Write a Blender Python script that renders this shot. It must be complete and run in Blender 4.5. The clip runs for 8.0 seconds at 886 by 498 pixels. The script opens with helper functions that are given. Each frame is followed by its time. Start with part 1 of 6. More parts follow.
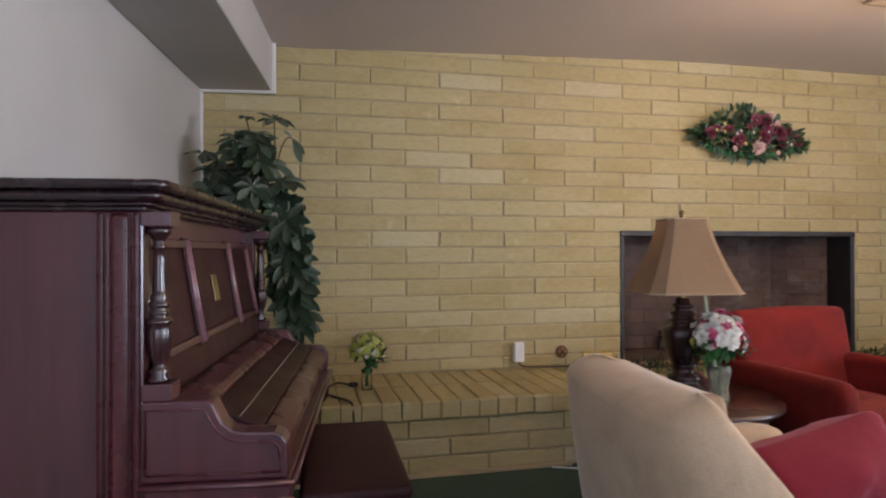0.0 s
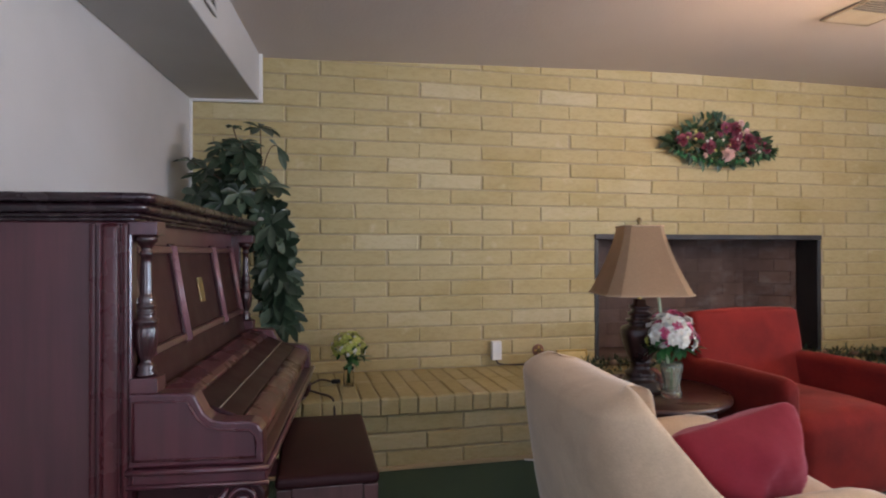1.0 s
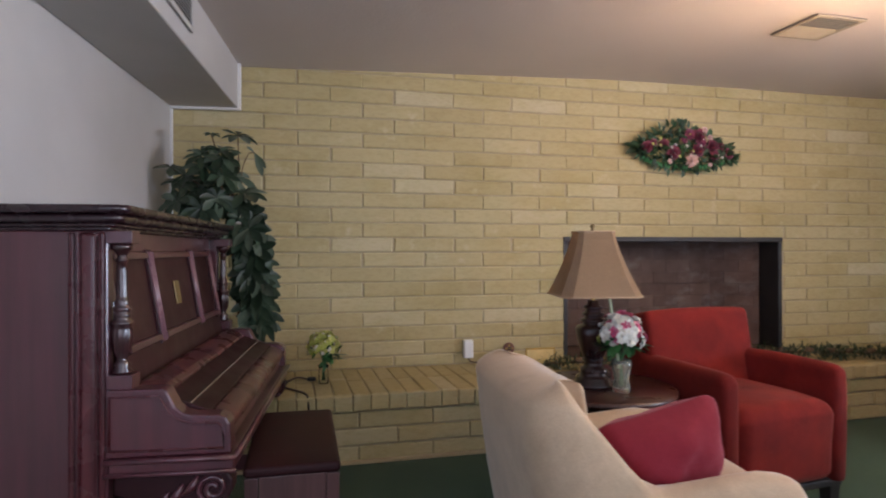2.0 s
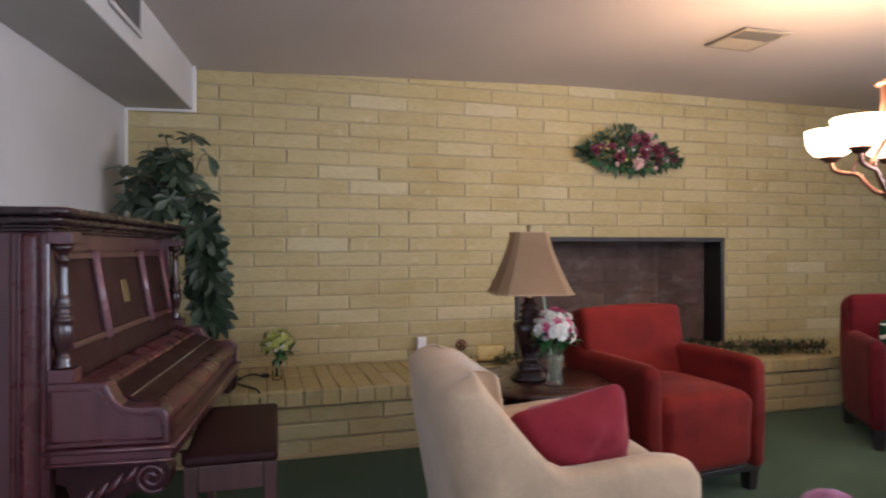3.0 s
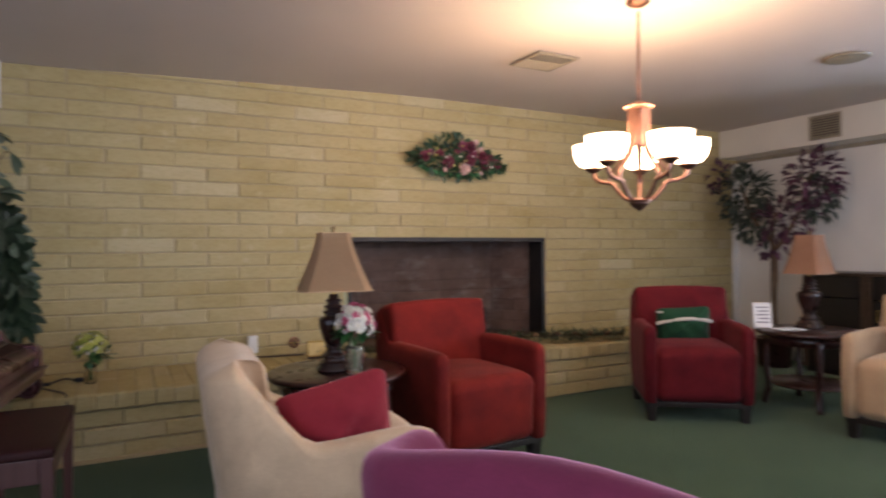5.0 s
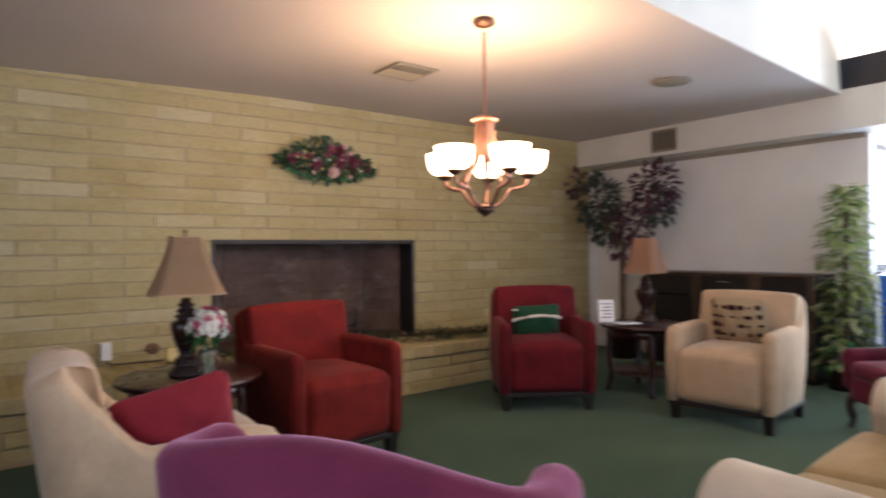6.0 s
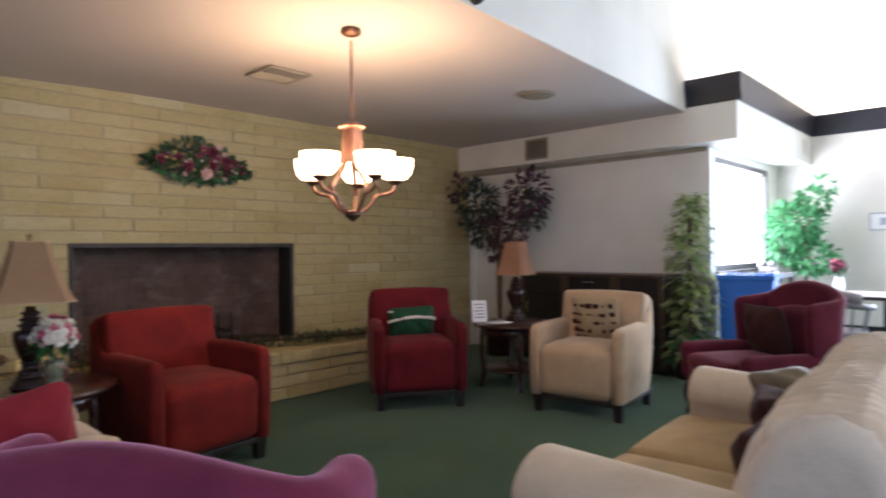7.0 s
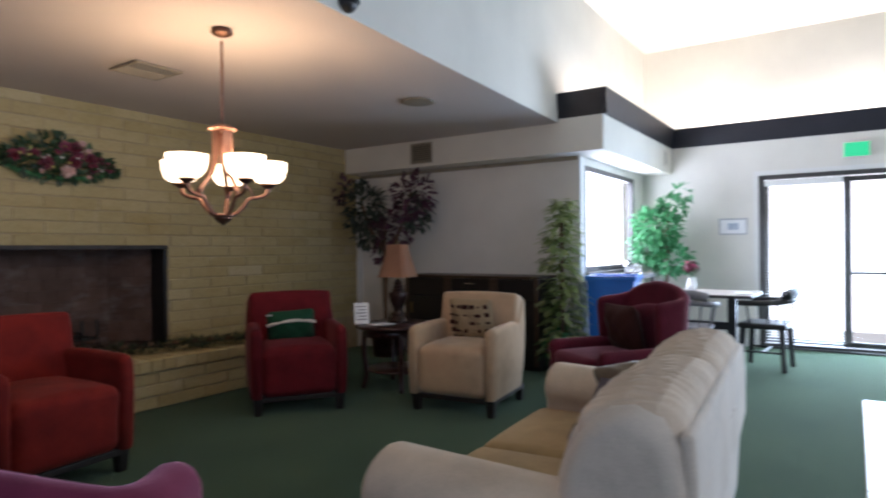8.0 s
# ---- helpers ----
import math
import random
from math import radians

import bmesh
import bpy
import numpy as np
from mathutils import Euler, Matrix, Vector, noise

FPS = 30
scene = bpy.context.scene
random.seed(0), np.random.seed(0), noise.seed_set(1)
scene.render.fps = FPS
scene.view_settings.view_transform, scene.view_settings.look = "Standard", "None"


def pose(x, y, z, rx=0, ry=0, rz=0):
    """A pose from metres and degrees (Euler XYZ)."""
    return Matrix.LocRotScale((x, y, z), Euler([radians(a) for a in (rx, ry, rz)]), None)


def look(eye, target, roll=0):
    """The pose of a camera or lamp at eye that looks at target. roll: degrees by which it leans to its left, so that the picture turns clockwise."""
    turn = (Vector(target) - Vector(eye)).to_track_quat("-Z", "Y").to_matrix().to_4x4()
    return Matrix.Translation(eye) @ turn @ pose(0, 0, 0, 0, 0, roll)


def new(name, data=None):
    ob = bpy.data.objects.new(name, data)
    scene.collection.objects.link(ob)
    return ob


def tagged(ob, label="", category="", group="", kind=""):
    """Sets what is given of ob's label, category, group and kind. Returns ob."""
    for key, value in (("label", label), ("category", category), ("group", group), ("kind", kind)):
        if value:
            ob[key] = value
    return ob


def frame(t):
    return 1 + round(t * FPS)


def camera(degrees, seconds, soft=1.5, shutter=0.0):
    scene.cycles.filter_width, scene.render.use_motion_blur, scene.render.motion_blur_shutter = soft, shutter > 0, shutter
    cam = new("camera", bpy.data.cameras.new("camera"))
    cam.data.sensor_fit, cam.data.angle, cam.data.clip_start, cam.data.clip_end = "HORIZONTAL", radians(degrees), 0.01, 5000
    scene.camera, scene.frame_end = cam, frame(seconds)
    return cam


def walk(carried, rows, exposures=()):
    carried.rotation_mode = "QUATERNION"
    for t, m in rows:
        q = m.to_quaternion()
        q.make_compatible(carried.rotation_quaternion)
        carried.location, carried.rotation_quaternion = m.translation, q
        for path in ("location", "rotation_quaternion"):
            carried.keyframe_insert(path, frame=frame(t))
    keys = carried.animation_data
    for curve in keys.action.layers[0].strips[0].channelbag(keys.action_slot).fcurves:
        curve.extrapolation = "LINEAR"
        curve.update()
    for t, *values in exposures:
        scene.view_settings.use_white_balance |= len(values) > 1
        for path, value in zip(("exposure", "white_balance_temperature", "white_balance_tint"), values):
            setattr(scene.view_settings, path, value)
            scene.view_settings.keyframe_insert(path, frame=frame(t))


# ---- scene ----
cam = camera(71.2, 8.0, soft=2.0, shutter=0.9)
PATH = [
    (0, (0.229, 0.176, 1.123), (0.677, 2.125, 1.134), -0.2),
    (0.5, (0.259, 0.083, 1.135), (0.713, 2.031, 1.144), -0.1),
    (1, (0.285, -0.006, 1.143), (0.748, 1.94, 1.152), -0.1),
    (2.5, (0.405, -0.268, 1.173), (0.931, 1.662, 1.174), -0.1),
    (3, (0.469, -0.347, 1.171), (1.041, 1.57, 1.172), -0.1),
    (3.5, (0.559, -0.426, 1.168), (1.186, 1.473, 1.17), -0.2),
    (4, (0.627, -0.508, 1.162), (1.326, 1.366, 1.166), -0.2),
    (5.5, (0.800, -0.806, 1.170), (1.861, 0.889, 1.169), -0.5),
    (6, (0.833, -0.915, 1.177), (2.049, 0.673, 1.177), -0.5),
    (6.5, (0.865, -1.014, 1.184), (2.219, 0.458, 1.185), -0.5),
    (7, (0.893, -1.104, 1.192), (2.353, 0.263, 1.193), -0.6),
    (7.5, (0.908, -1.188, 1.202), (2.476, 0.053, 1.202), -0.6),
    (8, (0.916, -1.261, 1.214), (2.580, -0.152, 1.212), -0.5),
]
walk(cam, [(t, look(eye, target, roll)) for t, eye, target, roll in PATH],
     exposures=[(0, 0.22, 6750, 29), (0.5, 0.23, 6600, 29), (2.5, 0.22, 6550, 30), (4.0, 0.18, 6750, 31), (6.0, -0.05, 6800, 30), (6.8, -0.28, 6650, 28), (7.4, -0.66, 6380, 25), (8.0, -1.04, 6250, 24)])

# ---- world and large lights ----
world = bpy.data.worlds.new("world")
scene.world = world
world.use_nodes = True
wn = world.node_tree
sky = wn.nodes.new("ShaderNodeTexSky")
sky.sky_type, sky.sun_disc = "NISHITA", False
sky.sun_elevation, sky.sun_rotation = radians(40), radians(120)
wn.links.new(sky.outputs[0], wn.nodes["Background"].inputs[0])
wn.nodes["Background"].inputs[1].default_value = 0.12


def lamp(name, kind, m, energy, color, size=0.1, size_y=0.0):
    data = bpy.data.lights.new(name, kind)
    data.energy, data.color = energy, color
    if kind == "AREA":
        data.shape, data.size, data.size_y = "RECTANGLE", size, size_y or size
    elif kind == "POINT":
        data.shadow_soft_size = size
    elif kind == "SUN":
        data.angle = size
    ob = new(name, data)
    ob.matrix_world = m
    return ob


lamp("sun", "SUN", look((0, 0, 8), (-5.0, 4.0, 3.0)), 2.5, (1.0, 0.95, 0.87), radians(0.5))
DAY = (0.74, 0.87, 1.0)
lamp("door_daylight", "AREA", pose(9.31, -1.6, 1.05, 0, 78, 0), 560, (0.56, 0.81, 1.0), 1.9, 2.1)
lamp("window_daylight", "AREA", pose(7.88, 1.13, 1.5, -90, 0, 0), 170, DAY, 1.6, 1.0)
# lamps in unseen, assumed openings behind the camera, to fill the lounge
lamp("south_fill", "AREA", pose(2.6, -4.45, 1.5, 68, 0, 0), 64, DAY, 3.6, 1.7)
lamp("west_daylight", "AREA", pose(-1.06, -1.96, 1.28, 0, -76, -6.3), 74, (0.56, 0.76, 1.0), 1.4, 3.2)

# ---- materials ----


class Mat:
    """A node material with a principled shader and a small set of procedural layers."""

    def __init__(self, name, rough=0.6, metal=0.0, spec=0.5):
        self.m = bpy.data.materials.new(name)
        self.m.use_nodes = True
        self.t = self.m.node_tree
        self.b = self.t.nodes["Principled BSDF"]
        self.b.inputs["Roughness"].default_value = rough
        self.b.inputs["Metallic"].default_value = metal
        self.b.inputs["Specular IOR Level"].default_value = spec
        self.co = self.t.nodes.new("ShaderNodeTexCoord").outputs["Object"]

    def node(self, kind, **ins):
        n = self.t.nodes.new(kind)
        for k, v in ins.items():
            s = n.inputs[k.replace("_", " ")]
            if hasattr(v, "is_output"):
                self.t.links.new(v, s)
            else:
                s.default_value = v
        return n

    def place(self):
        return self.node("ShaderNodeNewGeometry").outputs["Position"]

    def noise(self, scale, detail=4.0, rough=0.55, stretch=None, co=None):
        co = co or self.co
        if stretch:
            mp = self.node("ShaderNodeMapping", Vector=co)
            mp.inputs["Scale"].default_value = stretch
            co = mp.outputs[0]
        return self.node("ShaderNodeTexNoise", Vector=co, Scale=scale, Detail=detail, Roughness=rough).outputs[0]

    def ramp(self, fac, stops):
        n = self.node("ShaderNodeValToRGB", Fac=fac)
        e = n.color_ramp.elements
        while len(e) < len(stops):
            e.new(0.5)
        for el, (p, c) in zip(e, stops):
            el.position = p
            el.color = (*c, 1) if len(c) == 3 else c
        return n.outputs[0]

    def mix(self, fac, a, b, mode="MIX"):
        n = self.t.nodes.new("ShaderNodeMix")
        n.data_type, n.blend_type = "RGBA", mode
        for s, v in ((n.inputs[0], fac), (n.inputs[6], a), (n.inputs[7], b)):
            if hasattr(v, "is_output"):
                self.t.links.new(v, s)
            else:
                s.default_value = v if not isinstance(v, tuple) else ((*v, 1) if len(v) == 3 else v)
        return n.outputs[2]

    def color(self, c):
        if hasattr(c, "is_output"):
            self.t.links.new(c, self.b.inputs["Base Color"])
        else:
            self.b.inputs["Base Color"].default_value = (*c, 1)
        return self

    def bump(self, h, strength=0.3, dist=0.01, under=None):
        n = self.node("ShaderNodeBump", Height=h, Strength=strength, Distance=dist)
        if under:
            self.t.links.new(under, n.inputs["Normal"])
        self.t.links.new(n.outputs[0], self.b.inputs["Normal"])
        return n.outputs[0]

    def sheen(self, w, tint=(1, 1, 1), rough=0.4):
        self.b.inputs["Sheen Weight"].default_value = w
        self.b.inputs["Sheen Roughness"].default_value = rough
        self.b.inputs["Sheen Tint"].default_value = (*tint, 1)

    def rough(self, s):
        self.t.links.new(s, self.b.inputs["Roughness"])


def two_tone(name, a, b, scale=6.0, rough=0.6, bump=0.15, fine=120.0, metal=0.0, spec=0.5, dist=0.004):
    k = Mat(name, rough, metal, spec)
    k.color(k.mix(k.ramp(k.noise(scale), [(0.35, (0, 0, 0)), (0.68, (1, 1, 1))]), a, b))
    if bump:
        k.bump(k.noise(fine, 3), bump, dist)
    return k.m


def fabric(name, a, b, weave=260.0, sheen=0.5, tint=(1, 1, 1), bump=0.35, nap=0.0):
    k = Mat(name, 0.9, 0, 0.2)
    base = k.mix(k.ramp(k.noise(5.0, 5), [(0.3, (0, 0, 0)), (0.7, (1, 1, 1))]), a, b)
    base = k.mix(0.35, base, k.ramp(k.noise(weave, 2), [(0.3, (0.55, 0.55, 0.55)), (0.7, (1, 1, 1))]), "MULTIPLY")
    base = k.mix(0.6, base, k.ramp(k.noise(2.8, 5, 0.65), [(0.32, (0.62, 0.62, 0.62)), (0.5, (0.95, 0.95, 0.95)), (0.7, (1.08, 1.08, 1.08))]), "MULTIPLY")
    if nap:
        base = k.mix(nap, base, k.ramp(k.noise(4.0, 3, 0.5), [(0.34, (0.55, 0.50, 0.58)), (0.5, (0.92, 0.90, 0.93)), (0.66, (1.15, 1.15, 1.12))]), "MULTIPLY")
    k.color(base)
    n = k.bump(k.noise(7.0, 3), 0.12, 0.03)
    k.bump(k.noise(weave, 2), bump, 0.002, n)
    k.sheen(sheen, tint)
    return k.m


def wood(name, dark, light, rough=0.3, grain=(1, 1, 14), coat=0.3, scale=7.0, figure=0.3, spec=0.45):
    k = Mat(name, rough, 0, spec)
    st = tuple(0.3 if g > 1 else 5.0 for g in grain)
    g = k.noise(scale, 6, 0.6, st)
    big = k.noise(2.2, 3, 0.5, tuple(0.4 if v > 1 else 1.2 for v in grain))
    c = k.mix(k.ramp(g, [(0.3, (0, 0, 0)), (0.72, (1, 1, 1))]), dark, light)
    c = k.mix(0.4, c, k.ramp(big, [(0.3, (0.6, 0.6, 0.6)), (0.7, (1, 1, 1))]), "MULTIPLY")
    c = k.mix(figure, c, k.ramp(k.noise(1.1, 4, 0.6, tuple(0.5 if v > 1 else 3.0 for v in grain)), [(0.32, (0.55, 0.55, 0.62)), (0.5, (1.0, 1.0, 1.0)), (0.72, (1.35, 1.2, 1.15))]), "MULTIPLY")
    k.color(c)
    k.rough(k.ramp(k.noise(9, 3), [(0.3, (rough - 0.05,) * 3), (0.8, (rough + 0.10,) * 3)]))
    k.bump(g, 0.03, 0.002)
    k.b.inputs["Coat Weight"].default_value = coat
    k.b.inputs["Coat Roughness"].default_value = 0.28
    return k.m


def paint(name, col, rough=0.7, bump=0.25, fine=70.0, dirt=0.08):
    k = Mat(name, rough, 0, 0.3)
    d = tuple(c * (1 - dirt * 2.2) for c in col)
    k.color(k.mix(k.ramp(k.noise(0.9, 6, co=k.place()), [(0.35, (0, 0, 0)), (0.75, (1, 1, 1))]), col, d))
    k.bump(k.noise(fine, 3, co=k.place()), bump, 0.004)
    return k.m


def brick_material(name, random_out):
    k = Mat(name, 0.85, 0, 0.25)
    if random_out == "object":
        r = k.node("ShaderNodeObjectInfo").outputs["Random"]
    else:
        r = k.node("ShaderNodeNewGeometry").outputs["Random Per Island"]
    c = k.ramp(r, [(0.0, (0.455, 0.375, 0.196)), (0.3, (0.48, 0.402, 0.217)), (0.85, (0.50, 0.425, 0.240)), (0.94, (0.52, 0.452, 0.272)), (1.0, (0.54, 0.478, 0.31))])
    w = k.place()
    c = k.mix(0.5, c, k.ramp(k.noise(2.2, 5, 0.6, (1, 1, 2.2), w), [(0.3, (0.78, 0.72, 0.46)), (0.5, (0.95, 0.92, 0.84)), (0.75, (1.0, 1.0, 1.0))]), "MULTIPLY")
    c = k.mix(0.35, c, k.ramp(k.noise(26, 5, 0.65, (1, 1, 2.5), w), [(0.28, (0.62, 0.58, 0.46)), (0.55, (1, 1, 1))]), "MULTIPLY")
    c = k.mix(k.ramp(k.noise(9, 4, 0.6, None, w), [(0.62, (0, 0, 0)), (0.78, (0.45, 0.45, 0.45))]), c, (0.63, 0.56, 0.38))
    k.color(c)
    n = k.bump(k.noise(24, 4, 0.6, (1, 1, 3), w), 0.25, 0.006)
    k.bump(k.noise(170, 3, 0.6, None, w), 0.35, 0.003, n)
    return k.m


M_BRICK = brick_material("yellow_slump_brick", "object")
M_BRICK_FAR = brick_material("yellow_slump_brick_far", "island")
M_MORTAR = two_tone("sandy_mortar", (0.37, 0.305, 0.19), (0.43, 0.36, 0.23), 12, 0.95, 0.5, 90)
M_WALL = paint("warm_white_paint", (0.84, 0.81, 0.76), 0.75, 0.2, 90)
M_WALL_CREAM = paint("cream_white_paint", (0.78, 0.75, 0.68), 0.75, 0.2, 90)
# white paint toned down: the west side's weaker light is put into its colour
M_WALL_WEST = paint("dimmed_white_paint", (0.50, 0.48, 0.46), 0.8, 0.2, 90)
M_PLATE_DULL = two_tone("tarnished_brass", (0.26, 0.18, 0.07), (0.18, 0.12, 0.05), 40, 0.5, 0.15, 60, 0.4)
M_TRIM = paint("white_trim_paint", (0.80, 0.79, 0.76), 0.5, 0.1, 60)


def ceiling_material():
    k = Mat("stippled_ceiling", 0.9, 0, 0.2)
    w = k.place()
    k.color(k.mix(k.ramp(k.noise(0.7, 4, co=w), [(0.3, (0, 0, 0)), (0.8, (1, 1, 1))]), (0.61, 0.555, 0.535), (0.55, 0.495, 0.48)))
    n = k.bump(k.noise(1.2, 3, co=w), 0.15, 0.05)
    v = k.node("ShaderNodeTexVoronoi", Vector=w, Scale=55.0).outputs["Distance"]
    k.bump(k.mix(0.5, v, k.noise(75, 4, co=w)), 0.28, 0.005, n)
    return k.m


M_CEIL = ceiling_material()


def carpet_material():
    k = Mat("green_carpet", 0.97, 0, 0.1)
    w = k.place()
    c = k.mix(k.ramp(k.noise(1.3, 5, co=w), [(0.3, (0, 0, 0)), (0.72, (1, 1, 1))]), (0.036, 0.070, 0.040), (0.060, 0.102, 0.058))
    c = k.mix(0.55, c, k.ramp(k.noise(240, 2, co=w), [(0.3, (0.45, 0.45, 0.45)), (0.7, (1.15, 1.15, 1.15))]), "MULTIPLY")
    c = k.mix(k.ramp(k.noise(5, 4, co=w), [(0.55, (0, 0, 0)), (0.8, (0.35, 0.35, 0.35))]), c, (0.066, 0.094, 0.056))
    k.color(c)
    k.bump(k.noise(320, 2, co=w), 0.8, 0.006)
    k.sheen(0.25, (0.7, 0.9, 0.7))
    return k.m


M_CARPET = carpet_material()
M_DARKWOOD = wood("dark_mahogany", (0.024, 0.008, 0.007), (0.066, 0.021, 0.016), 0.3, (1, 1, 14))
M_LAMPWOOD = wood("ebonised_lamp_wood", (0.014, 0.006, 0.006), (0.040, 0.013, 0.011), 0.30, (1, 1, 14), 0.0)
# bench wood kept lighter than the mahogany, with the daylight on it painted in
M_BENCH = wood("daylit_rosewood_bench", (0.075, 0.030, 0.028), (0.13, 0.055, 0.050), 0.38, (1, 1, 14), 0.15)
M_PIANO = wood("red_mahogany_veneer", (0.058, 0.013, 0.021), (0.118, 0.027, 0.037), 0.36, (1, 1, 14), 0.85, 4.0, 0.7, 0.45)
M_PIANO_TURNED = wood("turned_dark_mahogany", (0.026, 0.008, 0.010), (0.060, 0.016, 0.018), 0.2, (1, 1, 14), 0.7)
M_PIANO_BLACK = wood("blackened_mahogany", (0.016, 0.006, 0.009), (0.032, 0.011, 0.015), 0.26, (1, 14, 1), 0.3)
# reed mahogany made pale: window highlights on the reeds painted into the base colour
M_PIANO_REED = wood("window_lit_mahogany", (0.20, 0.095, 0.115), (0.29, 0.145, 0.165), 0.24, (1, 1, 14), 0.5)
M_PIANO_GLOSS = wood("polished_mahogany", (0.066, 0.014, 0.019), (0.135, 0.031, 0.036), 0.27, (1, 1, 14), 0.3)
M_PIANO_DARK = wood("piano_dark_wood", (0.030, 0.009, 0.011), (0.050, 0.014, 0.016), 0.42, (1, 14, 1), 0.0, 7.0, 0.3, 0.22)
M_GOLD = two_tone("worn_brass", (0.55, 0.38, 0.12), (0.40, 0.27, 0.09), 20, 0.35, 0.1, 80, 1.0)
M_RED = fabric("brick_red_velvet", (0.225, 0.016, 0.010), (0.135, 0.010, 0.008), 240, 0.14, (1.0, 0.45, 0.32), 0.35, 0.6)
M_RED2 = fabric("crimson_velvet", (0.165, 0.011, 0.016), (0.096, 0.006, 0.010), 240, 0.14, (1.0, 0.4, 0.4), 0.35, 0.6)
M_MAUVE = fabric("raspberry_velvet", (0.195, 0.026, 0.060), (0.155, 0.020, 0.047), 240, 0.55, (1.0, 0.5, 0.72), 0.35, 0.4)
M_BURGUNDY = fabric("burgundy_velvet", (0.125, 0.012, 0.026), (0.088, 0.008, 0.018), 240, 0.3, (1.0, 0.5, 0.6), 0.35, 0.5)
M_CREAM = fabric("cream_velvet", (0.575, 0.40, 0.255), (0.485, 0.33, 0.21), 260, 0.4, (1, 0.95, 0.85))
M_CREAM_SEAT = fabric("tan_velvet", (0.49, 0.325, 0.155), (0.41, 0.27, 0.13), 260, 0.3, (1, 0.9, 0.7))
# loveseat velvet warmed for arms and top roll: chandelier light put into the colour
M_CREAM_ROLL = fabric("lamplit_cream_velvet", (0.68, 0.53, 0.39), (0.60, 0.465, 0.34), 260, 0.3, (1, 0.96, 0.86))
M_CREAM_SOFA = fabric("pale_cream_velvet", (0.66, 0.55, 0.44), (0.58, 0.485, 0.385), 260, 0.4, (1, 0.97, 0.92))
M_RASP = fabric("crimson_satin", (0.26, 0.018, 0.027), (0.19, 0.012, 0.019), 300, 0.3, (1, 0.5, 0.6), 0.15)
M_GREEN_CUSH = fabric("bottle_green_cloth", (0.012, 0.075, 0.034), (0.009, 0.055, 0.026), 300, 0.2)
M_WHITE_CUSH = fabric("white_cloth", (0.75, 0.72, 0.64), (0.65, 0.62, 0.54), 300, 0.2)
M_BROWN_CUSH = fabric("dark_brown_cloth", (0.055, 0.016, 0.013), (0.036, 0.010, 0.009), 200, 0.08)
M_TAUPE = fabric("taupe_plush", (0.16, 0.11, 0.075), (0.24, 0.18, 0.11), 60, 0.4)
M_LEG = wood("black_brown_leg", (0.010, 0.007, 0.006), (0.022, 0.014, 0.011), 0.45, (1, 1, 14), 0.1)
M_VINYL = two_tone("oxblood_vinyl", (0.026, 0.005, 0.006), (0.034, 0.007, 0.008), 9, 0.6, 0.2, 160, 0, 0.25, 0.002)
M_BLACK = two_tone("black_satin", (0.012, 0.012, 0.013), (0.02, 0.019, 0.019), 7, 0.45, 0.1, 90)
M_SOOT = two_tone("sooty_metal", (0.030, 0.027, 0.027), (0.055, 0.048, 0.046), 6, 0.55, 0.2, 60, 0.3)
M_GREY_METAL = two_tone("painted_grey_metal", (0.27, 0.235, 0.18), (0.33, 0.29, 0.225), 9, 0.55, 0.1, 60, 0.0)
M_BRONZE = two_tone("copper_bronze", (0.30, 0.16, 0.12), (0.20, 0.10, 0.075), 16, 0.34, 0.1, 60, 0.85)
M_DARK_BRONZE = two_tone("dark_bronze", (0.10, 0.055, 0.042), (0.17, 0.085, 0.06), 14, 0.38, 0.1, 60, 0.75)
M_ALU = two_tone("dark_bronze_aluminium", (0.065, 0.062, 0.060), (0.09, 0.085, 0.082), 8, 0.45, 0.05, 60, 0.4)
M_FASCIA = two_tone("navy_black_fascia", (0.008, 0.008, 0.014), (0.013, 0.013, 0.020), 4, 0.5, 0.1, 60)
M_BLUE = two_tone("blue_plastic", (0.015, 0.17, 0.60), (0.012, 0.14, 0.52), 4, 0.4, 0.1, 50)
M_WHITE = two_tone("white_plastic", (0.80, 0.80, 0.78), (0.74, 0.74, 0.72), 10, 0.4, 0.05, 60)
M_PAPER = two_tone("white_paper", (0.82, 0.82, 0.82), (0.77, 0.77, 0.78), 5, 0.8, 0.02, 60)
M_INK = two_tone("dark_print", (0.10, 0.10, 0.13), (0.16, 0.16, 0.19), 30, 0.8, 0.0)
M_CORD = two_tone("brown_cord", (0.05, 0.035, 0.03), (0.08, 0.055, 0.045), 10, 0.5, 0.05)
M_WHITE_CORD = two_tone("white_cord", (0.72, 0.71, 0.68), (0.66, 0.65, 0.62), 10, 0.5, 0.05)
M_TABLETOP = wood("pale_table_laminate", (0.45, 0.40, 0.35), (0.55, 0.49, 0.43), 0.4, (14, 1, 1), 0.1)
M_GREYWOOD = wood("grey_stained_wood", (0.16, 0.15, 0.16), (0.24, 0.23, 0.24), 0.45, (1, 1, 14), 0.1)


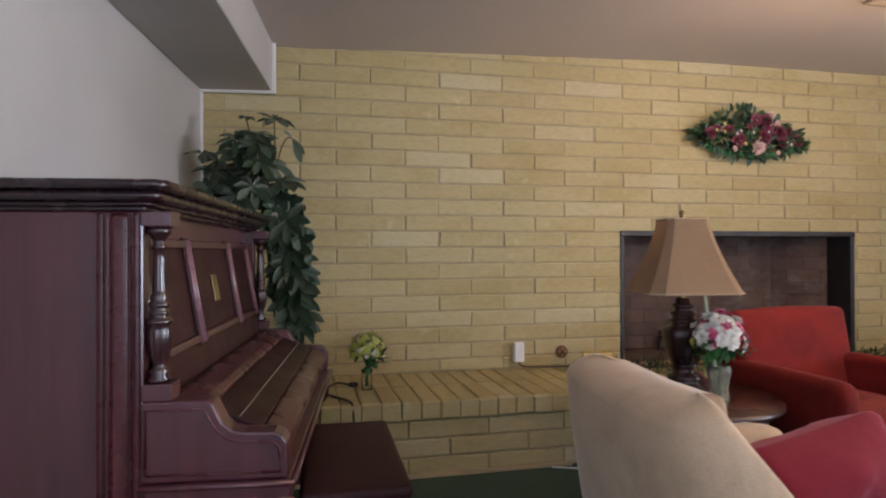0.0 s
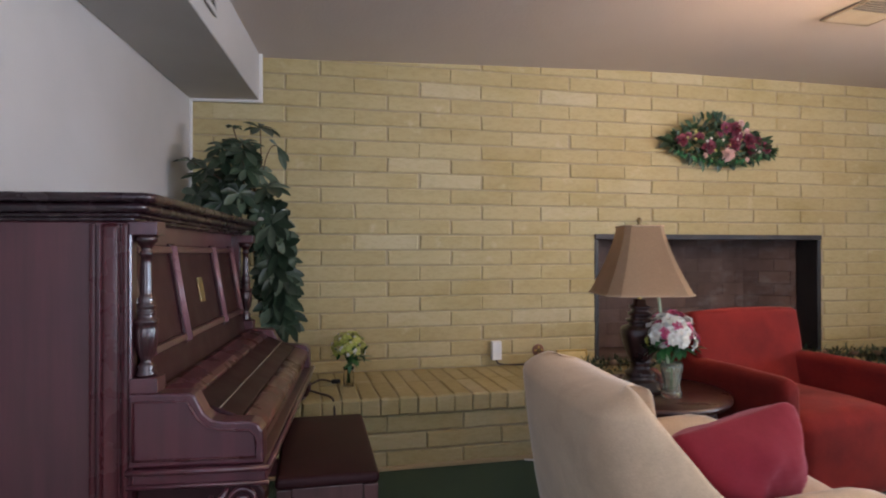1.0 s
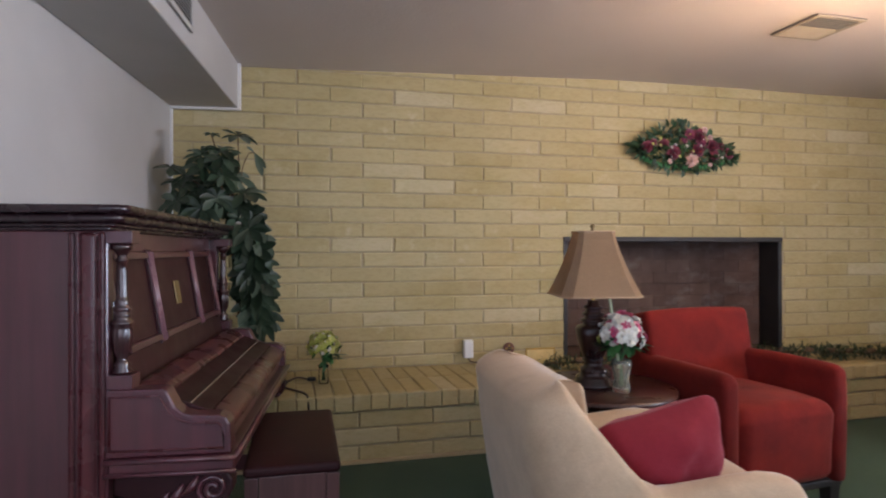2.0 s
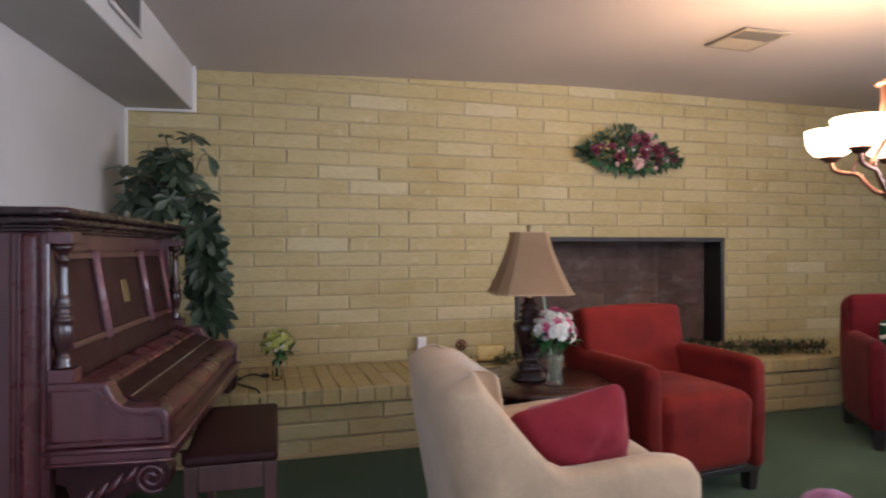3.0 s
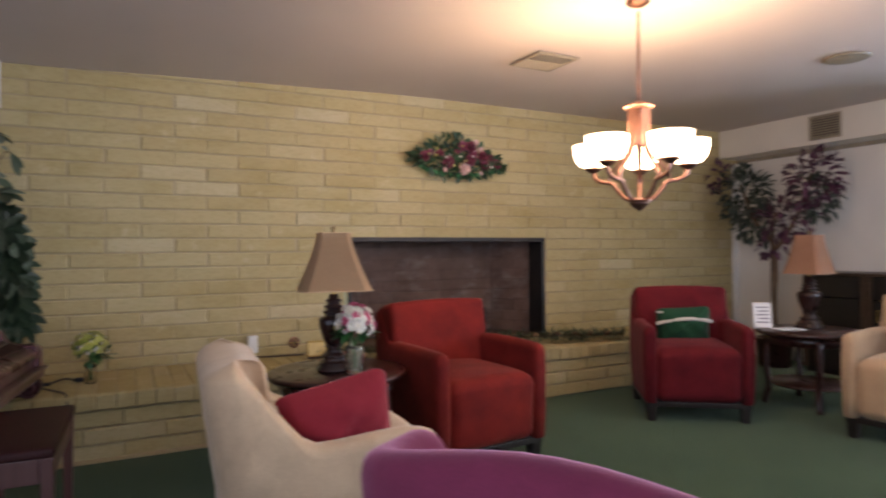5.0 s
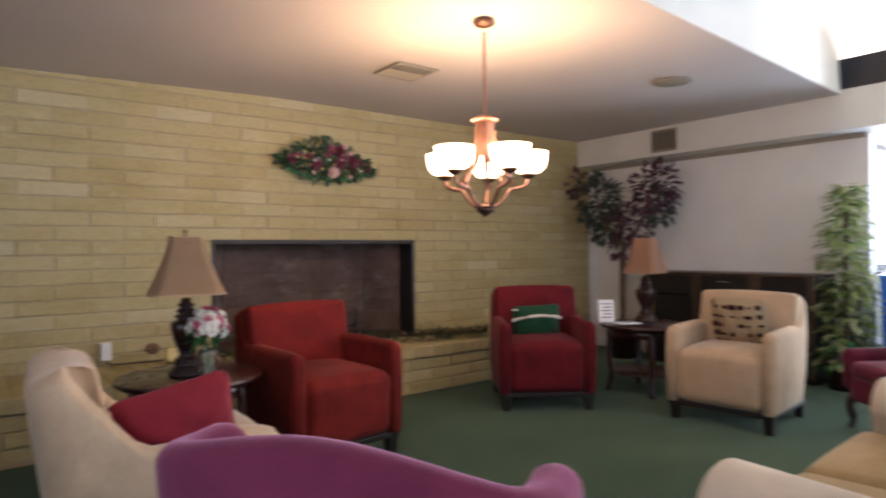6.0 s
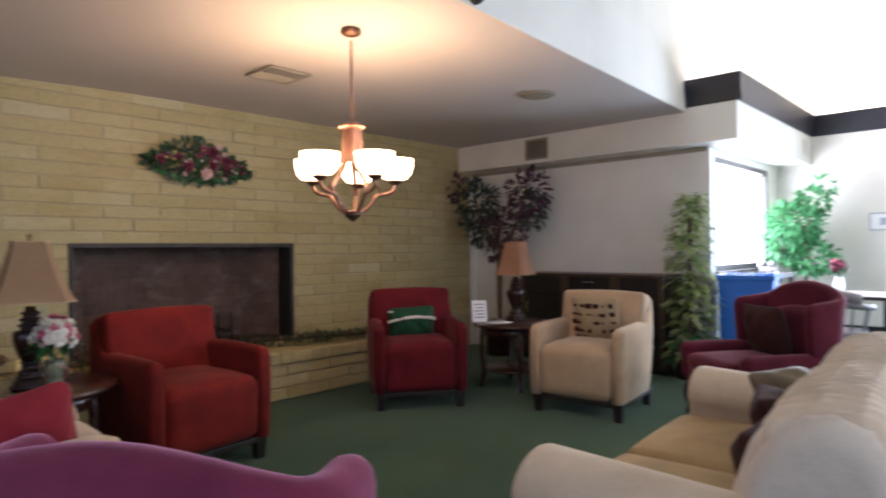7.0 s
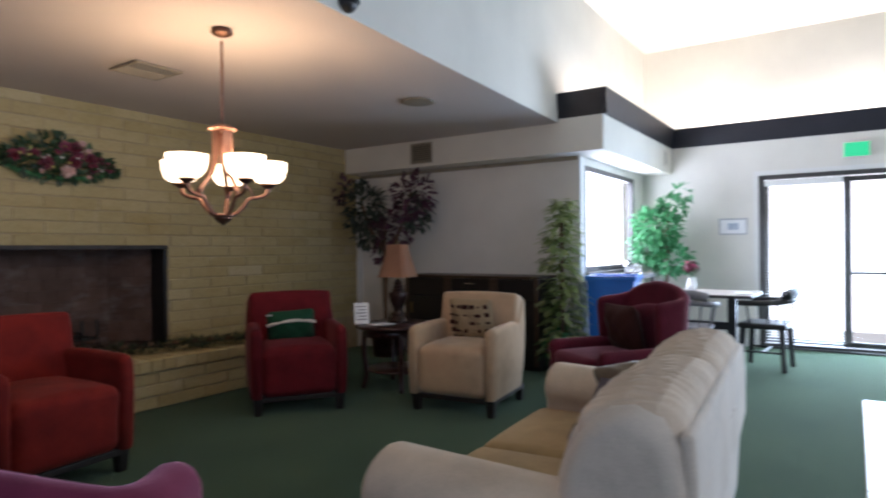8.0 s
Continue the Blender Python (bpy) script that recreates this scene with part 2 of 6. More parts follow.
def leaf_material(name, stops, rough=0.45, trans=0.0):
    k = Mat(name, rough, 0, 0.4)
    r = k.node("ShaderNodeNewGeometry").outputs["Random Per Island"]
    c = k.ramp(r, stops)
    c = k.mix(0.4, c, k.ramp(k.noise(40, 3), [(0.3, (0.6, 0.6, 0.6)), (0.7, (1.1, 1.1, 1.1))]), "MULTIPLY")
    k.color(c)
    k.b.inputs["Subsurface Weight"].default_value = 0.0
    if trans:
        tr = k.node("ShaderNodeBsdfTranslucent", Color=c)
        mx = k.node("ShaderNodeMixShader", Fac=trans)
        k.t.links.new(k.b.outputs[0], mx.inputs[1])
        k.t.links.new(tr.outputs[0], mx.inputs[2])
        k.t.links.new(mx.outputs[0], k.t.nodes["Material Output"].inputs[0])
    return k.m


M_LEAF_DARK = leaf_material("dark_silk_leaf", [(0, (0.014, 0.030, 0.017)), (0.45, (0.034, 0.062, 0.036)), (0.8, (0.064, 0.098, 0.062)), (1, (0.115, 0.15, 0.11))], 0.30)
M_LEAF_VARI = leaf_material("variegated_leaf", [(0, (0.20, 0.29, 0.10)), (0.5, (0.38, 0.45, 0.19)), (1, (0.56, 0.60, 0.34))], 0.45, 0.4)
M_LEAF_BRIGHT = leaf_material("fresh_green_leaf", [(0, (0.03, 0.17, 0.06)), (0.5, (0.06, 0.28, 0.11)), (1, (0.12, 0.38, 0.18))], 0.4, 0.3)
M_LEAF_GARLAND = leaf_material("garland_green", [(0, (0.020, 0.040, 0.018)), (0.6, (0.045, 0.075, 0.035)), (1, (0.08, 0.11, 0.06))])
M_LEAF_WREATH = leaf_material("wreath_green", [(0, (0.012, 0.06, 0.018)), (0.6, (0.02, 0.12, 0.03)), (1, (0.05, 0.20, 0.06))])
M_LEAF_SWAG = leaf_material("dull_swag_green", [(0, (0.012, 0.034, 0.014)), (0.6, (0.024, 0.066, 0.026)), (1, (0.05, 0.115, 0.05))])
M_LEAF_LIME = leaf_material("lime_blossom", [(0, (0.40, 0.48, 0.08)), (0.5, (0.58, 0.60, 0.14)), (1, (0.70, 0.70, 0.32))])
M_PETAL_PINK = leaf_material("pink_petal", [(0, (0.50, 0.05, 0.14)), (0.6, (0.66, 0.14, 0.24)), (1, (0.75, 0.35, 0.42))], 0.6)
M_PETAL_WINE = leaf_material("wine_petal", [(0, (0.075, 0.007, 0.018)), (0.6, (0.145, 0.015, 0.036)), (1, (0.30, 0.07, 0.11))], 0.6)
M_PETAL_WHITE = leaf_material("white_petal", [(0, (0.66, 0.64, 0.54)), (0.6, (0.78, 0.77, 0.70)), (1, (0.84, 0.84, 0.80))], 0.6)
M_PETAL_MUTED = leaf_material("faded_rose_petal", [(0, (0.15, 0.018, 0.05)), (0.6, (0.25, 0.05, 0.10)), (1, (0.42, 0.18, 0.22))], 0.6)
M_PETAL_BLUSH = leaf_material("blush_petal", [(0, (0.55, 0.32, 0.30)), (0.6, (0.68, 0.46, 0.42)), (1, (0.75, 0.6, 0.55))], 0.6)
M_STEM = two_tone("brown_stem", (0.10, 0.06, 0.035), (0.16, 0.10, 0.06), 20, 0.8, 0.3, 60)


def glow(name, col, strength, rough=0.4, base=(0.8, 0.8, 0.8)):
    k = Mat(name, rough)
    k.color(base)
    k.b.inputs["Emission Color"].default_value = (*col, 1)
    k.b.inputs["Emission Strength"].default_value = strength
    return k.m


M_BOWL = glow("lit_alabaster_glass", (1.0, 0.76, 0.46), 11.0, 0.3, (0.85, 0.80, 0.70))
M_EXIT = glow("lit_green_sign", (0.0, 0.9, 0.35), 1.1, 0.4, (0.02, 0.35, 0.16))
M_TUBE = glow("cove_lamp_tube", (1.0, 0.97, 0.84), 200.0)
M_OUTSIDE = glow("bright_daylight_backdrop", (0.93, 0.97, 1.0), 4.0)


def glass_material(name, tint=(1, 1, 1), rough=0.02):
    k = Mat(name, rough)
    k.color(tint)
    k.b.inputs["Transmission Weight"].default_value = 1.0
    k.b.inputs["IOR"].default_value = 1.45
    return k.m


M_GLASS = glass_material("clear_glass")
M_VASE = glass_material("tinted_vase_glass", (0.86, 0.90, 0.76), 0.12)
M_VASE.node_tree.nodes["Principled BSDF"].inputs["Transmission Weight"].default_value = 0.9


def pane_material():
    k = Mat("window_glass", 0.03)
    tr = k.node("ShaderNodeBsdfTransparent")
    gl = k.node("ShaderNodeBsdfGlossy", Roughness=0.03)
    lw = k.node("ShaderNodeLayerWeight", Blend=0.3)
    mx = k.node("ShaderNodeMixShader", Fac=k.ramp(lw.outputs["Facing"], [(0.0, (0.03, 0.03, 0.03)), (0.6, (0.06, 0.06, 0.06)), (1.0, (0.5, 0.5, 0.5))]))
    k.t.links.new(tr.outputs[0], mx.inputs[1])
    k.t.links.new(gl.outputs[0], mx.inputs[2])
    k.t.links.new(mx.outputs[0], k.t.nodes["Material Output"].inputs[0])
    return k.m


M_PANE = pane_material()


def shade_material(name, col):
    k = Mat(name, 0.85, 0, 0.2)
    c = k.mix(k.ramp(k.noise(6), [(0.3, (0, 0, 0)), (0.7, (1, 1, 1))]), col, tuple(v * 0.88 for v in col))
    c = k.mix(0.25, c, k.ramp(k.noise(180, 2), [(0.3, (0.6, 0.6, 0.6)), (0.7, (1, 1, 1))]), "MULTIPLY")
    k.color(c)
    tr = k.node("ShaderNodeBsdfTranslucent", Color=c)
    mx = k.node("ShaderNodeMixShader", Fac=0.25)
    k.t.links.new(k.b.outputs[0], mx.inputs[1])
    k.t.links.new(tr.outputs[0], mx.inputs[2])
    k.t.links.new(mx.outputs[0], k.t.nodes["Material Output"].inputs[0])
    k.bump(k.noise(220, 2), 0.2, 0.002)
    return k.m


M_SHADE = shade_material("tan_silk_shade", (0.62, 0.44, 0.28))
M_SHADE2 = shade_material("peach_silk_shade", (0.66, 0.39, 0.26))


def firebrick_material():
    k = Mat("sooty_firebrick", 0.9, 0, 0.2)
    w = k.place()
    c = k.ramp(k.node("ShaderNodeNewGeometry").outputs["Random Per Island"], [(0, (0.155, 0.105, 0.090)), (1, (0.205, 0.138, 0.115))])
    c = k.mix(k.ramp(k.noise(3, 6, 0.65, (1, 1, 2), w), [(0.52, (0, 0, 0)), (0.72, (0.7, 0.7, 0.7))]), c, (0.32, 0.29, 0.28))
    c = k.mix(0.7, c, k.ramp(k.noise(5, 5, 0.6, None, w), [(0.3, (0.45, 0.42, 0.4)), (0.7, (1, 1, 1))]), "MULTIPLY")
    k.color(c)
    k.bump(k.noise(60, 4, co=w), 0.4, 0.005)
    return k.m


M_FIREBRICK = firebrick_material()

# ---- mesh helpers ----


def mesh_of(bm, material, smooth=False):
    me = bpy.data.meshes.new("mesh")
    bmesh.ops.recalc_face_normals(bm, faces=bm.faces[:])
    bm.to_mesh(me)
    bm.free()
    if material:
        me.materials.append(material)
    if smooth:
        me.polygons.foreach_set("use_smooth", [True] * len(me.polygons))
    return me


def thing(name, label, category, m=None, group="", kind=""):
    ob = new(name)
    ob.empty_display_size = 0.1
    if m is not None:
        ob.matrix_world = m
    return tagged(ob, label, category, group, kind)


def part(name, bm, material, parent, label="", smooth=False, m=None):
    ob = new(name, mesh_of(bm, material, smooth))
    ob.parent = parent
    if m is not None:
        ob.matrix_basis = m
    if label:
        tagged(ob, label)
    return ob


def solo(name, bm, material, label, category, m=None, group="", kind="", smooth=False):
    ob = new(name, mesh_of(bm, material, smooth))
    if m is not None:
        ob.matrix_world = m
    return tagged(ob, label, category, group, kind)


def merge(*bms):
    out = bms[0]
    for b in bms[1:]:
        tmp = bpy.data.meshes.new("tmp")
        b.to_mesh(tmp)
        out.from_mesh(tmp)
        bpy.data.meshes.remove(tmp)
        b.free()
    return out


def moved(bm, m):
    bmesh.ops.transform(bm, matrix=m, verts=bm.verts)
    return bm


def box(x0, x1, y0, y1, z0, z1, bevel=0.0, seg=2):
    bm = bmesh.new()
    bmesh.ops.create_cube(bm, size=1, matrix=Matrix.Translation(((x0 + x1) / 2, (y0 + y1) / 2, (z0 + z1) / 2)) @ Matrix.Diagonal((x1 - x0, y1 - y0, z1 - z0, 1)))
    if bevel:
        bmesh.ops.bevel(bm, geom=bm.edges[:], offset=bevel, segments=seg, profile=0.6, affect="EDGES")
    return bm


def prism(outline, lo, hi, axis="z", bevel=0.0, seg=3):
    """A flat outline pushed along an axis: z takes (x, y), x takes (y, z), y takes (x, z)."""
    bm = bmesh.new()

    def at(p, h):
        return {"z": (p[0], p[1], h), "x": (h, p[0], p[1]), "y": (p[0], h, p[1])}[axis]
    a = [bm.verts.new(at(p, lo)) for p in outline]
    b = [bm.verts.new(at(p, hi)) for p in outline]
    n = len(outline)
    bm.faces.new(a[::-1])
    bm.faces.new(b)
    for i in range(n):
        bm.faces.new((a[i], a[(i + 1) % n], b[(i + 1) % n], b[i]))
    bmesh.ops.recalc_face_normals(bm, faces=bm.faces[:])
    if bevel:
        caps = [e for e in bm.edges if abs(e.calc_face_angle(0)) > 0.7]
        bmesh.ops.bevel(bm, geom=caps, offset=bevel, segments=seg, profile=0.5, affect="EDGES")
    return bm


def pillow(sx, sy, sz, r, n=7, puff=(0, 0, 0), fn=None):
    """A rounded block centred on its origin; puff swells its faces, fn moves each vertex."""
    bm = bmesh.new()
    half = (sx / 2, sy / 2, sz / 2)

    def steps(h):
        rr = min(r, h * 0.999)
        edge = [h - rr * (1 - math.tan(a * math.pi / 4)) for a in (0.33, 0.66, 1.0)]
        mid = [(-1 + 2 * i / n) * (h - rr) for i in range(n + 1)]
        return [-e for e in edge[::-1]] + mid + edge
    st = [steps(h) for h in half]
    seen = {}

    def vert(p):
        inner = [max(-(h - min(r, h * 0.999)), min(h - min(r, h * 0.999), c)) for c, h in zip(p, half)]
        d = Vector([c - i for c, i in zip(p, inner)])
        q = Vector(inner) + (d.normalized() * r if d.length > 1e-9 else d)
        u = [c / h for c, h in zip(q, half)]
        for a in range(3):
            b, c = (a + 1) % 3, (a + 2) % 3
            q[a] += puff[a] * u[a] * (1 - u[b] ** 2) * (1 - u[c] ** 2)
        return q
    for a in range(3):
        b, c = (a + 1) % 3, (a + 2) % 3
        for s in (-1, 1):
            grid = {}
            for i, x in enumerate(st[b]):
                for j, y in enumerate(st[c]):
                    p = [0, 0, 0]
                    p[a], p[b], p[c] = s * half[a], x, y
                    key = tuple(round(v, 6) for v in p)
                    if key not in seen:
                        seen[key] = bm.verts.new(vert(p))
                    grid[i, j] = seen[key]
            for i in range(len(st[b]) - 1):
                for j in range(len(st[c]) - 1):
                    f = (grid[i, j], grid[i + 1, j], grid[i + 1, j + 1], grid[i, j + 1])
                    bm.faces.new(f if s > 0 else f[::-1])
    if fn:
        for v in bm.verts:
            v.co = Vector(fn(*v.co))
    return bm


def lathe(profile, n=24, squash=None):
    """Turns (radius, height) pairs about z; squash(angle) scales the radius."""
    bm = bmesh.new()
    rings = []
    for r, z in profile:
        if r < 1e-5:
            rings.append([bm.verts.new((0, 0, z))])
            continue
        ring = []
        for i in range(n):
            a = 2 * math.pi * i / n
            k = squash(a, z) if squash else 1.0
            ring.append(bm.verts.new((r * k * math.cos(a), r * k * math.sin(a), z)))
        rings.append(ring)
    for p, q in zip(rings, rings[1:]):
        for i in range(n):
            j = (i + 1) % n
            if len(p) == 1 and len(q) > 1:
                bm.faces.new((p[0], q[j], q[i]))
            elif len(q) == 1 and len(p) > 1:
                bm.faces.new((p[i], p[j], q[0]))
            elif len(p) > 1:
                bm.faces.new((p[i], p[j], q[j], q[i]))
    for ring in (rings[0], rings[-1]):
        if len(ring) > 1:
            bm.faces.new(ring)
    return bm


def tube(points, radius, n=8):
    """A round bar along points; radius is a number or one for each point."""
    bm = bmesh.new()
    pts = [Vector(p) for p in points]
    rad = radius if isinstance(radius, (list, tuple)) else [radius] * len(pts)
    rings, up = [], Vector((0.03, 0.02, 1))
    for i, p in enumerate(pts):
        d = (pts[min(i + 1, len(pts) - 1)] - pts[max(i - 1, 0)]).normalized()
        if abs(d.dot(up.normalized())) > 0.97:
            up = Vector((1, 0.02, 0.03))
        s = d.cross(up).normalized()
        t = s.cross(d)
        rings.append([bm.verts.new(p + (s * math.cos(2 * math.pi * k / n) + t * math.sin(2 * math.pi * k / n)) * rad[i]) for k in range(n)])
        up = t
    for a, b in zip(rings, rings[1:]):
        for k in range(n):
            bm.faces.new((a[k], a[(k + 1) % n], b[(k + 1) % n], b[k]))
    bm.faces.new(rings[0][::-1])
    bm.faces.new(rings[-1])
    return bm


def curve_points(ctrl, steps=6):
    """Catmull-Rom through control points."""
    c = [Vector(p) for p in ctrl]
    c = [2 * c[0] - c[1]] + c + [2 * c[-1] - c[-2]]
    out = []
    for i in range(1, len(c) - 2):
        for s in range(steps):
            t = s / steps
            a, b, d, e = c[i - 1], c[i], c[i + 1], c[i + 2]
            out.append(0.5 * ((2 * b) + (d - a) * t + (2 * a - 5 * b + 4 * d - e) * t * t + (3 * b - a - 3 * d + e) * t ** 3))
    out.append(c[-2])
    return out


def add_leaf(bm, p, d, up, length, width, fold=0.25, droop=0.2):
    """One folded, drooping leaf from p along d."""
    d = d.normalized()
    s = d.cross(up)
    s = s.normalized() if s.length > 1e-4 else Vector((1, 0, 0))
    n = s.cross(d)
    mid = [p, p + d * length * 0.35 - n * droop * length * 0.05, p + d * length * 0.72 - n * droop * length * 0.2, p + d * length - n * droop * length * 0.5]
    ws = [0.0, 1.0, 0.72, 0.0]
    spine = [bm.verts.new(v) for v in mid]
    lft = [bm.verts.new(mid[i] + s * width * 0.5 * ws[i] + n * fold * width * 0.5 * ws[i]) for i in (1, 2)]
    rgt = [bm.verts.new(mid[i] - s * width * 0.5 * ws[i] + n * fold * width * 0.5 * ws[i]) for i in (1, 2)]
    for side, flip in ((lft, False), (rgt, True)):
        for f in ((spine[0], side[0], spine[1]), (spine[1], side[0], side[1], spine[2]), (spine[2], side[1], spine[3])):
            bm.faces.new(f[::-1] if flip else f)


def rand_dir(rng, flat=1.0):
    while True:
        v = Vector((rng.uniform(-1, 1), rng.uniform(-1, 1), rng.uniform(-1, 1) * flat))
        if 0.05 < v.length < 1:
            return v.normalized()


def leaf_mesh(bm, material):
    me = bpy.data.meshes.new("mesh")
    bm.to_mesh(me)
    bm.free()
    me.materials.append(material)
    me.polygons.foreach_set("use_smooth", [True] * len(me.polygons))
    return me


def leaf_part(name, bm, material, parent, label=""):
    ob = new(name, leaf_mesh(bm, material))
    ob.parent = parent
    if label:
        tagged(ob, label)
    return ob


def blossom(rng, r, petals=14):
    """A round, layered flower head facing +z."""
    bm = bmesh.new()
    for ring, (k, tilt, ln) in enumerate(((petals // 2, 0.25, 1.0), (petals // 3, 0.75, 0.8), (max(3, petals // 5), 1.2, 0.55))):
        for i in range(k):
            a = 2 * math.pi * (i + 0.5 * ring) / k + rng.uniform(-0.2, 0.2)
            d = Vector((math.cos(a) * math.cos(tilt), math.sin(a) * math.cos(tilt), math.sin(tilt)))
            add_leaf(bm, Vector((0, 0, 0)), d, Vector((0, 0, 1)), r * ln * rng.uniform(0.85, 1.1), r * 0.85 * ln, 0.35, 0.5)
    return bm


def facing(d):
    return Vector(d).to_track_quat("Z", "Y").to_matrix().to_4x4()

# ---- the large structure ----
BRICK_Y, HEARTH_Y, HEARTH_Z = 3.95, 3.22, 0.382
FP_X0, FP_X1, FP_TOP = 2.31, 4.21, 1.265
WALL_E = 6.87
BAND_X, BAND_Y = 6.58, 0.70
COURSE, LENGTH, JOINT = 0.0995, 0.422, 0.008


def ceil_z(x):
    return 2.335 + min(1.0, max(0.0, x / 2.8)) * 0.095


def edge_y(x):
    """The line where the low ceiling ends."""
    return 1.15 - 0.064 * max(0.0, 6.58 - x)


solo("floor", box(-2.2, 9.9, -4.8, 4.4, -0.12, 0), M_CARPET, "dark green short-pile carpet on the floor", "floor", kind="structure")


def low_ceiling():
    bm = bmesh.new()
    xs = [-1.3 + i * 0.394 for i in range(21)]
    rows = []
    for x in xs:
        x = min(x, 6.58)
        e = edge_y(x)
        z = ceil_z(x)
        rows.append([bm.verts.new(v) for v in ((x, e, z), (x, 4.1, z), (x, 4.1, z + 0.14), (x, e, z + 0.14))])
    for a, b in zip(rows, rows[1:]):
        for i in range(4):
            j = (i + 1) % 4
            bm.faces.new((a[i], a[j], b[j], b[i]))
    bm.faces.new(rows[0])
    bm.faces.new(rows[-1][::-1])
    return bm


solo("ceiling", low_ceiling(), M_CEIL, "low stippled off-white ceiling over the fireplace lounge", "ceiling", kind="structure")
solo("ceiling_high", box(-2.4, 10.0, -4.9, 1.35, 3.86, 4.0), M_WALL_CREAM, "high cream ceiling over the entrance side", "ceiling", kind="structure")

# vertical face from the low ceiling's edge up to the high ceiling
x0, x1 = -1.6, 9.7
face = prism([(x0, edge_y(x0) - 0.004), (6.578, 1.146), (x1, 1.146), (x1, 1.30), (6.58, 1.30), (x0, edge_y(x0) + 0.15)], 2.4315, 3.86)
solo("wall_upper", face, M_WALL_CREAM, "cream plaster face above the low ceiling edge", "wall", kind="structure")
# left wall, a few degrees off square, with its boxed soffit
LEFT = pose(-0.33, BRICK_Y, 0, 0, 0, -6.3)
solo("wall_west", merge(box(-0.15, 0, -4.3, 0.1, 0, 4.0), box(-0.15, 0, -9.2, -7.6, 0, 4.0), box(-0.15, 0, -7.6, -4.3, 0, 0.55), box(-0.15, 0, -7.6, -4.3, 2.0, 4.0)), M_WALL_WEST, "plain white side wall, darkened in colour for its dimmer light, with an unseen assumed window opening", "wall", LEFT, kind="structure")
solo("soffit_west", box(0.002, 0.405, -8.8, -0.012, 2.062, 2.55, 0.004, 1), M_WALL_WEST, "boxed soffit along the side wall, in the same dimmed white", "soffit", LEFT, kind="structure")
solo("trim_soffit", merge(box(0.0, 0.425, -0.024, -0.003, 2.047, 2.066, 0.004), box(0.402, 0.424, -0.024, -0.003, 2.066, 2.40, 0.004),
                          box(0.0, 0.016, -0.02, -0.003, 0.4, 2.05, 0.004)), M_TRIM, "white painted bead trim against the brick", "trim", LEFT, kind="structure")


def louvre_grille(name, w, h, slats, m, material, label, two_way=False):
    """A flat register with a frame and slats, lying in its x-y plane, face down -z."""
    g = thing(name, label, "air vent", m)
    rim = 0.022
    part("frame", merge(box(-w / 2, w / 2, -h / 2, -h / 2 + rim, -0.012, 0.0, 0.003, 1), box(-w / 2, w / 2, h / 2 - rim, h / 2, -0.012, 0.0, 0.003, 1),
                        box(-w / 2, -w / 2 + rim, -h / 2 + rim, h / 2 - rim, -0.012, 0, 0.003, 1), box(w / 2 - rim, w / 2, -h / 2 + rim, h / 2 - rim, -0.012, 0, 0.003, 1)), material, g)
    part("backing", box(-w / 2 + 0.01, w / 2 - 0.01, -h / 2 + 0.01, h / 2 - 0.01, 0.001, 0.004), M_SOOT, g)
    inner = h - 2 * rim
    sl = box(-w / 2 + rim, w / 2 - rim, -inner / slats * 0.42, inner / slats * 0.42, -0.0015, 0.0015)
    me = mesh_of(sl, material)
    for i in range(slats):
        o = new("slat", me)
        o.parent = g
        tilt = 38 if (not two_way or i < slats / 2) else -38
        o.matrix_basis = pose(0, -inner / 2 + inner * (i + 0.5) / slats, -0.006, tilt, 0, 0)
    return g


louvre_grille("wall_register", 0.42, 0.20, 9, LEFT @ pose(0.409, -1.35, 2.24, 90, 0, -90), M_WALL_WEST, "louvred register on the soffit face, in the same dimmed white")
louvre_grille("ceiling_vent", 0.33, 0.33, 12, pose(3.27, 2.675, 2.424), M_GREY_METAL, "square tan metal air vent in the ceiling", True)

# right wall, its band, the window alcove and the door wall
solo("wall_east", box(WALL_E, WALL_E + 0.14, 1.06, 4.2, 0, 2.3), M_WALL, "plain off-white wall beyond the fireplace", "wall", kind="structure")
band = prism([(BAND_X, BAND_Y), (9.3, BAND_Y), (9.3, 1.142), (6.95, 1.142), (6.95, 3.945), (BAND_X, 3.945)], 2.135, 2.47)
solo("soffit_east", band, M_WALL_CREAM, "deep cream plaster band running round the room", "soffit", kind="structure")
solo("trim_band", merge(box(WALL_E - 0.022, WALL_E - 0.002, 1.06, 3.94, 2.095, 2.133, 0.004)), M_GREY_METAL, "thin grey shadow trim below the band", "trim", kind="structure")
louvre_grille("wall_register", 0.30, 0.23, 8, pose(BAND_X - 0.002, 2.79, 2.285, 90, 0, 90), M_GREY_METAL, "grey metal return-air register on the cream band")
louvre_grille("wall_register", 0.12, 0.20, 7, pose(8.85, BAND_Y - 0.002, 2.31, 90, 0, 180), M_WALL_CREAM, "small cream register at the end of the band")
solo("trim_corner", box(6.86, 6.985, 1.035, 1.058, 0, 2.13, 0.004), M_TRIM, "white painted corner board at the wall's end", "trim", kind="structure")
solo("trim_brick_edge", box(WALL_E - 0.10, WALL_E - 0.004, 3.925, 3.945, 0.0, 2.09, 0.004), M_TRIM, "white upright trim board where brick meets plaster", "trim", kind="structure")

WX0, WX1, WZ0, WZ1 = 7.02, 8.72, 0.955, 2.06
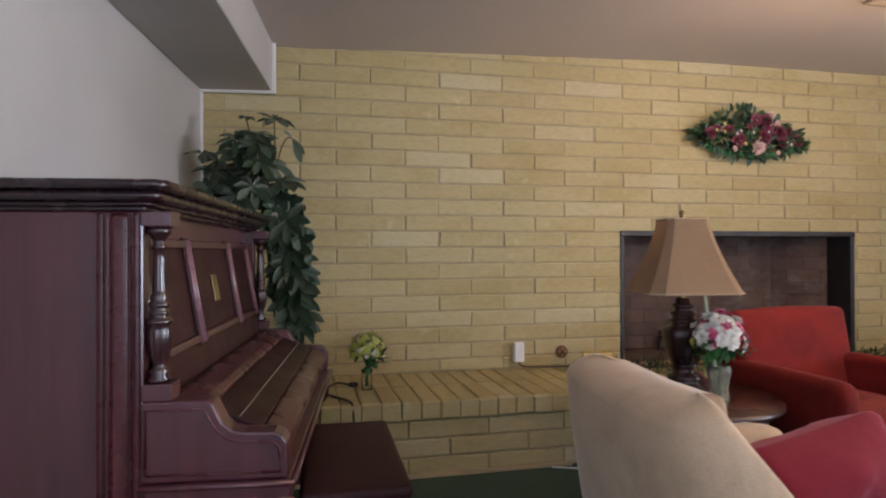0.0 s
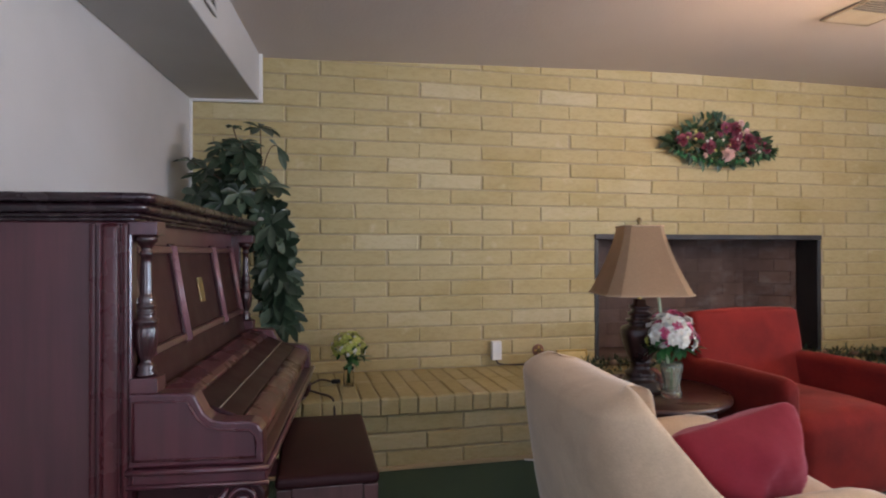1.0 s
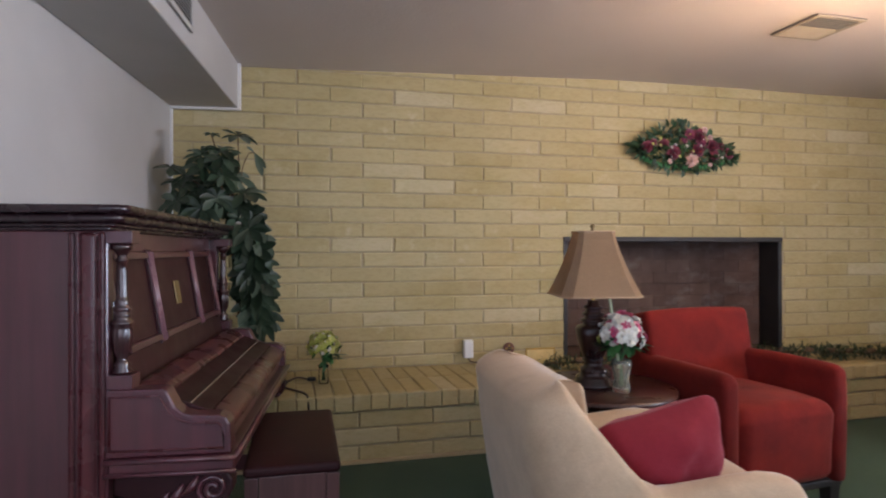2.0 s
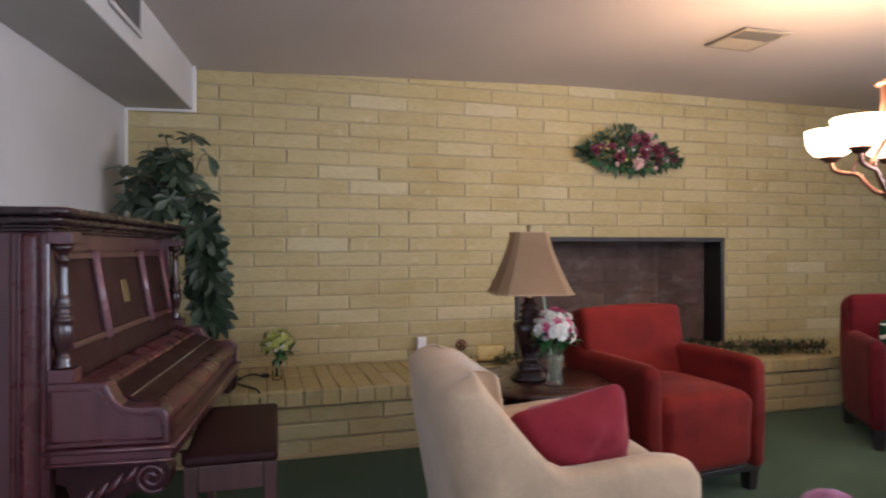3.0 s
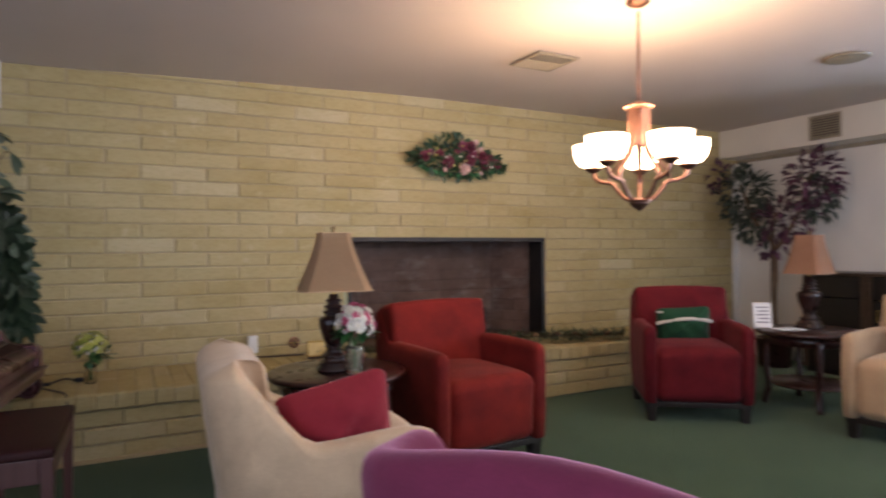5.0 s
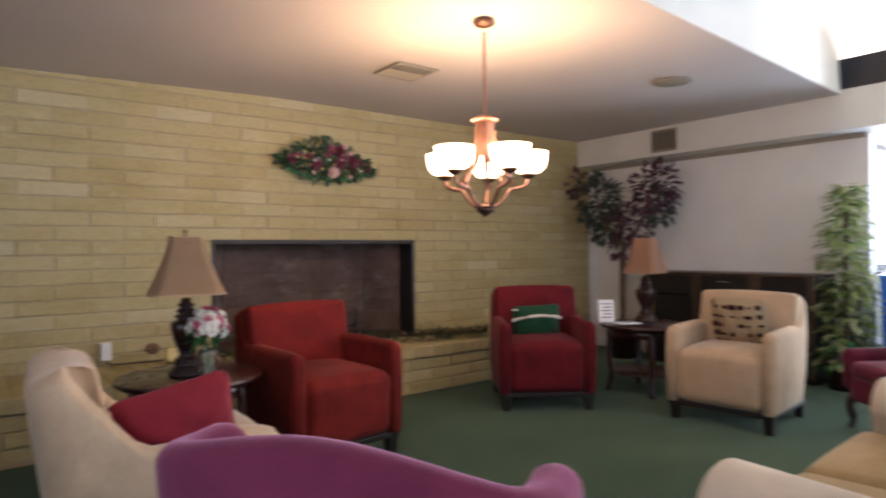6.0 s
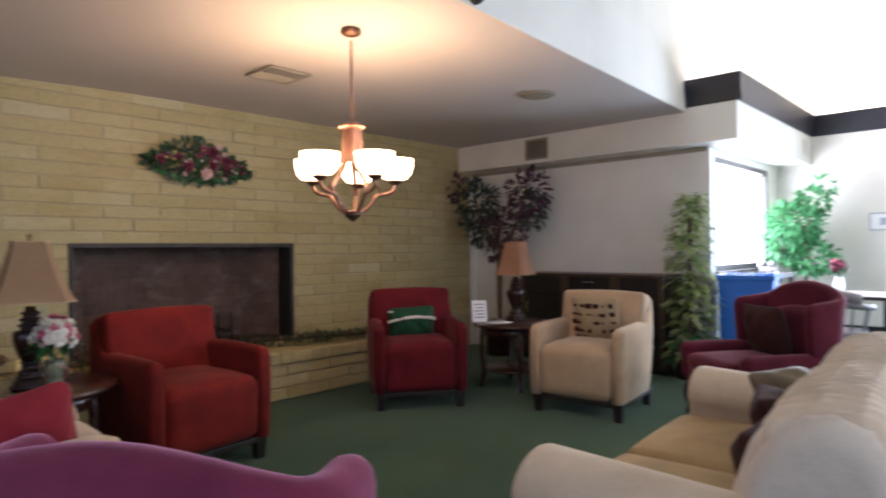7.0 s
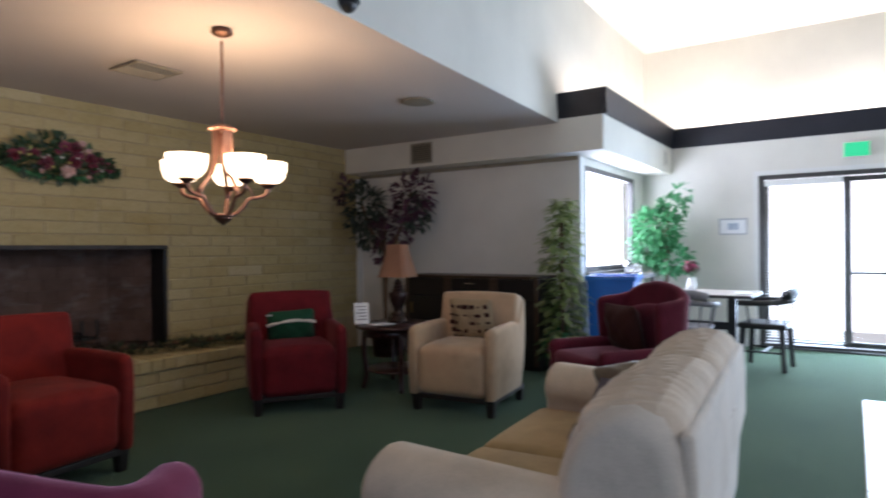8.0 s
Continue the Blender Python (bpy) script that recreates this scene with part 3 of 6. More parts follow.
solo("wall_alcove", merge(box(6.98, 9.3, 1.06, 1.2, 0, WZ0), box(6.98, WX0, 1.06, 1.2, WZ0, WZ1), box(WX1, 9.3, 1.06, 1.2, WZ0, WZ1), box(6.98, 9.3, 1.06, 1.2, WZ1, 2.14)),
     M_WALL_CREAM, "white wall round the side window", "wall", kind="structure")


def frame_bars(w, h, t, d):
    return [box(0, w, 0, d, 0, t, 0.003, 1), box(0, w, 0, d, h - t, h, 0.003, 1), box(0, t, 0, d, t, h - t, 0.003, 1), box(w - t, w, 0, d, t, h - t, 0.003, 1)]


win = thing("window_1", "dark-framed fixed window, blown out by daylight", "window", pose(WX0, 1.05, WZ0), kind="structure")
part("window_frame", merge(*frame_bars(WX1 - WX0, WZ1 - WZ0, 0.055, 0.07)), M_ALU, win)
pn = part("pane", box(0.05, WX1 - WX0 - 0.05, 0.03, 0.036, 0.05, WZ1 - WZ0 - 0.05), M_PANE, win)
pn.visible_shadow = False
part("window_sill", box(-0.04, WX1 - WX0 + 0.04, -0.05, 0.0, -0.03, -0.003, 0.006), M_ALU, win)

DY0, DY1, DZ = -0.30, -2.98, 2.05
solo("wall_door", merge(box(9.18, 9.32, DY0, 1.06, 0, 2.48), box(9.18, 9.32, DY1, DY0, DZ, 2.48), box(9.18, 9.32, -4.8, DY1, 0, 2.48)), M_WALL_CREAM,
     "cream wall with the glazed entrance door", "wall", kind="structure")
solo("wall_door_upper", box(9.56, 9.7, -4.8, 1.15, 2.2, 3.86), M_WALL_CREAM, "cream upper wall washed by hidden cove light", "wall", kind="structure")
solo("cove_shelf", box(9.18, 9.56, -4.8, 1.147, 2.482, 2.50), M_WALL_CREAM, "ledge of the light cove", "ledge", kind="structure")


def sliding_door():
    d = thing("door_1", "dark-framed sliding glass entrance door, daylight behind", "door", pose(9.19, DY0, 0, 0, 0, -90), kind="structure")
    w = DY0 - DY1
    part("door_frame", merge(*frame_bars(w, DZ, 0.05, 0.10)), M_ALU, d)
    for k, (a, b) in enumerate(((0.05, 0.91), (0.87, 1.80), (1.76, w - 0.05))):
        off = 0.02 + 0.03 * (k % 2)
        leaf = part("door_leaf", moved(merge(*frame_bars(b - a, DZ - 0.12, 0.058, 0.035)), pose(a, off, 0.06)), M_ALU, d)
        p = part("pane", box(a + 0.05, b - 0.05, off + 0.015, off + 0.021, 0.11, DZ - 0.11), M_PANE, leaf)
        p.visible_shadow = False
    part("push_bar", tube([(0.93, 0.0, 0.90), (0.93, -0.04, 0.90), (1.75, -0.04, 0.90), (1.75, 0.0, 0.90)], 0.016, 8), M_ALU, d, "dark metal push bar")
    part("threshold", box(0, w, -0.06, 0.10, 0.001, 0.022, 0.006), M_ALU, d)
    blind = thing("window_blind", "white mini blind hanging over the door's fixed light", "blind", pose(9.155, DY0 - 0.05, 0, 0, 0, -90))
    me = mesh_of(box(0.028, 0.795, -0.0125, 0.0125, -0.0008, 0.0008), M_WHITE)
    for i in range(55):
        o = new("slat", me)
        o.parent = blind
        o.matrix_basis = pose(0, 0, 0.07 + i * 0.0335, 20, 0, 0)
    part("headrail", box(0.02, 0.80, -0.018, 0.018, 1.915, 1.985, 0.004), M_WHITE, blind)
    return d


sliding_door()
solo("trim_door", merge(box(9.165, 9.178, DY0, DY0 + 0.05, 0, DZ, 0.003), box(9.165, 9.178, DY1, DY0 + 0.05, DZ + 0.002, DZ + 0.05, 0.003)), M_TRIM, "painted trim round the glass door", "trim", kind="structure")

# dark fascia of the light cove, leaning outwards a little


def fascia(p, q, out):
    """A leaning board from p to q; out is the way it leans."""
    bm = bmesh.new()
    p, q, o = Vector((*p, 0)), Vector((*q, 0)), Vector((*out, 0))
    ring = [(o * 0.004, 2.466), (o * 0.05, 2.705), (o * 0.02, 2.712), (o * -0.03, 2.49)]
    a = [bm.verts.new(p + d + Vector((0, 0, z))) for d, z in ring]
    b = [bm.verts.new(q + d + Vector((0, 0, z))) for d, z in ring]
    for i in range(4):
        j = (i + 1) % 4
        bm.faces.new((a[i], a[j], b[j], b[i]))
    bm.faces.new(a[::-1])
    bm.faces.new(b)
    return bm


solo("trim_fascia", merge(fascia((BAND_X, 1.145), (BAND_X, BAND_Y - 0.04), (-1, 0)), fascia((BAND_X - 0.03, BAND_Y), (9.19, BAND_Y), (0, -1)), fascia((9.18, BAND_Y), (9.18, -4.8), (-1, 0))),
     M_FASCIA, "navy-black painted fascia board hiding the cove lamps", "trim", kind="structure")


def cove_light(a, b):
    t = thing("cove_light", "lit fluorescent tube lying hidden in the ceiling cove", "lamp", pose(*a), group="cove lights")
    d = Vector(b) - Vector(a)
    part("tube", tube([(0, 0, 0.07), (d.x, d.y, d.z + 0.07)], 0.019, 10), M_TUBE, t, "glowing white tube", True)
    part("batten", tube([(0, 0, 0.02), (d.x, d.y, d.z + 0.02)], 0.02, 6), M_WHITE, t)


cove_light((6.85, 0.93, 2.474), (7.95, 0.93, 2.474))
cove_light((8.05, 0.93, 2.474), (9.15, 0.93, 2.474))
for k in range(3):
    cove_light((9.38, 0.6 - 1.3 * k, 2.504), (9.38, -0.6 - 1.3 * k, 2.504))

# plain closing walls behind the camera; the south opening is added for the fill lamp
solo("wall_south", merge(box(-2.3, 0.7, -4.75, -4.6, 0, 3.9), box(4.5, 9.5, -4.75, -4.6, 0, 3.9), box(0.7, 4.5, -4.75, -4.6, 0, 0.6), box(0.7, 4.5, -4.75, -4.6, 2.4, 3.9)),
     M_WALL, "plain off-white wall with a wide opening added for an unseen fill lamp", "wall", kind="structure")
solo("baseboard", merge(box(WALL_E - 0.016, WALL_E - 0.003, 1.06, 3.94, 0.001, 0.09, 0.004), box(9.164, 9.178, DY0 + 0.05, 1.05, 0.001, 0.09, 0.004)), M_TRIM, "white painted skirting board", "baseboard", kind="structure")

# daylight outside
solo("ground", box(-60, 90, -70, 60, -0.40, -0.20), two_tone("pale_concrete", (0.50, 0.49, 0.46), (0.42, 0.41, 0.39), 0.5, 0.9, 0.2, 20), "pale sunlit ground outside", "ground", kind="structure")
solo("backdrop", merge(box(13.0, 13.05, -9, 6, -0.2, 5.0), box(5.0, 12.9, 5.2, 5.25, -0.2, 5.0)), M_OUTSIDE, "overexposed white daylight outside the glass", "backdrop", kind="structure")

# brick wall core with the fireplace opening
wall = solo("wall_north", merge(box(-0.6, FP_X0, BRICK_Y, 4.15, 0, 2.6), box(FP_X1, 7.0, BRICK_Y, 4.15, 0, 2.6), box(FP_X0, FP_X1, BRICK_Y, 4.15, FP_TOP + 0.004, 2.6)),
            M_MORTAR, "fireplace wall of pale yellow slump bricks in running bond", "wall", kind="structure")
hearth = solo("hearth", box(-0.5, 5.45, HEARTH_Y + 0.014, BRICK_Y - 0.002, 0, HEARTH_Z - 0.007), M_MORTAR, "raised yellow brick hearth with a row of headers along its edge", "hearth", kind="structure")
solo("trim_hearth", box(-0.4, 1.62, HEARTH_Y - 0.022, HEARTH_Y - 0.003, 0.001, 0.022, 0.004), wood("pale_pine", (0.45, 0.33, 0.17), (0.55, 0.42, 0.24), 0.6, (14, 1, 1), 0.0),
     "pale wooden strip along the foot of the hearth", "trim", kind="structure")

# firebox
fire = thing("fireplace", "wide sooty firebox with a dark metal surround", "fireplace", pose(0, 0, 0))
fx0, fx1 = FP_X0 + 0.001, FP_X1 - 0.001
part("firebox", merge(box(fx0 - 0.1, fx1 + 0.1, 4.62, 4.72, 0.2, 1.5), box(fx0 - 0.1, fx0, 4.152, 4.62, 0.2, 1.5), box(fx1, fx1 + 0.1, 4.152, 4.62, 0.2, 1.5),
                      box(fx0 - 0.1, fx1 + 0.1, 4.152, 4.62, 1.36, 1.46), box(fx0, fx1, 3.952, 4.62, 0.22, HEARTH_Z - 0.01)), M_FIREBRICK, fire)
part("lintel", box(fx0, fx1, BRICK_Y - 0.014, BRICK_Y + 0.06, FP_TOP - 0.036, FP_TOP, 0.003, 1), M_SOOT, fire, "grey steel lintel bar")
part("surround", box(fx1 - 0.035, fx1, BRICK_Y - 0.008, 4.15, HEARTH_Z, FP_TOP - 0.038, 0.003, 1), M_BLACK, fire)
part("surround", box(fx0, fx0 + 0.03, BRICK_Y - 0.008, 4.15, HEARTH_Z, FP_TOP - 0.038, 0.003, 1), M_BLACK, fire)
rng = random.Random(5)
INSET = 0.26


def fire_bricks(p, q, rows=10, w=0.236):
    """Firebricks in running bond along the line p to q."""
    bm = bmesh.new()
    p, q = Vector((*p, 0)), Vector((*q, 0))
    d = q - p
    turn = math.degrees(math.atan2(d.y, d.x))
    n = int(d.length / w) + 2
    for r in range(rows):
        for i in range(n):
            a = (i - 0.5 * (r % 2)) * w
            a, b = max(a + 0.0015, 0), min(a + w - 0.0015, d.length)
            if b - a > 0.03:
                c = p + d.normalized() * (a + b) / 2
                m = pose(c.x, c.y, HEARTH_Z + r * 0.1 + 0.048, 0, 0, turn) @ pose(0, 0.02 + rng.uniform(-0.001, 0.001), 0) @ Matrix.Diagonal((b - a, 0.04, 0.0975, 1))
                bmesh.ops.create_cube(bm, size=1, matrix=m)
    return bm


part("back_brick", fire_bricks((fx0 + INSET, 4.48), (fx1 - INSET, 4.48)), M_FIREBRICK, fire, "soot-streaked dark red firebricks")
part("side_brick", fire_bricks((fx0 + 0.03, 4.16), (fx0 + INSET, 4.48)), M_FIREBRICK, fire)
part("side_brick", fire_bricks((fx1 - INSET, 4.48), (fx1 - 0.03, 4.16)), M_FIREBRICK, fire)

grate = thing("fire_grate", "black iron fire grate standing in the firebox", "grate", pose(3.3, 4.3, HEARTH_Z - 0.008))
for i in range(7):
    part("bar", tube(curve_points([(-0.36 + i * 0.12, -0.18, 0.26), (-0.36 + i * 0.12, -0.18, 0.12), (-0.36 + i * 0.12, 0, 0.10), (-0.36 + i * 0.12, 0.18, 0.13)], 4), 0.011, 6), M_BLACK, grate)
for y in (-0.13, 0.13):
    part("foot_rail", tube([(-0.40, y, 0.0), (-0.40, y, 0.095), (0.40, y, 0.095), (0.40, y, 0.0)], 0.012, 6), M_BLACK, grate)

# the bricks
rng = random.Random(11)


def slump_brick(w, h, d, seed):
    """A brick with soft, slightly uneven edges; its front at -y, centred in x and z."""
    r = random.Random(seed)
    bm = bmesh.new()
    e = min(0.006, d * 0.6)
    back, rim, front = [], [], []
    for sx, sz in ((-1, -1), (1, -1), (1, 1), (-1, 1)):
        jx, jz, jd = r.uniform(-0.003, 0.003), r.uniform(-0.0022, 0.0022), r.uniform(-0.002, 0.002)
        back.append(bm.verts.new((sx * w / 2, 0.0, sz * h / 2)))
        rim.append(bm.verts.new((sx * w / 2 + jx, -d + e * 0.8, sz * h / 2 + jz)))
        front.append(bm.verts.new((sx * (w / 2 - e) + jx, -d + jd, sz * (h / 2 - e) + jz)))
    bm.faces.new(front)
    for a, b in ((rim, front), (back, rim)):
        for i in range(4):
            bm.faces.new((a[i], a[(i + 1) % 4], b[(i + 1) % 4], b[i]))
    bmesh.ops.recalc_face_normals(bm, faces=bm.faces[:])
    return bm


brick_cache = {}


def lay_brick(parent, w, h, d, m, name="brick"):
    key = (round(w, 3), round(h, 3), rng.randrange(4))
    if key not in brick_cache:
        me = mesh_of(slump_brick(key[0], key[1], d, hash(key) % 1000), M_BRICK)
        brick_cache[key] = me
    o = new(name, brick_cache[key])
    o.parent = parent
    o.matrix_basis = m
    return o


def wall_bricks():
    far = []
    near = 0
    for k in range(-7, 19):
        zb = 0.66 + k * COURSE
        zt = zb + COURSE - JOINT
        if zt < HEARTH_Z + 0.02 or zb > 2.43:
            continue
        shift = 0.855 if (k - 10) % 2 == 0 else 0.855 + LENGTH / 2
        i0 = math.floor((-0.6 - shift) / LENGTH)
        for i in range(i0, i0 + 20):
            a = shift + i * LENGTH + JOINT / 2 + rng.uniform(-0.006, 0.006)
            b = shift + (i + 1) * LENGTH - JOINT / 2 + rng.uniform(-0.004, 0.004)
            spans = [(a, b)]
            if zb < FP_TOP - 0.03:
                spans = []
                if a < FP_X0:
                    spans.append((a, min(b, FP_X0)))
                if b > FP_X1:
                    spans.append((max(a, FP_X1), b))
            for s, t in spans:
                s, t = max(s, -0.32), min(t, WALL_E - 0.005)
                if t - s < 0.03:
                    continue
                lo = max(zb, HEARTH_Z + 0.004)
                m = pose((s + t) / 2, BRICK_Y + 0.002, (lo + zt) / 2, 0, rng.uniform(-0.25, 0.25), 0)
                d = 0.0085 + rng.uniform(-0.001, 0.002)
                if 0.0 < (s + t) / 2 < 4.7 and near < 300:
                    lay_brick(wall, t - s, zt - lo, 0.009, m @ pose(0, rng.uniform(-0.002, 0.0015), 0))
                    near += 1
                else:
                    far.append((t - s, zt - lo, d, m))
    bm = bmesh.new()
    for w, h, d, m in far:
        merge(bm, moved(slump_brick(w, h, d, rng.randrange(999)), m))
    ob = part("brick_field", bm, M_BRICK_FAR, wall, "further courses of pale yellow brick")
    ob["kind"] = "stuff"


def hearth_bricks():
    h = (HEARTH_Z - 0.098) / 3
    for c in range(3):
        zb = c * h
        x = -0.5 - (0.2 if c % 2 else 0)
        while x < 5.45:
            w = 0.405
            a, b = max(x, -0.5), min(x + w, 5.45)
            if b - a > 0.04:
                lay_brick(hearth, round(b - a, 2), h - 0.010, 0.014, pose((a + b) / 2, HEARTH_Y + 0.014, zb + h / 2, 0, rng.uniform(-0.3, 0.3), 0))
            x += w + 0.012
    # headers along the edge and the top course behind them
    x = -0.48
    while x < 5.40:
        w = 0.0945
        lay_brick(hearth, w, 0.088, 0.02, pose(x + w / 2, HEARTH_Y - 0.004 + rng.uniform(-0.003, 0.003), HEARTH_Z - 0.047 + rng.uniform(-0.002, 0.002)), "header_brick")
        for y0, y1 in ((HEARTH_Y - 0.012, 3.575), (3.585, BRICK_Y - 0.005)):
            lay_brick(hearth, w, round(y1 - y0, 3), 0.014, pose(x + w / 2, (y0 + y1) / 2, HEARTH_Z - 0.014 + rng.uniform(-0.0015, 0.0015), -90, 0, 0), "top_brick")
        x += w + 0.005

# ---- upholstered chairs ----


def club_chair(label, fab, seat_fab, m, arm=0.645, tall=0.855, arch=0.008, bow=0.085, dip=0.0, ease=(-0.085, -0.150), lift=0.0, corner=0.36, nose=(0.050, 0.020, 0.006, 0.001), rise=0.0, rim=(0.018, 0.028), group="lounge armchairs"):
    """A low armchair, facing +y: one shell of back and sides, crowned seat, four dark block feet."""
    c = thing("armchair", label, "armchair", m, group=group)
    def smooth(e0, e1, v):
        f = max(0.0, min(1.0, (v - e0) / (e1 - e0)))
        return f * f * (3 - 2 * f)
    # plan of the shell: straight arms joined by a bowed back
    plan = [(0.345, y, 1.0, 0.0) for y in (0.394, 0.385, 0.366, 0.33, 0.27, 0.18, 0.09, 0.02, -0.03, -0.06, -0.08, -0.10, -0.12, -0.14)]
    for i in range(1, 15):
        q = math.pi / 2 * i / 14
        cx, sy = math.cos(q), math.sin(q)
        plan.append((0.345 * max(cx, 0.0) ** corner, -0.15 - 0.130 * sy ** 0.85, cx, sy))
    plan = plan + [(-p[0], p[1], -p[2], p[3]) for p in plan[-2::-1]]
    verts, rings = [], len(plan)
    for i, (x, y, nx, ny) in enumerate(plan):
        k = min(i, rings - 1 - i)
        ny = -ny
        n = math.hypot(nx, ny)
        nx, ny = nx / n, ny / n
        w = smooth(-0.02, -0.145, y)
        top = arm + (tall - rim[0] + 0.4 * lift - arm) * smooth(ease[0], ease[1], y)
        fall = rim[1] * smooth(-0.10, -0.17, y)
        top -= 0.006 * smooth(0.06, 0.38, y)
        top -= dip * w * (1 - (x / 0.345) ** 2)
        top -= arch * (x / 0.345) ** 2 * w
        top -= nose[k] if k < 4 else 0.0
        top += rise * smooth(-0.02, 0.30, y)
        thick = 0.076 + 0.057 * w + (0.085 - bow) * smooth(-0.15, -0.30, y)
        inset = (0.020, 0.007, 0.0)[k] if k < 3 else 0.0
        r = 0.042 if k > 1 else 0.032
        ring = [(inset + 0.006, 0.128), (inset, 0.14), (inset, 0.30), (inset, 0.42), (inset, 0.5 * (0.42 + top - r)), (inset, top - r)]
        ring += [(thick / 2 - (thick / 2 - inset) * math.cos(math.pi * j / 8), top - r + r * math.sin(math.pi * j / 8)) for j in range(1, 8)]
        ring += [(thick - inset, top - r), (thick - inset, 0.5 * (0.36 + top - r)), (thick - inset, 0.34), (thick - inset, 0.128)]
        for o, z in ring:
            z -= fall * (1 - o / thick) * smooth(0.45, 0.70, z)
            bow = 0.012 * math.sin(math.pi * min(1.0, max(0.0, (z - 0.13) / 0.6))) * (o < 0.03)
            px, py = x - nx * (o - bow), y - ny * (o - bow)
            px *= 1 - 0.10 * max(0.0, z - 0.62) * w
            verts.append((px, py - 0.165 * max(0.0, z - 0.13) * w, z))
    m_ = len(verts) // rings
    bm = bmesh.new()
    vs = [bm.verts.new(v) for v in verts]
    for i in range(rings - 1):
        for j in range(m_):
            bm.faces.new((vs[i * m_ + j], vs[i * m_ + (j + 1) % m_], vs[(i + 1) * m_ + (j + 1) % m_], vs[(i + 1) * m_ + j]))
    bm.faces.new(vs[:m_][::-1])
    bm.faces.new(vs[-m_:])
    bmesh.ops.recalc_face_normals(bm, faces=bm.faces)
    part("shell", bm, fab, c, smooth=True)
    h = tall - 0.34 - 4.4 * lift

    def lean(x, y, z):
        f = (z + h / 2) / h
        back = max(0.0, min(1.0, (0.08 - y) / 0.16))
        return (x * (0.84 + 0.16 * min(1.0, f * 1.6)), y - 0.130 - 0.095 * f - bow * (1 - min(1.0, abs(x) / 0.30) ** 2.2), z + 0.34 + h / 2 - 0.04 * back * max(0.0, f - 0.8) * 5 - arch * f * (x / 0.30) ** 2 - dip * f * max(0.0, 1 - (x / 0.28) ** 2))
    part("backrest", pillow(0.655 - 5.5 * lift, 0.16, h, 0.034, 9, (0.0, 0.010, 0.006), lean), fab, c, smooth=True)

    def crown(x, y, z):
        front = max(0.0, min(1.0, (y - 0.18) / 0.16))
        up = max(0.0, min(1.0, (z + 0.02) / 0.15))
        return (x, y + 0.045 + 0.014 * front * up, z + 0.312 + 0.020 * up * (1 - (x / 0.27) ** 2) - 0.012 * front * up)
    part("seat", pillow(0.555, 0.70, 0.365, 0.062, 9, (0.0, 0.018, 0.008), crown), seat_fab, c, "crowned seat with a rounded front", True)
    part("base_rail", box(-0.335, 0.335, -0.29, 0.372, 0.098, 0.132, 0.006), M_LEG, c, "dark wooden base rail")
    for x in (-0.30, 0.30):
        for y in (-0.26, 0.335):
            bm = box(-0.032, 0.032, -0.032, 0.032, 0, 0.099, 0.004)
            for v in bm.verts:
                f = 0.75 + 0.25 * v.co.z / 0.1
                v.co.x, v.co.y = v.co.x * f + x, v.co.y * f + y
            part("leg", bm, M_LEG, c, "dark brown wooden block foot")
    return c


def yaw(fx, fy):
    return math.degrees(math.atan2(-fx, fy))


def at(x, y, fx, fy, z=0.0):
    return pose(x, y, z, 0, 0, yaw(fx, fy))


CREAM1 = pose(1.355, 1.585, 0, 0, 0, -94) @ Matrix.Diagonal((1.11, 0.99, 1, 1))
RED1 = pose(2.43, 2.43, 0, 0, 0, 186) @ Matrix.Diagonal((1.02, 1.0, 1, 1))
RED2 = pose(4.36, 2.475, 0, 0, 0, 144.3)
CREAM2 = pose(5.075, 1.25, 0, 0, 0, 97)
club_chair("cream velvet armchair seen from behind, by the round table", M_CREAM, M_CREAM, CREAM1, 0.548, 0.845, 0.010, 0.115, 0.03, (-0.035, -0.18), 0.035, 0.28, (0.085, 0.048, 0.022, 0.008), 0.025)
club_chair("brick-red velvet armchair in front of the fireplace", M_RED, M_RED, RED1, 0.655, 0.875)
club_chair("crimson velvet armchair beside the hearth's end", M_RED2, M_RED2, RED2, 0.645, 0.885)
club_chair("cream velvet armchair with black block feet near the cabinet", M_CREAM, M_CREAM, CREAM2, 0.645, 0.87)


def throw_pillow(label, fab, w, h, t, m, piping=None):
    p = thing("throw_pillow", label, "pillow", m)

    def shape(x, y, z):
        u, v = x / (w / 2), z / (h / 2)
        pinch = 1 - 0.07 * (1 - abs(u) ** 3) * abs(v) ** 6
        pinch2 = 1 - 0.07 * (1 - abs(v) ** 3) * abs(u) ** 6
        lump = 0.014 * math.sin(7 * u + 2 * v) * math.cos(5 * v) + 0.006 * math.sin(13 * u - 9 * v + 1.0)
        return (x * pinch2, y * (0.18 + 0.82 * (1 - u ** 4) * (1 - v ** 4)) + lump * (1 - u * u) * (1 - v * v), z * pinch)
    part("cover", pillow(w, t, h, t * 0.45, 10, (0, 0.03, 0), shape), fab, p, smooth=True)
    if piping:
        loop = [(w / 2 * 0.97 * math.cos(a) / max(abs(math.cos(a)), abs(math.sin(a))) * 0.98, 0, h / 2 * 0.97 * math.sin(a) / max(abs(math.cos(a)), abs(math.sin(a))) * 0.98) for a in [2 * math.pi * i / 40 for i in range(41)]]
        part("piping", tube(loop, 0.006, 6), piping, p)
    return p


throw_pillow("crimson satin pillow standing against the cream chair's arm", M_RASP, 0.45, 0.32, 0.17, pose(1.41, 1.41, 0.562, 10, -10, 4))
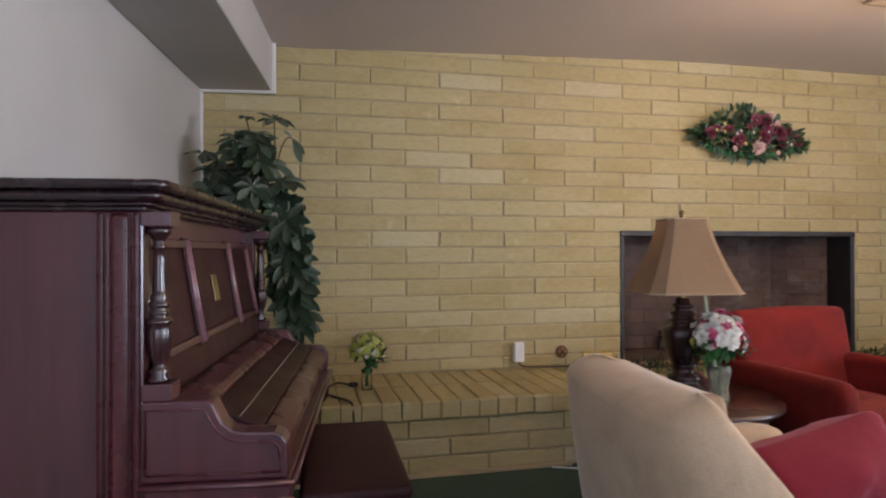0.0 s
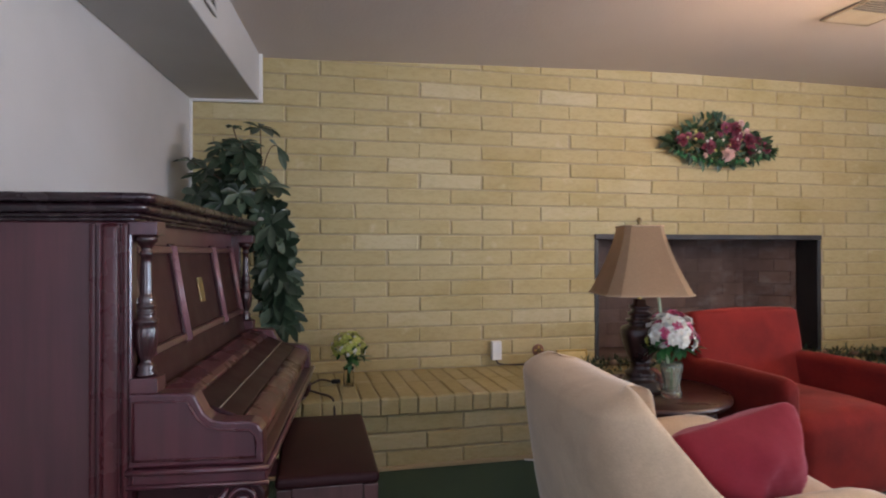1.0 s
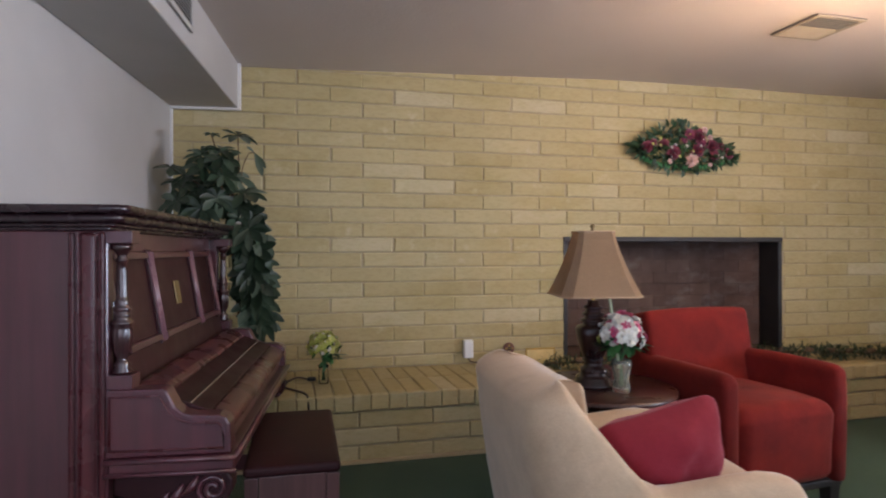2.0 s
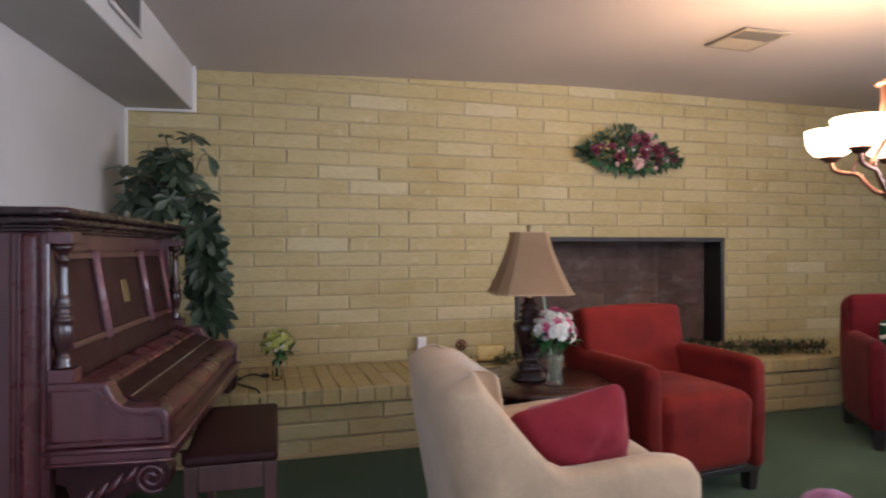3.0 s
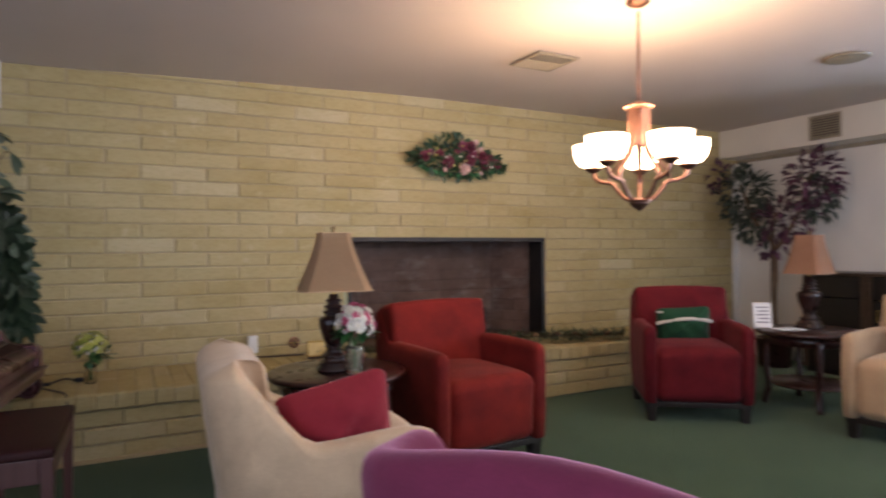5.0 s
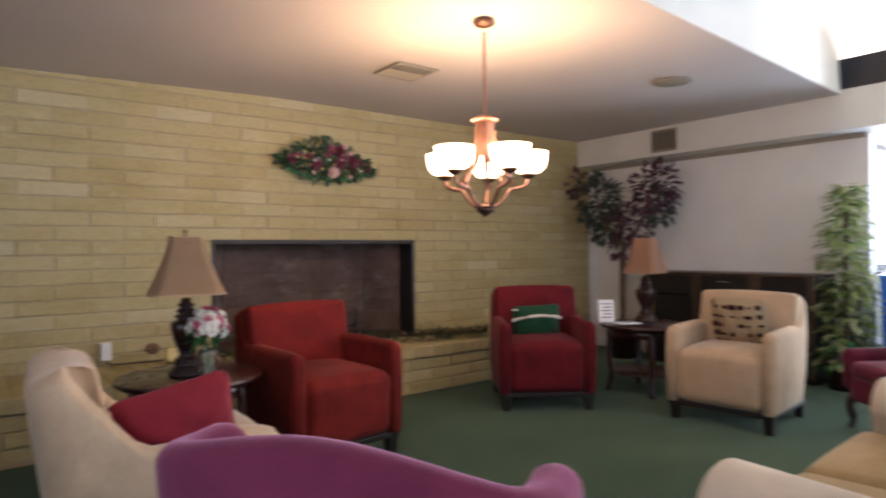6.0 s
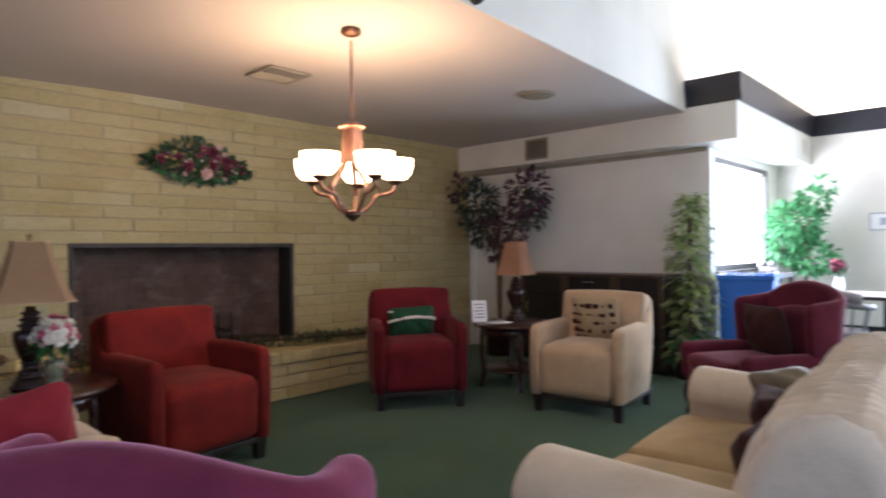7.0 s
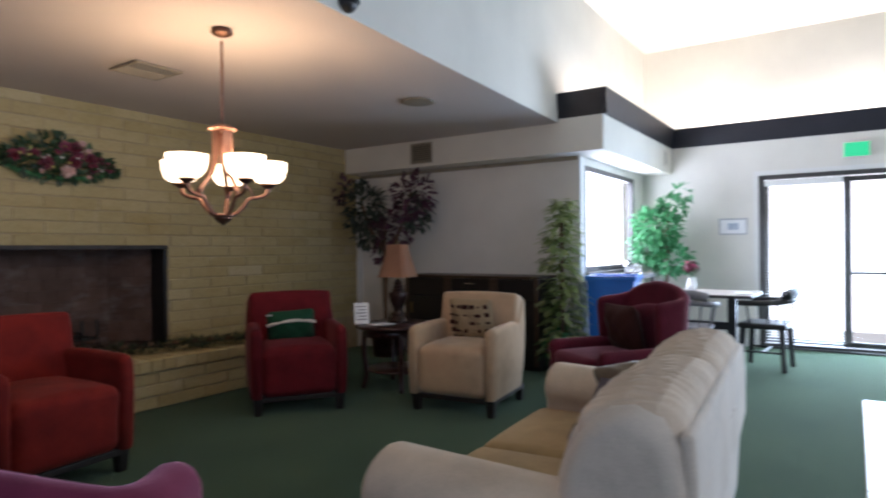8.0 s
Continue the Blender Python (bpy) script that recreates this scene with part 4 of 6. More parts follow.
gp = throw_pillow("bottle-green pillow with a curved white band", M_GREEN_CUSH, 0.39, 0.28, 0.13, RED2 @ pose(0.02, 0.01, 0.607, -14, 3, 0))
band_pts = [(x, 0.082 - 0.05 * abs(x / 0.2) ** 2, 0.03 + 0.045 * (1 - (x / 0.19) ** 2)) for x in [-0.185 + 0.0185 * i for i in range(21)]]
part("white_band", tube(band_pts, 0.013, 8), M_WHITE_CUSH, gp, "white braided band")
part("tag", moved(box(-0.022, 0.022, -0.001, 0.001, -0.006, 0.006), pose(0.17, 0.055, 0.125, 0, 0, -8)), M_WHITE_CUSH, gp, "small white sewn tag")
pat = throw_pillow("square tan pillow with dark woven figures", fabric("tan_tapestry", (0.42, 0.31, 0.19), (0.36, 0.26, 0.15), 120, 0.2), 0.38, 0.36, 0.13, CREAM2 @ pose(0.0, -0.02, 0.655, -14, 0, 0))
rp = random.Random(3)
for row in range(5):
    for i in range(6):
        w = rp.uniform(0.022, 0.052)
        x, z = -0.145 + i * 0.056 + rp.uniform(-0.006, 0.006), -0.13 + row * 0.063
        yy = 0.078 * (1 - (x / 0.19) ** 4) * (1 - (z / 0.18) ** 4) + 0.006
        part("woven_figure", pillow(w, 0.016, rp.uniform(0.012, 0.036), 0.005, 2, (0, 0, 0), lambda a, b, c, x=x, z=z, yy=yy: (a + x, b + yy, c + z)), M_BROWN_CUSH, pat)


def sofa(m):
    """A rolled-arm loveseat facing +y; x runs along it."""
    s = thing("sofa", "pale cream velvet loveseat with rolled arms and a gathered pillow back", "sofa", m)
    L = 0.87
    part("seat_base", pillow(2 * L - 0.3, 0.80, 0.20, 0.04, 6, (0, 0.01, 0), lambda x, y, z: (x, y + 0.02, z + 0.17)), M_CREAM_SOFA, s, smooth=True)
    for k in (-1, 1):
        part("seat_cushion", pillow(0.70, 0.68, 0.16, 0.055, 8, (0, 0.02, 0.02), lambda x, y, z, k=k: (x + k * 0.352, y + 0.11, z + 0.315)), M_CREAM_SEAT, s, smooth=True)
        # arm: round-topped roll, deeper in front
        prof = [(0.0, 0.06), (0.0, 0.42)] + [(0.12 - 0.155 * math.cos(a), 0.47 + 0.13 * math.sin(a)) for a in [math.pi * i / 10 for i in range(11)]] + [(0.24, 0.42), (0.24, 0.06)]
        prof = [(k * (0.64 + p[0]), p[1]) for p in prof]
        bm = prism(prof, -0.40, 0.39, "y", 0.03, 3)
        for v in bm.verts:
            f = (v.co.y + 0.40) / 0.87
            if v.co.z > 0.4:
                v.co.z += 0.020 * f - 0.020 * (1 - f)
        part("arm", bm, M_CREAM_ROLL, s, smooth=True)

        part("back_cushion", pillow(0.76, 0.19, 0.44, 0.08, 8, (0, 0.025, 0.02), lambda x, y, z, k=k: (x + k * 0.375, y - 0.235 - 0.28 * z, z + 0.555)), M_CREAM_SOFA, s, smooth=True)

        def gathered(x, y, z, k=k):
            u = x / 0.39
            edge = max(0.0, 1 - u ** 6)
            fold = (0.012 * math.sin(44 * u + 2.5 * math.sin(9 * y) + k) + 0.003 * math.sin(71 * u + 20 * y)) * edge * (0.35 + 0.65 * (y > -0.06))
            hang = 0.10 * max(0.0, -y - 0.07) * 5 * (0.8 + 0.2 * math.sin(11 * u)) + 0.25 * max(0.0, y - 0.02)
            return (x + k * 0.39 + 0.004 * math.sin(30 * y), y - 0.352, z + 0.776 + 0.010 * (1 - u * u) + fold * (z > -0.02) - hang)
        part("gathered_top", pillow(0.80, 0.27, 0.09, 0.043, 40, (0, 0.0, 0.014), gathered), M_CREAM_ROLL, s, "gathered cushion roll over the back's top", True)
    slab = [(-0.19, 0.08), (-0.165, 0.42), (-0.17, 0.56), (-0.20, 0.68), (-0.25, 0.765), (-0.31, 0.812), (-0.37, 0.822), (-0.44, 0.80), (-0.482, 0.74), (-0.498, 0.64), (-0.50, 0.50), (-0.475, 0.06)]
    part("back_frame", prism(slab, -L + 0.03, L - 0.03, "x", 0.06, 6), M_CREAM_SOFA, s, smooth=True)
    skirt = pillow(1.60, 0.035, 0.34, 0.016, 40, (0, 0, 0), lambda x, y, z: (x, y - 0.500 + 0.010 * math.sin(13 * x + 1.5 * math.sin(5 * x)) * max(0.0, 0.3 - z) + 0.06 * max(0.0, z - 0.05), z + 0.60 + 0.018 * math.sin(9 * x) * (z < 0)))
    part("back_drape", skirt, M_CREAM_SOFA, s, "loose pale flap hanging down the outer back", True)
    for x in (-L + 0.1, L - 0.1):
        for y in (-0.33, 0.38):
            part("leg", moved(lathe([(0.02, 0), (0.028, 0.03), (0.034, 0.06), (0.03, 0.08)], 10), pose(x, y, 0)), M_LEG, s)
    return s


SOFA = pose(3.20, -0.38, 0, 0, 0, 4)
sofa(SOFA)
throw_pillow("taupe plush pillow lying in the loveseat's far corner", M_TAUPE, 0.36, 0.28, 0.13, SOFA @ pose(0.50, -0.075, 0.575, -42, 0, -25))
throw_pillow("dark brown pillow leaning on the loveseat's back", M_BROWN_CUSH, 0.34, 0.26, 0.12, SOFA @ pose(0.20, -0.085, 0.55, -36, 0, 12))
throw_pillow("dark maroon pillow lying against the loveseat's back", M_BROWN_CUSH, 0.36, 0.28, 0.12, SOFA @ pose(-0.14, -0.115, 0.485, -20, 0, -4))


WING_TALL = [(0.374, -0.030, 0.765), (0.374, -0.040, 0.797), (0.373, -0.060, 0.811), (0.372, -0.10, 0.818), (0.370, -0.15, 0.823), (0.367, -0.20, 0.828), (0.362, -0.245, 0.834), (0.350, -0.285, 0.844), (0.325, -0.312, 0.864),
             (0.285, -0.322, 0.889), (0.235, -0.327, 0.909), (0.17, -0.329, 0.925), (0.11, -0.331, 0.936), (0.055, -0.332, 0.942), (0.0, -0.332, 0.944)]
WING_EARED = [(0.329, -0.120, 0.760), (0.329, -0.130, 0.813), (0.329, -0.147, 0.832), (0.329, -0.170, 0.839), (0.329, -0.195, 0.838), (0.329, -0.225, 0.837), (0.327, -0.255, 0.838), (0.320, -0.283, 0.841), (0.303, -0.306, 0.846),
              (0.272, -0.318, 0.853), (0.225, -0.324, 0.862), (0.17, -0.328, 0.873), (0.11, -0.330, 0.883), (0.055, -0.332, 0.890), (0.0, -0.332, 0.892)]


def wing_chair(label, fab, m, half):
    """A wingback facing +y: one leaning shell of arched back and flared wings, low rolled arms."""
    c = thing("wing_chair", label, "armchair", m)
    plan = half + [(-x, y, z) for x, y, z in half[-2::-1]]
    bm = bmesh.new()
    rings = []
    for i, (x, y, top) in enumerate(plan):
        a, b = plan[max(i - 1, 0)], plan[min(i + 1, len(plan) - 1)]
        t = Vector((b[0] - a[0], b[1] - a[1])).normalized()
        n = Vector((-t.y, t.x))
        k = min(i, len(plan) - 1 - i)
        r = (0.026, 0.036, 0.040)[k] if k < 3 else 0.042
        low = 0.40 if k < 7 else 0.24
        prof = [(-r, low), (-r, 0.5 * (low + top - r)), (-r, top - r)] + [(-r * math.cos(math.pi * j / 8), top - r + r * math.sin(math.pi * j / 8)) for j in range(1, 8)] + [(r, top - r), (r, 0.5 * (low + top - r)), (r, low)]
        wing = max(0.0, min(1.0, (y + 0.30) / 0.22))
        rings.append([bm.verts.new((x - n.x * o, y - n.y * o - 0.12 * (z - 0.4) - 0.20 * max(0.0, 0.80 - z) * wing, z)) for o, z in prof])
    m_ = len(rings[0])
    for p, q in zip(rings, rings[1:]):
        for j in range(m_):
            bm.faces.new((p[j], p[(j + 1) % m_], q[(j + 1) % m_], q[j]))
    bm.faces.new(rings[0][::-1])
    bm.faces.new(rings[-1])
    part("winged_back", bm, fab, c, "arched back running into flared wings", True)
    part("backrest", pillow(0.58, 0.12, 0.40, 0.05, 8, (0, 0.02, 0.0), lambda x, y, z: (x, y - 0.285 - 0.12 * (z + 0.22), z + 0.575 + half[-1][2] - 0.944 - 0.05 * (x / 0.28) ** 2 * (z > 0.1))), fab, c, smooth=True)
    for s in (-1, 1):
        arm = pillow(0.125, 0.60, 0.27, 0.058, 6, (0, 0, 0), lambda x, y, z, s=s: (s * (x + 0.335 + 0.025 * (z > 0.04)), y + 0.065, z + 0.370))
        part("arm", arm, fab, c, "low rolled arm", True)
        for y in (0.31, -0.30):
            part("leg", moved(tube(curve_points([(0, 0, 0.24), (0.01, 0.035, 0.16), (0, 0.02, 0.07), (0, 0.04, 0.012)], 4), [0.034] * 4 + [0.03] * 4 + [0.018] * 4 + [0.024], 8), pose(s * 0.30, y, 0)), M_LEG, c, "dark wooden cabriole leg", True)
    part("seat_base", pillow(0.60, 0.64, 0.16, 0.03, 5, (0, 0.01, 0), lambda x, y, z: (x, y + 0.04, z + 0.265)), fab, c, smooth=True)
    part("seat_cushion", pillow(0.545, 0.60, 0.11, 0.045, 7, (0, 0.02, 0.02), lambda x, y, z: (x, y + 0.085, z + 0.385)), fab, c, smooth=True)
    return c


WING = at(5.42, 0.215, -0.80, 0.60) @ Matrix.Diagonal((0.93, 1.0, 1.01, 1))
wing_chair("burgundy velvet wingback chair with an arched back near the window side", M_BURGUNDY, WING, WING_TALL)
wing_chair("raspberry velvet wingback chair with its back to the entrance", M_MAUVE, pose(1.585, 0.148, 0, 0, 0, -59.6), WING_EARED)
throw_pillow("dark brown pillow propped in the wingback chair", M_BROWN_CUSH, 0.42, 0.38, 0.13, WING @ pose(0.04, -0.10, 0.60, -14, 0, 0))

# ---- piano ----
PIANO = pose(-0.548, 1.87, 0, 0, 0, -6.3)
PL, PH = 1.50, 1.33


def piano(m):
    """Upright piano; local x comes out from the wall, local y runs along it."""
    p = thing("piano", "old dark mahogany upright piano with turned columns, lid closed", "piano", m)
    FB = 0.38
    for y0, y1 in ((0.0, 0.045), (PL - 0.045, PL)):
        out = -1 if y0 == 0 else 1
        side = part("side_panel", box(0.01, FB + 0.02, y0, y1, 0.0, 1.227, 0.004, 1), M_PIANO, p)
        for bx0, bx1, d in ((FB - 0.085, FB - 0.07, 0.003), (FB - 0.056, FB - 0.006, 0.010), (FB - 0.002, FB + 0.014, 0.005)):
            yy = (y0 - d, y0 - 0.001) if out < 0 else (y1 + 0.001, y1 + d)
            part("side_moulding", box(bx0, bx1, yy[0], yy[1], 0.05, 1.222, min(0.016, (bx1 - bx0) * 0.42), 4), M_PIANO_GLOSS, side, "", True)
    part("back_frame", box(0.0, 0.06, 0.046, PL - 0.046, 0.05, 1.16, 0.003, 1), M_PIANO_DARK, p)
    # stepped cornice and lid: stacked plates with rounded front corners

    def plate(over, r, z0, z1, bev):
        x1, y0, y1 = FB + 0.02 + over, -over * 0.75, PL + over * 0.75
        pts = [(0.0, y0)] + [(x1 - r + r * math.sin(q), y0 + r - r * math.cos(q)) for q in [math.pi / 2 * i / 6 for i in range(7)]]
        pts += [(x1 - r + r * math.cos(q), y1 - r + r * math.sin(q)) for q in [math.pi / 2 * i / 6 for i in range(7)]] + [(0.0, y1)]
        return prism(pts, z0, z1, "z", bev, 2)
    cor = part("cornice", plate(0.010, 0.012, 1.228, 1.238, 0.003), M_PIANO_BLACK, p, "dark stepped cornice", True)
    for over, r, z0, z1, bev in ((0.026, 0.02, 1.2385, 1.250, 0.005), (0.052, 0.035, 1.2505, 1.2765, 0.011)):
        part("moulding", plate(over, r, z0, z1, bev), M_PIANO_BLACK, cor, "", True)
    part("lid", plate(0.074, 0.05, 1.277, 1.302, 0.010), M_PIANO_BLACK, p, "", True)
    # front upper board with three framed panels
    part("front_board", box(FB - 0.05, FB - 0.02, 0.046, PL - 0.046, 0.78, 1.227), M_PIANO, p)
    # music desk leaning back at its top

    def lean(bm):
        for v in bm.verts:
            v.co.x += (1.125 - v.co.z) * 0.17
        return bm
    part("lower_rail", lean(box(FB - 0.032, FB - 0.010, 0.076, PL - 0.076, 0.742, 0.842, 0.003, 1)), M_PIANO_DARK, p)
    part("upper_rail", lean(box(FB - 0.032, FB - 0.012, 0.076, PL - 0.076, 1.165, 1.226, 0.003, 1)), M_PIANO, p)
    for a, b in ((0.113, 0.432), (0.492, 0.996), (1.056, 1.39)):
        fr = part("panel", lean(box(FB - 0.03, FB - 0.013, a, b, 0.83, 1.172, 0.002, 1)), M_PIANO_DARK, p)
        for z in (0.845, 1.140):
            part("panel_rail", lean(box(FB - 0.012, FB + 0.004, a, b, z, z + 0.023, 0.005)), M_PIANO, fr)
    part("stile", lean(box(FB - 0.032, FB - 0.012, 0.076, 0.112, 0.843, 1.164, 0.003, 1)), M_PIANO, p)
    for yy in (0.437, 1.001, 1.352):
        pil = part("pilaster", lean(box(FB - 0.028, FB - 0.004, yy - 0.004, yy + 0.054, 0.83, 1.172, 0.002, 1)), M_PIANO_DARK, p)
        for q in range(3):
            part("reed", lean(tube([(FB - 0.001, yy + 0.007 + q * 0.018, 0.84), (FB - 0.001, yy + 0.007 + q * 0.018, 1.165)], 0.0062, 8)), M_PIANO_REED, pil, smooth=True)
    part("nameplate", lean(box(FB - 0.012, FB - 0.007, 0.715, 0.785, 0.95, 1.045, 0.002, 1)), M_PLATE_DULL, p, "small worn brass plate")
    # turned columns with square blocks
    prof = [(0.030, 0.0), (0.034, 0.008), (0.024, 0.02), (0.030, 0.03), (0.020, 0.04), (0.018, 0.05), (0.028, 0.075), (0.033, 0.11), (0.035, 0.145), (0.031, 0.158), (0.037, 0.165), (0.037, 0.175), (0.024, 0.183),
            (0.029, 0.192), (0.029, 0.20), (0.023, 0.205), (0.030, 0.213), (0.030, 0.222), (0.023, 0.228), (0.028, 0.238), (0.020, 0.25), (0.019, 0.26), (0.0165, 0.35), (0.016, 0.372), (0.022, 0.376), (0.020, 0.385), (0.015, 0.392), (0.018, 0.40), (0.027, 0.412), (0.034, 0.418), (0.035, 0.436)]

    def flute(a, z):
        return 1 + (0.07 * math.cos(12 * a) if 0.06 < z < 0.14 else (0.05 * math.cos(12 * a) if 0.23 < z < 0.335 else 0))
    for y in (0.036, PL - 0.036):
        col = part("column", moved(lathe([(r * 0.86, z * 0.893) for r, z in prof], 48, flute), pose(FB + 0.048, y, 0.80)), M_PIANO_TURNED, p, "turned and fluted mahogany column", True)
        part("block", box(FB + 0.008, FB + 0.088, y - 0.036, y + 0.036, 1.190, 1.2275, 0.003), M_PIANO, col)
        part("plinth", box(FB + 0.008, FB + 0.088, y - 0.036, y + 0.036, 0.757, 0.799, 0.003), M_PIANO, col)
    # key bed, cheeks, fallboard
    part("key_bed", box(FB + 0.021, 0.755, 0.0, PL, 0.497, 0.553, 0.006), M_PIANO, p)
    part("key_bed_moulding", merge(tube([(FB + 0.01, -0.007, 0.545), (0.765, -0.007, 0.545)], 0.009, 8), tube([(FB + 0.01, -0.006, 0.505), (0.765, -0.006, 0.505)], 0.007, 8), tube([(0.762, 0.0, 0.545), (0.762, PL, 0.545)], 0.009, 8)), M_PIANO, p, "", True)
    cheek = [(0.385, 0.555), (0.385, 0.756), (0.55, 0.756), (0.565, 0.75), (0.575, 0.73), (0.59, 0.70), (0.61, 0.682), (0.64, 0.674), (0.715, 0.672), (0.735, 0.664), (0.747, 0.645), (0.75, 0.555)]
    inset = [(0.405, 0.575), (0.405, 0.735), (0.545, 0.735), (0.556, 0.715), (0.575, 0.682), (0.605, 0.66), (0.64, 0.652), (0.712, 0.650), (0.728, 0.635), (0.73, 0.575)]
    for y0, y1 in ((0.0, 0.075), (PL - 0.075, PL)):
        ck = part("cheek", prism(cheek, y0, y1, "y", 0.006, 2), M_PIANO, p)
        ends = (y0 - 0.004, y0 - 0.001) if y0 == 0 else (y1 + 0.001, y1 + 0.004)
        loop = [(x, ends[0], z) for x, z in inset + inset[:1]]
        part("cheek_moulding", tube(loop, 0.0035, 6), M_PIANO_GLOSS, ck, "", True)
    part("rear_shelf", box(FB - 0.02, FB + 0.06, 0.077, PL - 0.077, 0.735, 0.75, 0.003), M_PIANO_DARK, p)
    part("ledge", prism([(FB + 0.062, 0.752), (FB + 0.085, 0.757), (FB + 0.14, 0.742), (FB + 0.16, 0.728), (FB + 0.16, 0.70), (FB + 0.062, 0.70)], 0.077, PL - 0.077, "y", 0.005, 2), M_PIANO_GLOSS, p, "rounded mahogany ledge")
    part("fallboard", prism([(FB + 0.162, 0.722), (FB + 0.295, 0.668), (FB + 0.295, 0.64), (FB + 0.162, 0.69)], 0.077, PL - 0.077, "y", 0.003, 2), M_PIANO_DARK, p, "dark closed fallboard")
    part("fallboard_hinge", tube([(FB + 0.235, 0.08, 0.6945), (FB + 0.235, PL - 0.08, 0.6945)], 0.0022, 6), M_GREY_METAL, p, "thin piano hinge")
    part("fallboard_lip", prism([(FB + 0.297, 0.667), (FB + 0.335, 0.655), (FB + 0.36, 0.64), (FB + 0.365, 0.62), (FB + 0.355, 0.60), (FB + 0.297, 0.60)], 0.077, PL - 0.077, "y", 0.006, 3), M_PIANO_GLOSS, p, "rounded front lip", True)
    part("key_slip", box(FB + 0.30, FB + 0.345, 0.077, PL - 0.077, 0.555, 0.598, 0.006), M_PIANO, p)
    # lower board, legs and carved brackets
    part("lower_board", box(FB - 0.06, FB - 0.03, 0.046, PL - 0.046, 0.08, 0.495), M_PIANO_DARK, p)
    part("toe_rail", box(0.02, FB + 0.33, 0.0, 0.09, 0.0, 0.10, 0.008), M_PIANO, p)
    part("toe_rail", box(0.02, FB + 0.33, PL - 0.09, PL, 0.0, 0.10, 0.008), M_PIANO, p)
    console = [(FB + 0.03, 0.495), (0.735, 0.495), (0.752, 0.470), (0.752, 0.440), (0.738, 0.412), (0.712, 0.395), (0.682, 0.393), (0.655, 0.404), (0.632, 0.398), (0.606, 0.378),
               (0.585, 0.352), (0.575, 0.318), (0.550, 0.296), (0.520, 0.286), (0.498, 0.262), (0.486, 0.225), (0.482, 0.17), (0.490, 0.102), (0.425, 0.102), (0.425, 0.20), (0.432, 0.30), (0.455, 0.385), (0.44, 0.43), (FB + 0.03, 0.44)]
    for y in (0.05, PL - 0.05):
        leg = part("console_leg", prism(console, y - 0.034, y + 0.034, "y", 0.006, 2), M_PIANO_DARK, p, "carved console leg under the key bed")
        for cx, cz, big in ((0.695, 0.447, 1.0), (0.545, 0.335, 0.72)):
            spiral = [(cx + (0.008 + 0.0037 * q) * big * math.cos(q + 0.4), (0.008 + 0.0037 * q) * big * math.sin(q + 0.4) + cz) for q in [i / 27 * 3.6 * math.pi for i in range(28)]]
            for side in (y - 0.036, y + 0.036):
                part("volute", tube([(sx, side, sz) for sx, sz in spiral], [(0.010 - 0.0001 * i) * big for i in range(28)], 6), M_PIANO, leg, "", True)
        for j in range(4):
            leafp = curve_points([(0.65 - 0.042 * j, y - 0.036, 0.487 - 0.022 * j), (0.632 - 0.045 * j, y - 0.044, 0.455 - 0.026 * j), (0.60 - 0.045 * j, y - 0.037, 0.432 - 0.030 * j)], 4)
            part("acanthus", tube(leafp, [0.005, 0.008, 0.010, 0.012, 0.012, 0.010, 0.008, 0.006, 0.003], 6), M_PIANO, leg, "", True)
    return p


piano(PIANO)


def bench(m):
    b = thing("piano_bench", "wooden piano bench with an oxblood vinyl seat", "bench", m)
    w, l, h = 0.31, 0.70, 0.475
    part("seat_pad", pillow(w, l, 0.036, 0.015, 6, (0, 0, 0.008), lambda x, y, z: (x, y, z + h - 0.018)), M_VINYL, b, "padded oxblood vinyl seat", True)
    for x in (-w / 2 + 0.012, w / 2 - 0.032):
        part("apron", box(x, x + 0.02, -l / 2 + 0.05, l / 2 - 0.05, h - 0.125, h - 0.037, 0.003), M_BENCH, b)
    for y in (-l / 2 + 0.012, l / 2 - 0.032):
        part("apron", box(-w / 2 + 0.05, w / 2 - 0.05, y, y + 0.02, h - 0.125, h - 0.037, 0.003), M_BENCH, b)
    for x in (-1, 1):
        for y in (-1, 1):
            bm = box(-0.022, 0.022, -0.022, 0.022, 0, h - 0.037, 0.003)
            for v in bm.verts:
                f = 0.72 + 0.28 * v.co.z / h
                v.co.x, v.co.y = v.co.x * f + x * (w / 2 - 0.026), v.co.y * f + y * (l / 2 - 0.026)
            part("leg", bm, M_BENCH, b)
    return b


bench(pose(0.388, 2.225, 0, 0, 0, -1.5))

# ---- tables and lamps ----


def round_table(m, label, r, h):
    t = thing("end_table", label, "table", m)
    part("tabletop", lathe([(0, h), (r - 0.012, h), (r, h - 0.008), (r, h - 0.02), (r - 0.014, h - 0.032), (0, h - 0.032)], 48), M_DARKWOOD, t, "", True)
    part("apron", lathe([(r - 0.07, h - 0.10), (r - 0.06, h - 0.033), (0.02, h - 0.033), (0.02, h - 0.10)], 40), M_DARKWOOD, t, "", True)
    part("lower_shelf", lathe([(0, 0.17), (r - 0.10, 0.17), (r - 0.09, 0.16), (r - 0.10, 0.15), (0, 0.15)], 40), M_DARKWOOD, t, "", True)
    for k in range(4):
        a = math.pi / 4 + k * math.pi / 2
        q = r - 0.08
        part("leg", tube(curve_points([(q * math.cos(a), q * math.sin(a), h - 0.04), (q * 1.03 * math.cos(a), q * 1.03 * math.sin(a), 0.30), (q * 0.96 * math.cos(a), q * 0.96 * math.sin(a), 0.14), (q * 1.06 * math.cos(a), q * 1.06 * math.sin(a), 0.0)], 4), 0.022, 8), M_DARKWOOD, t, "", True)
    return t


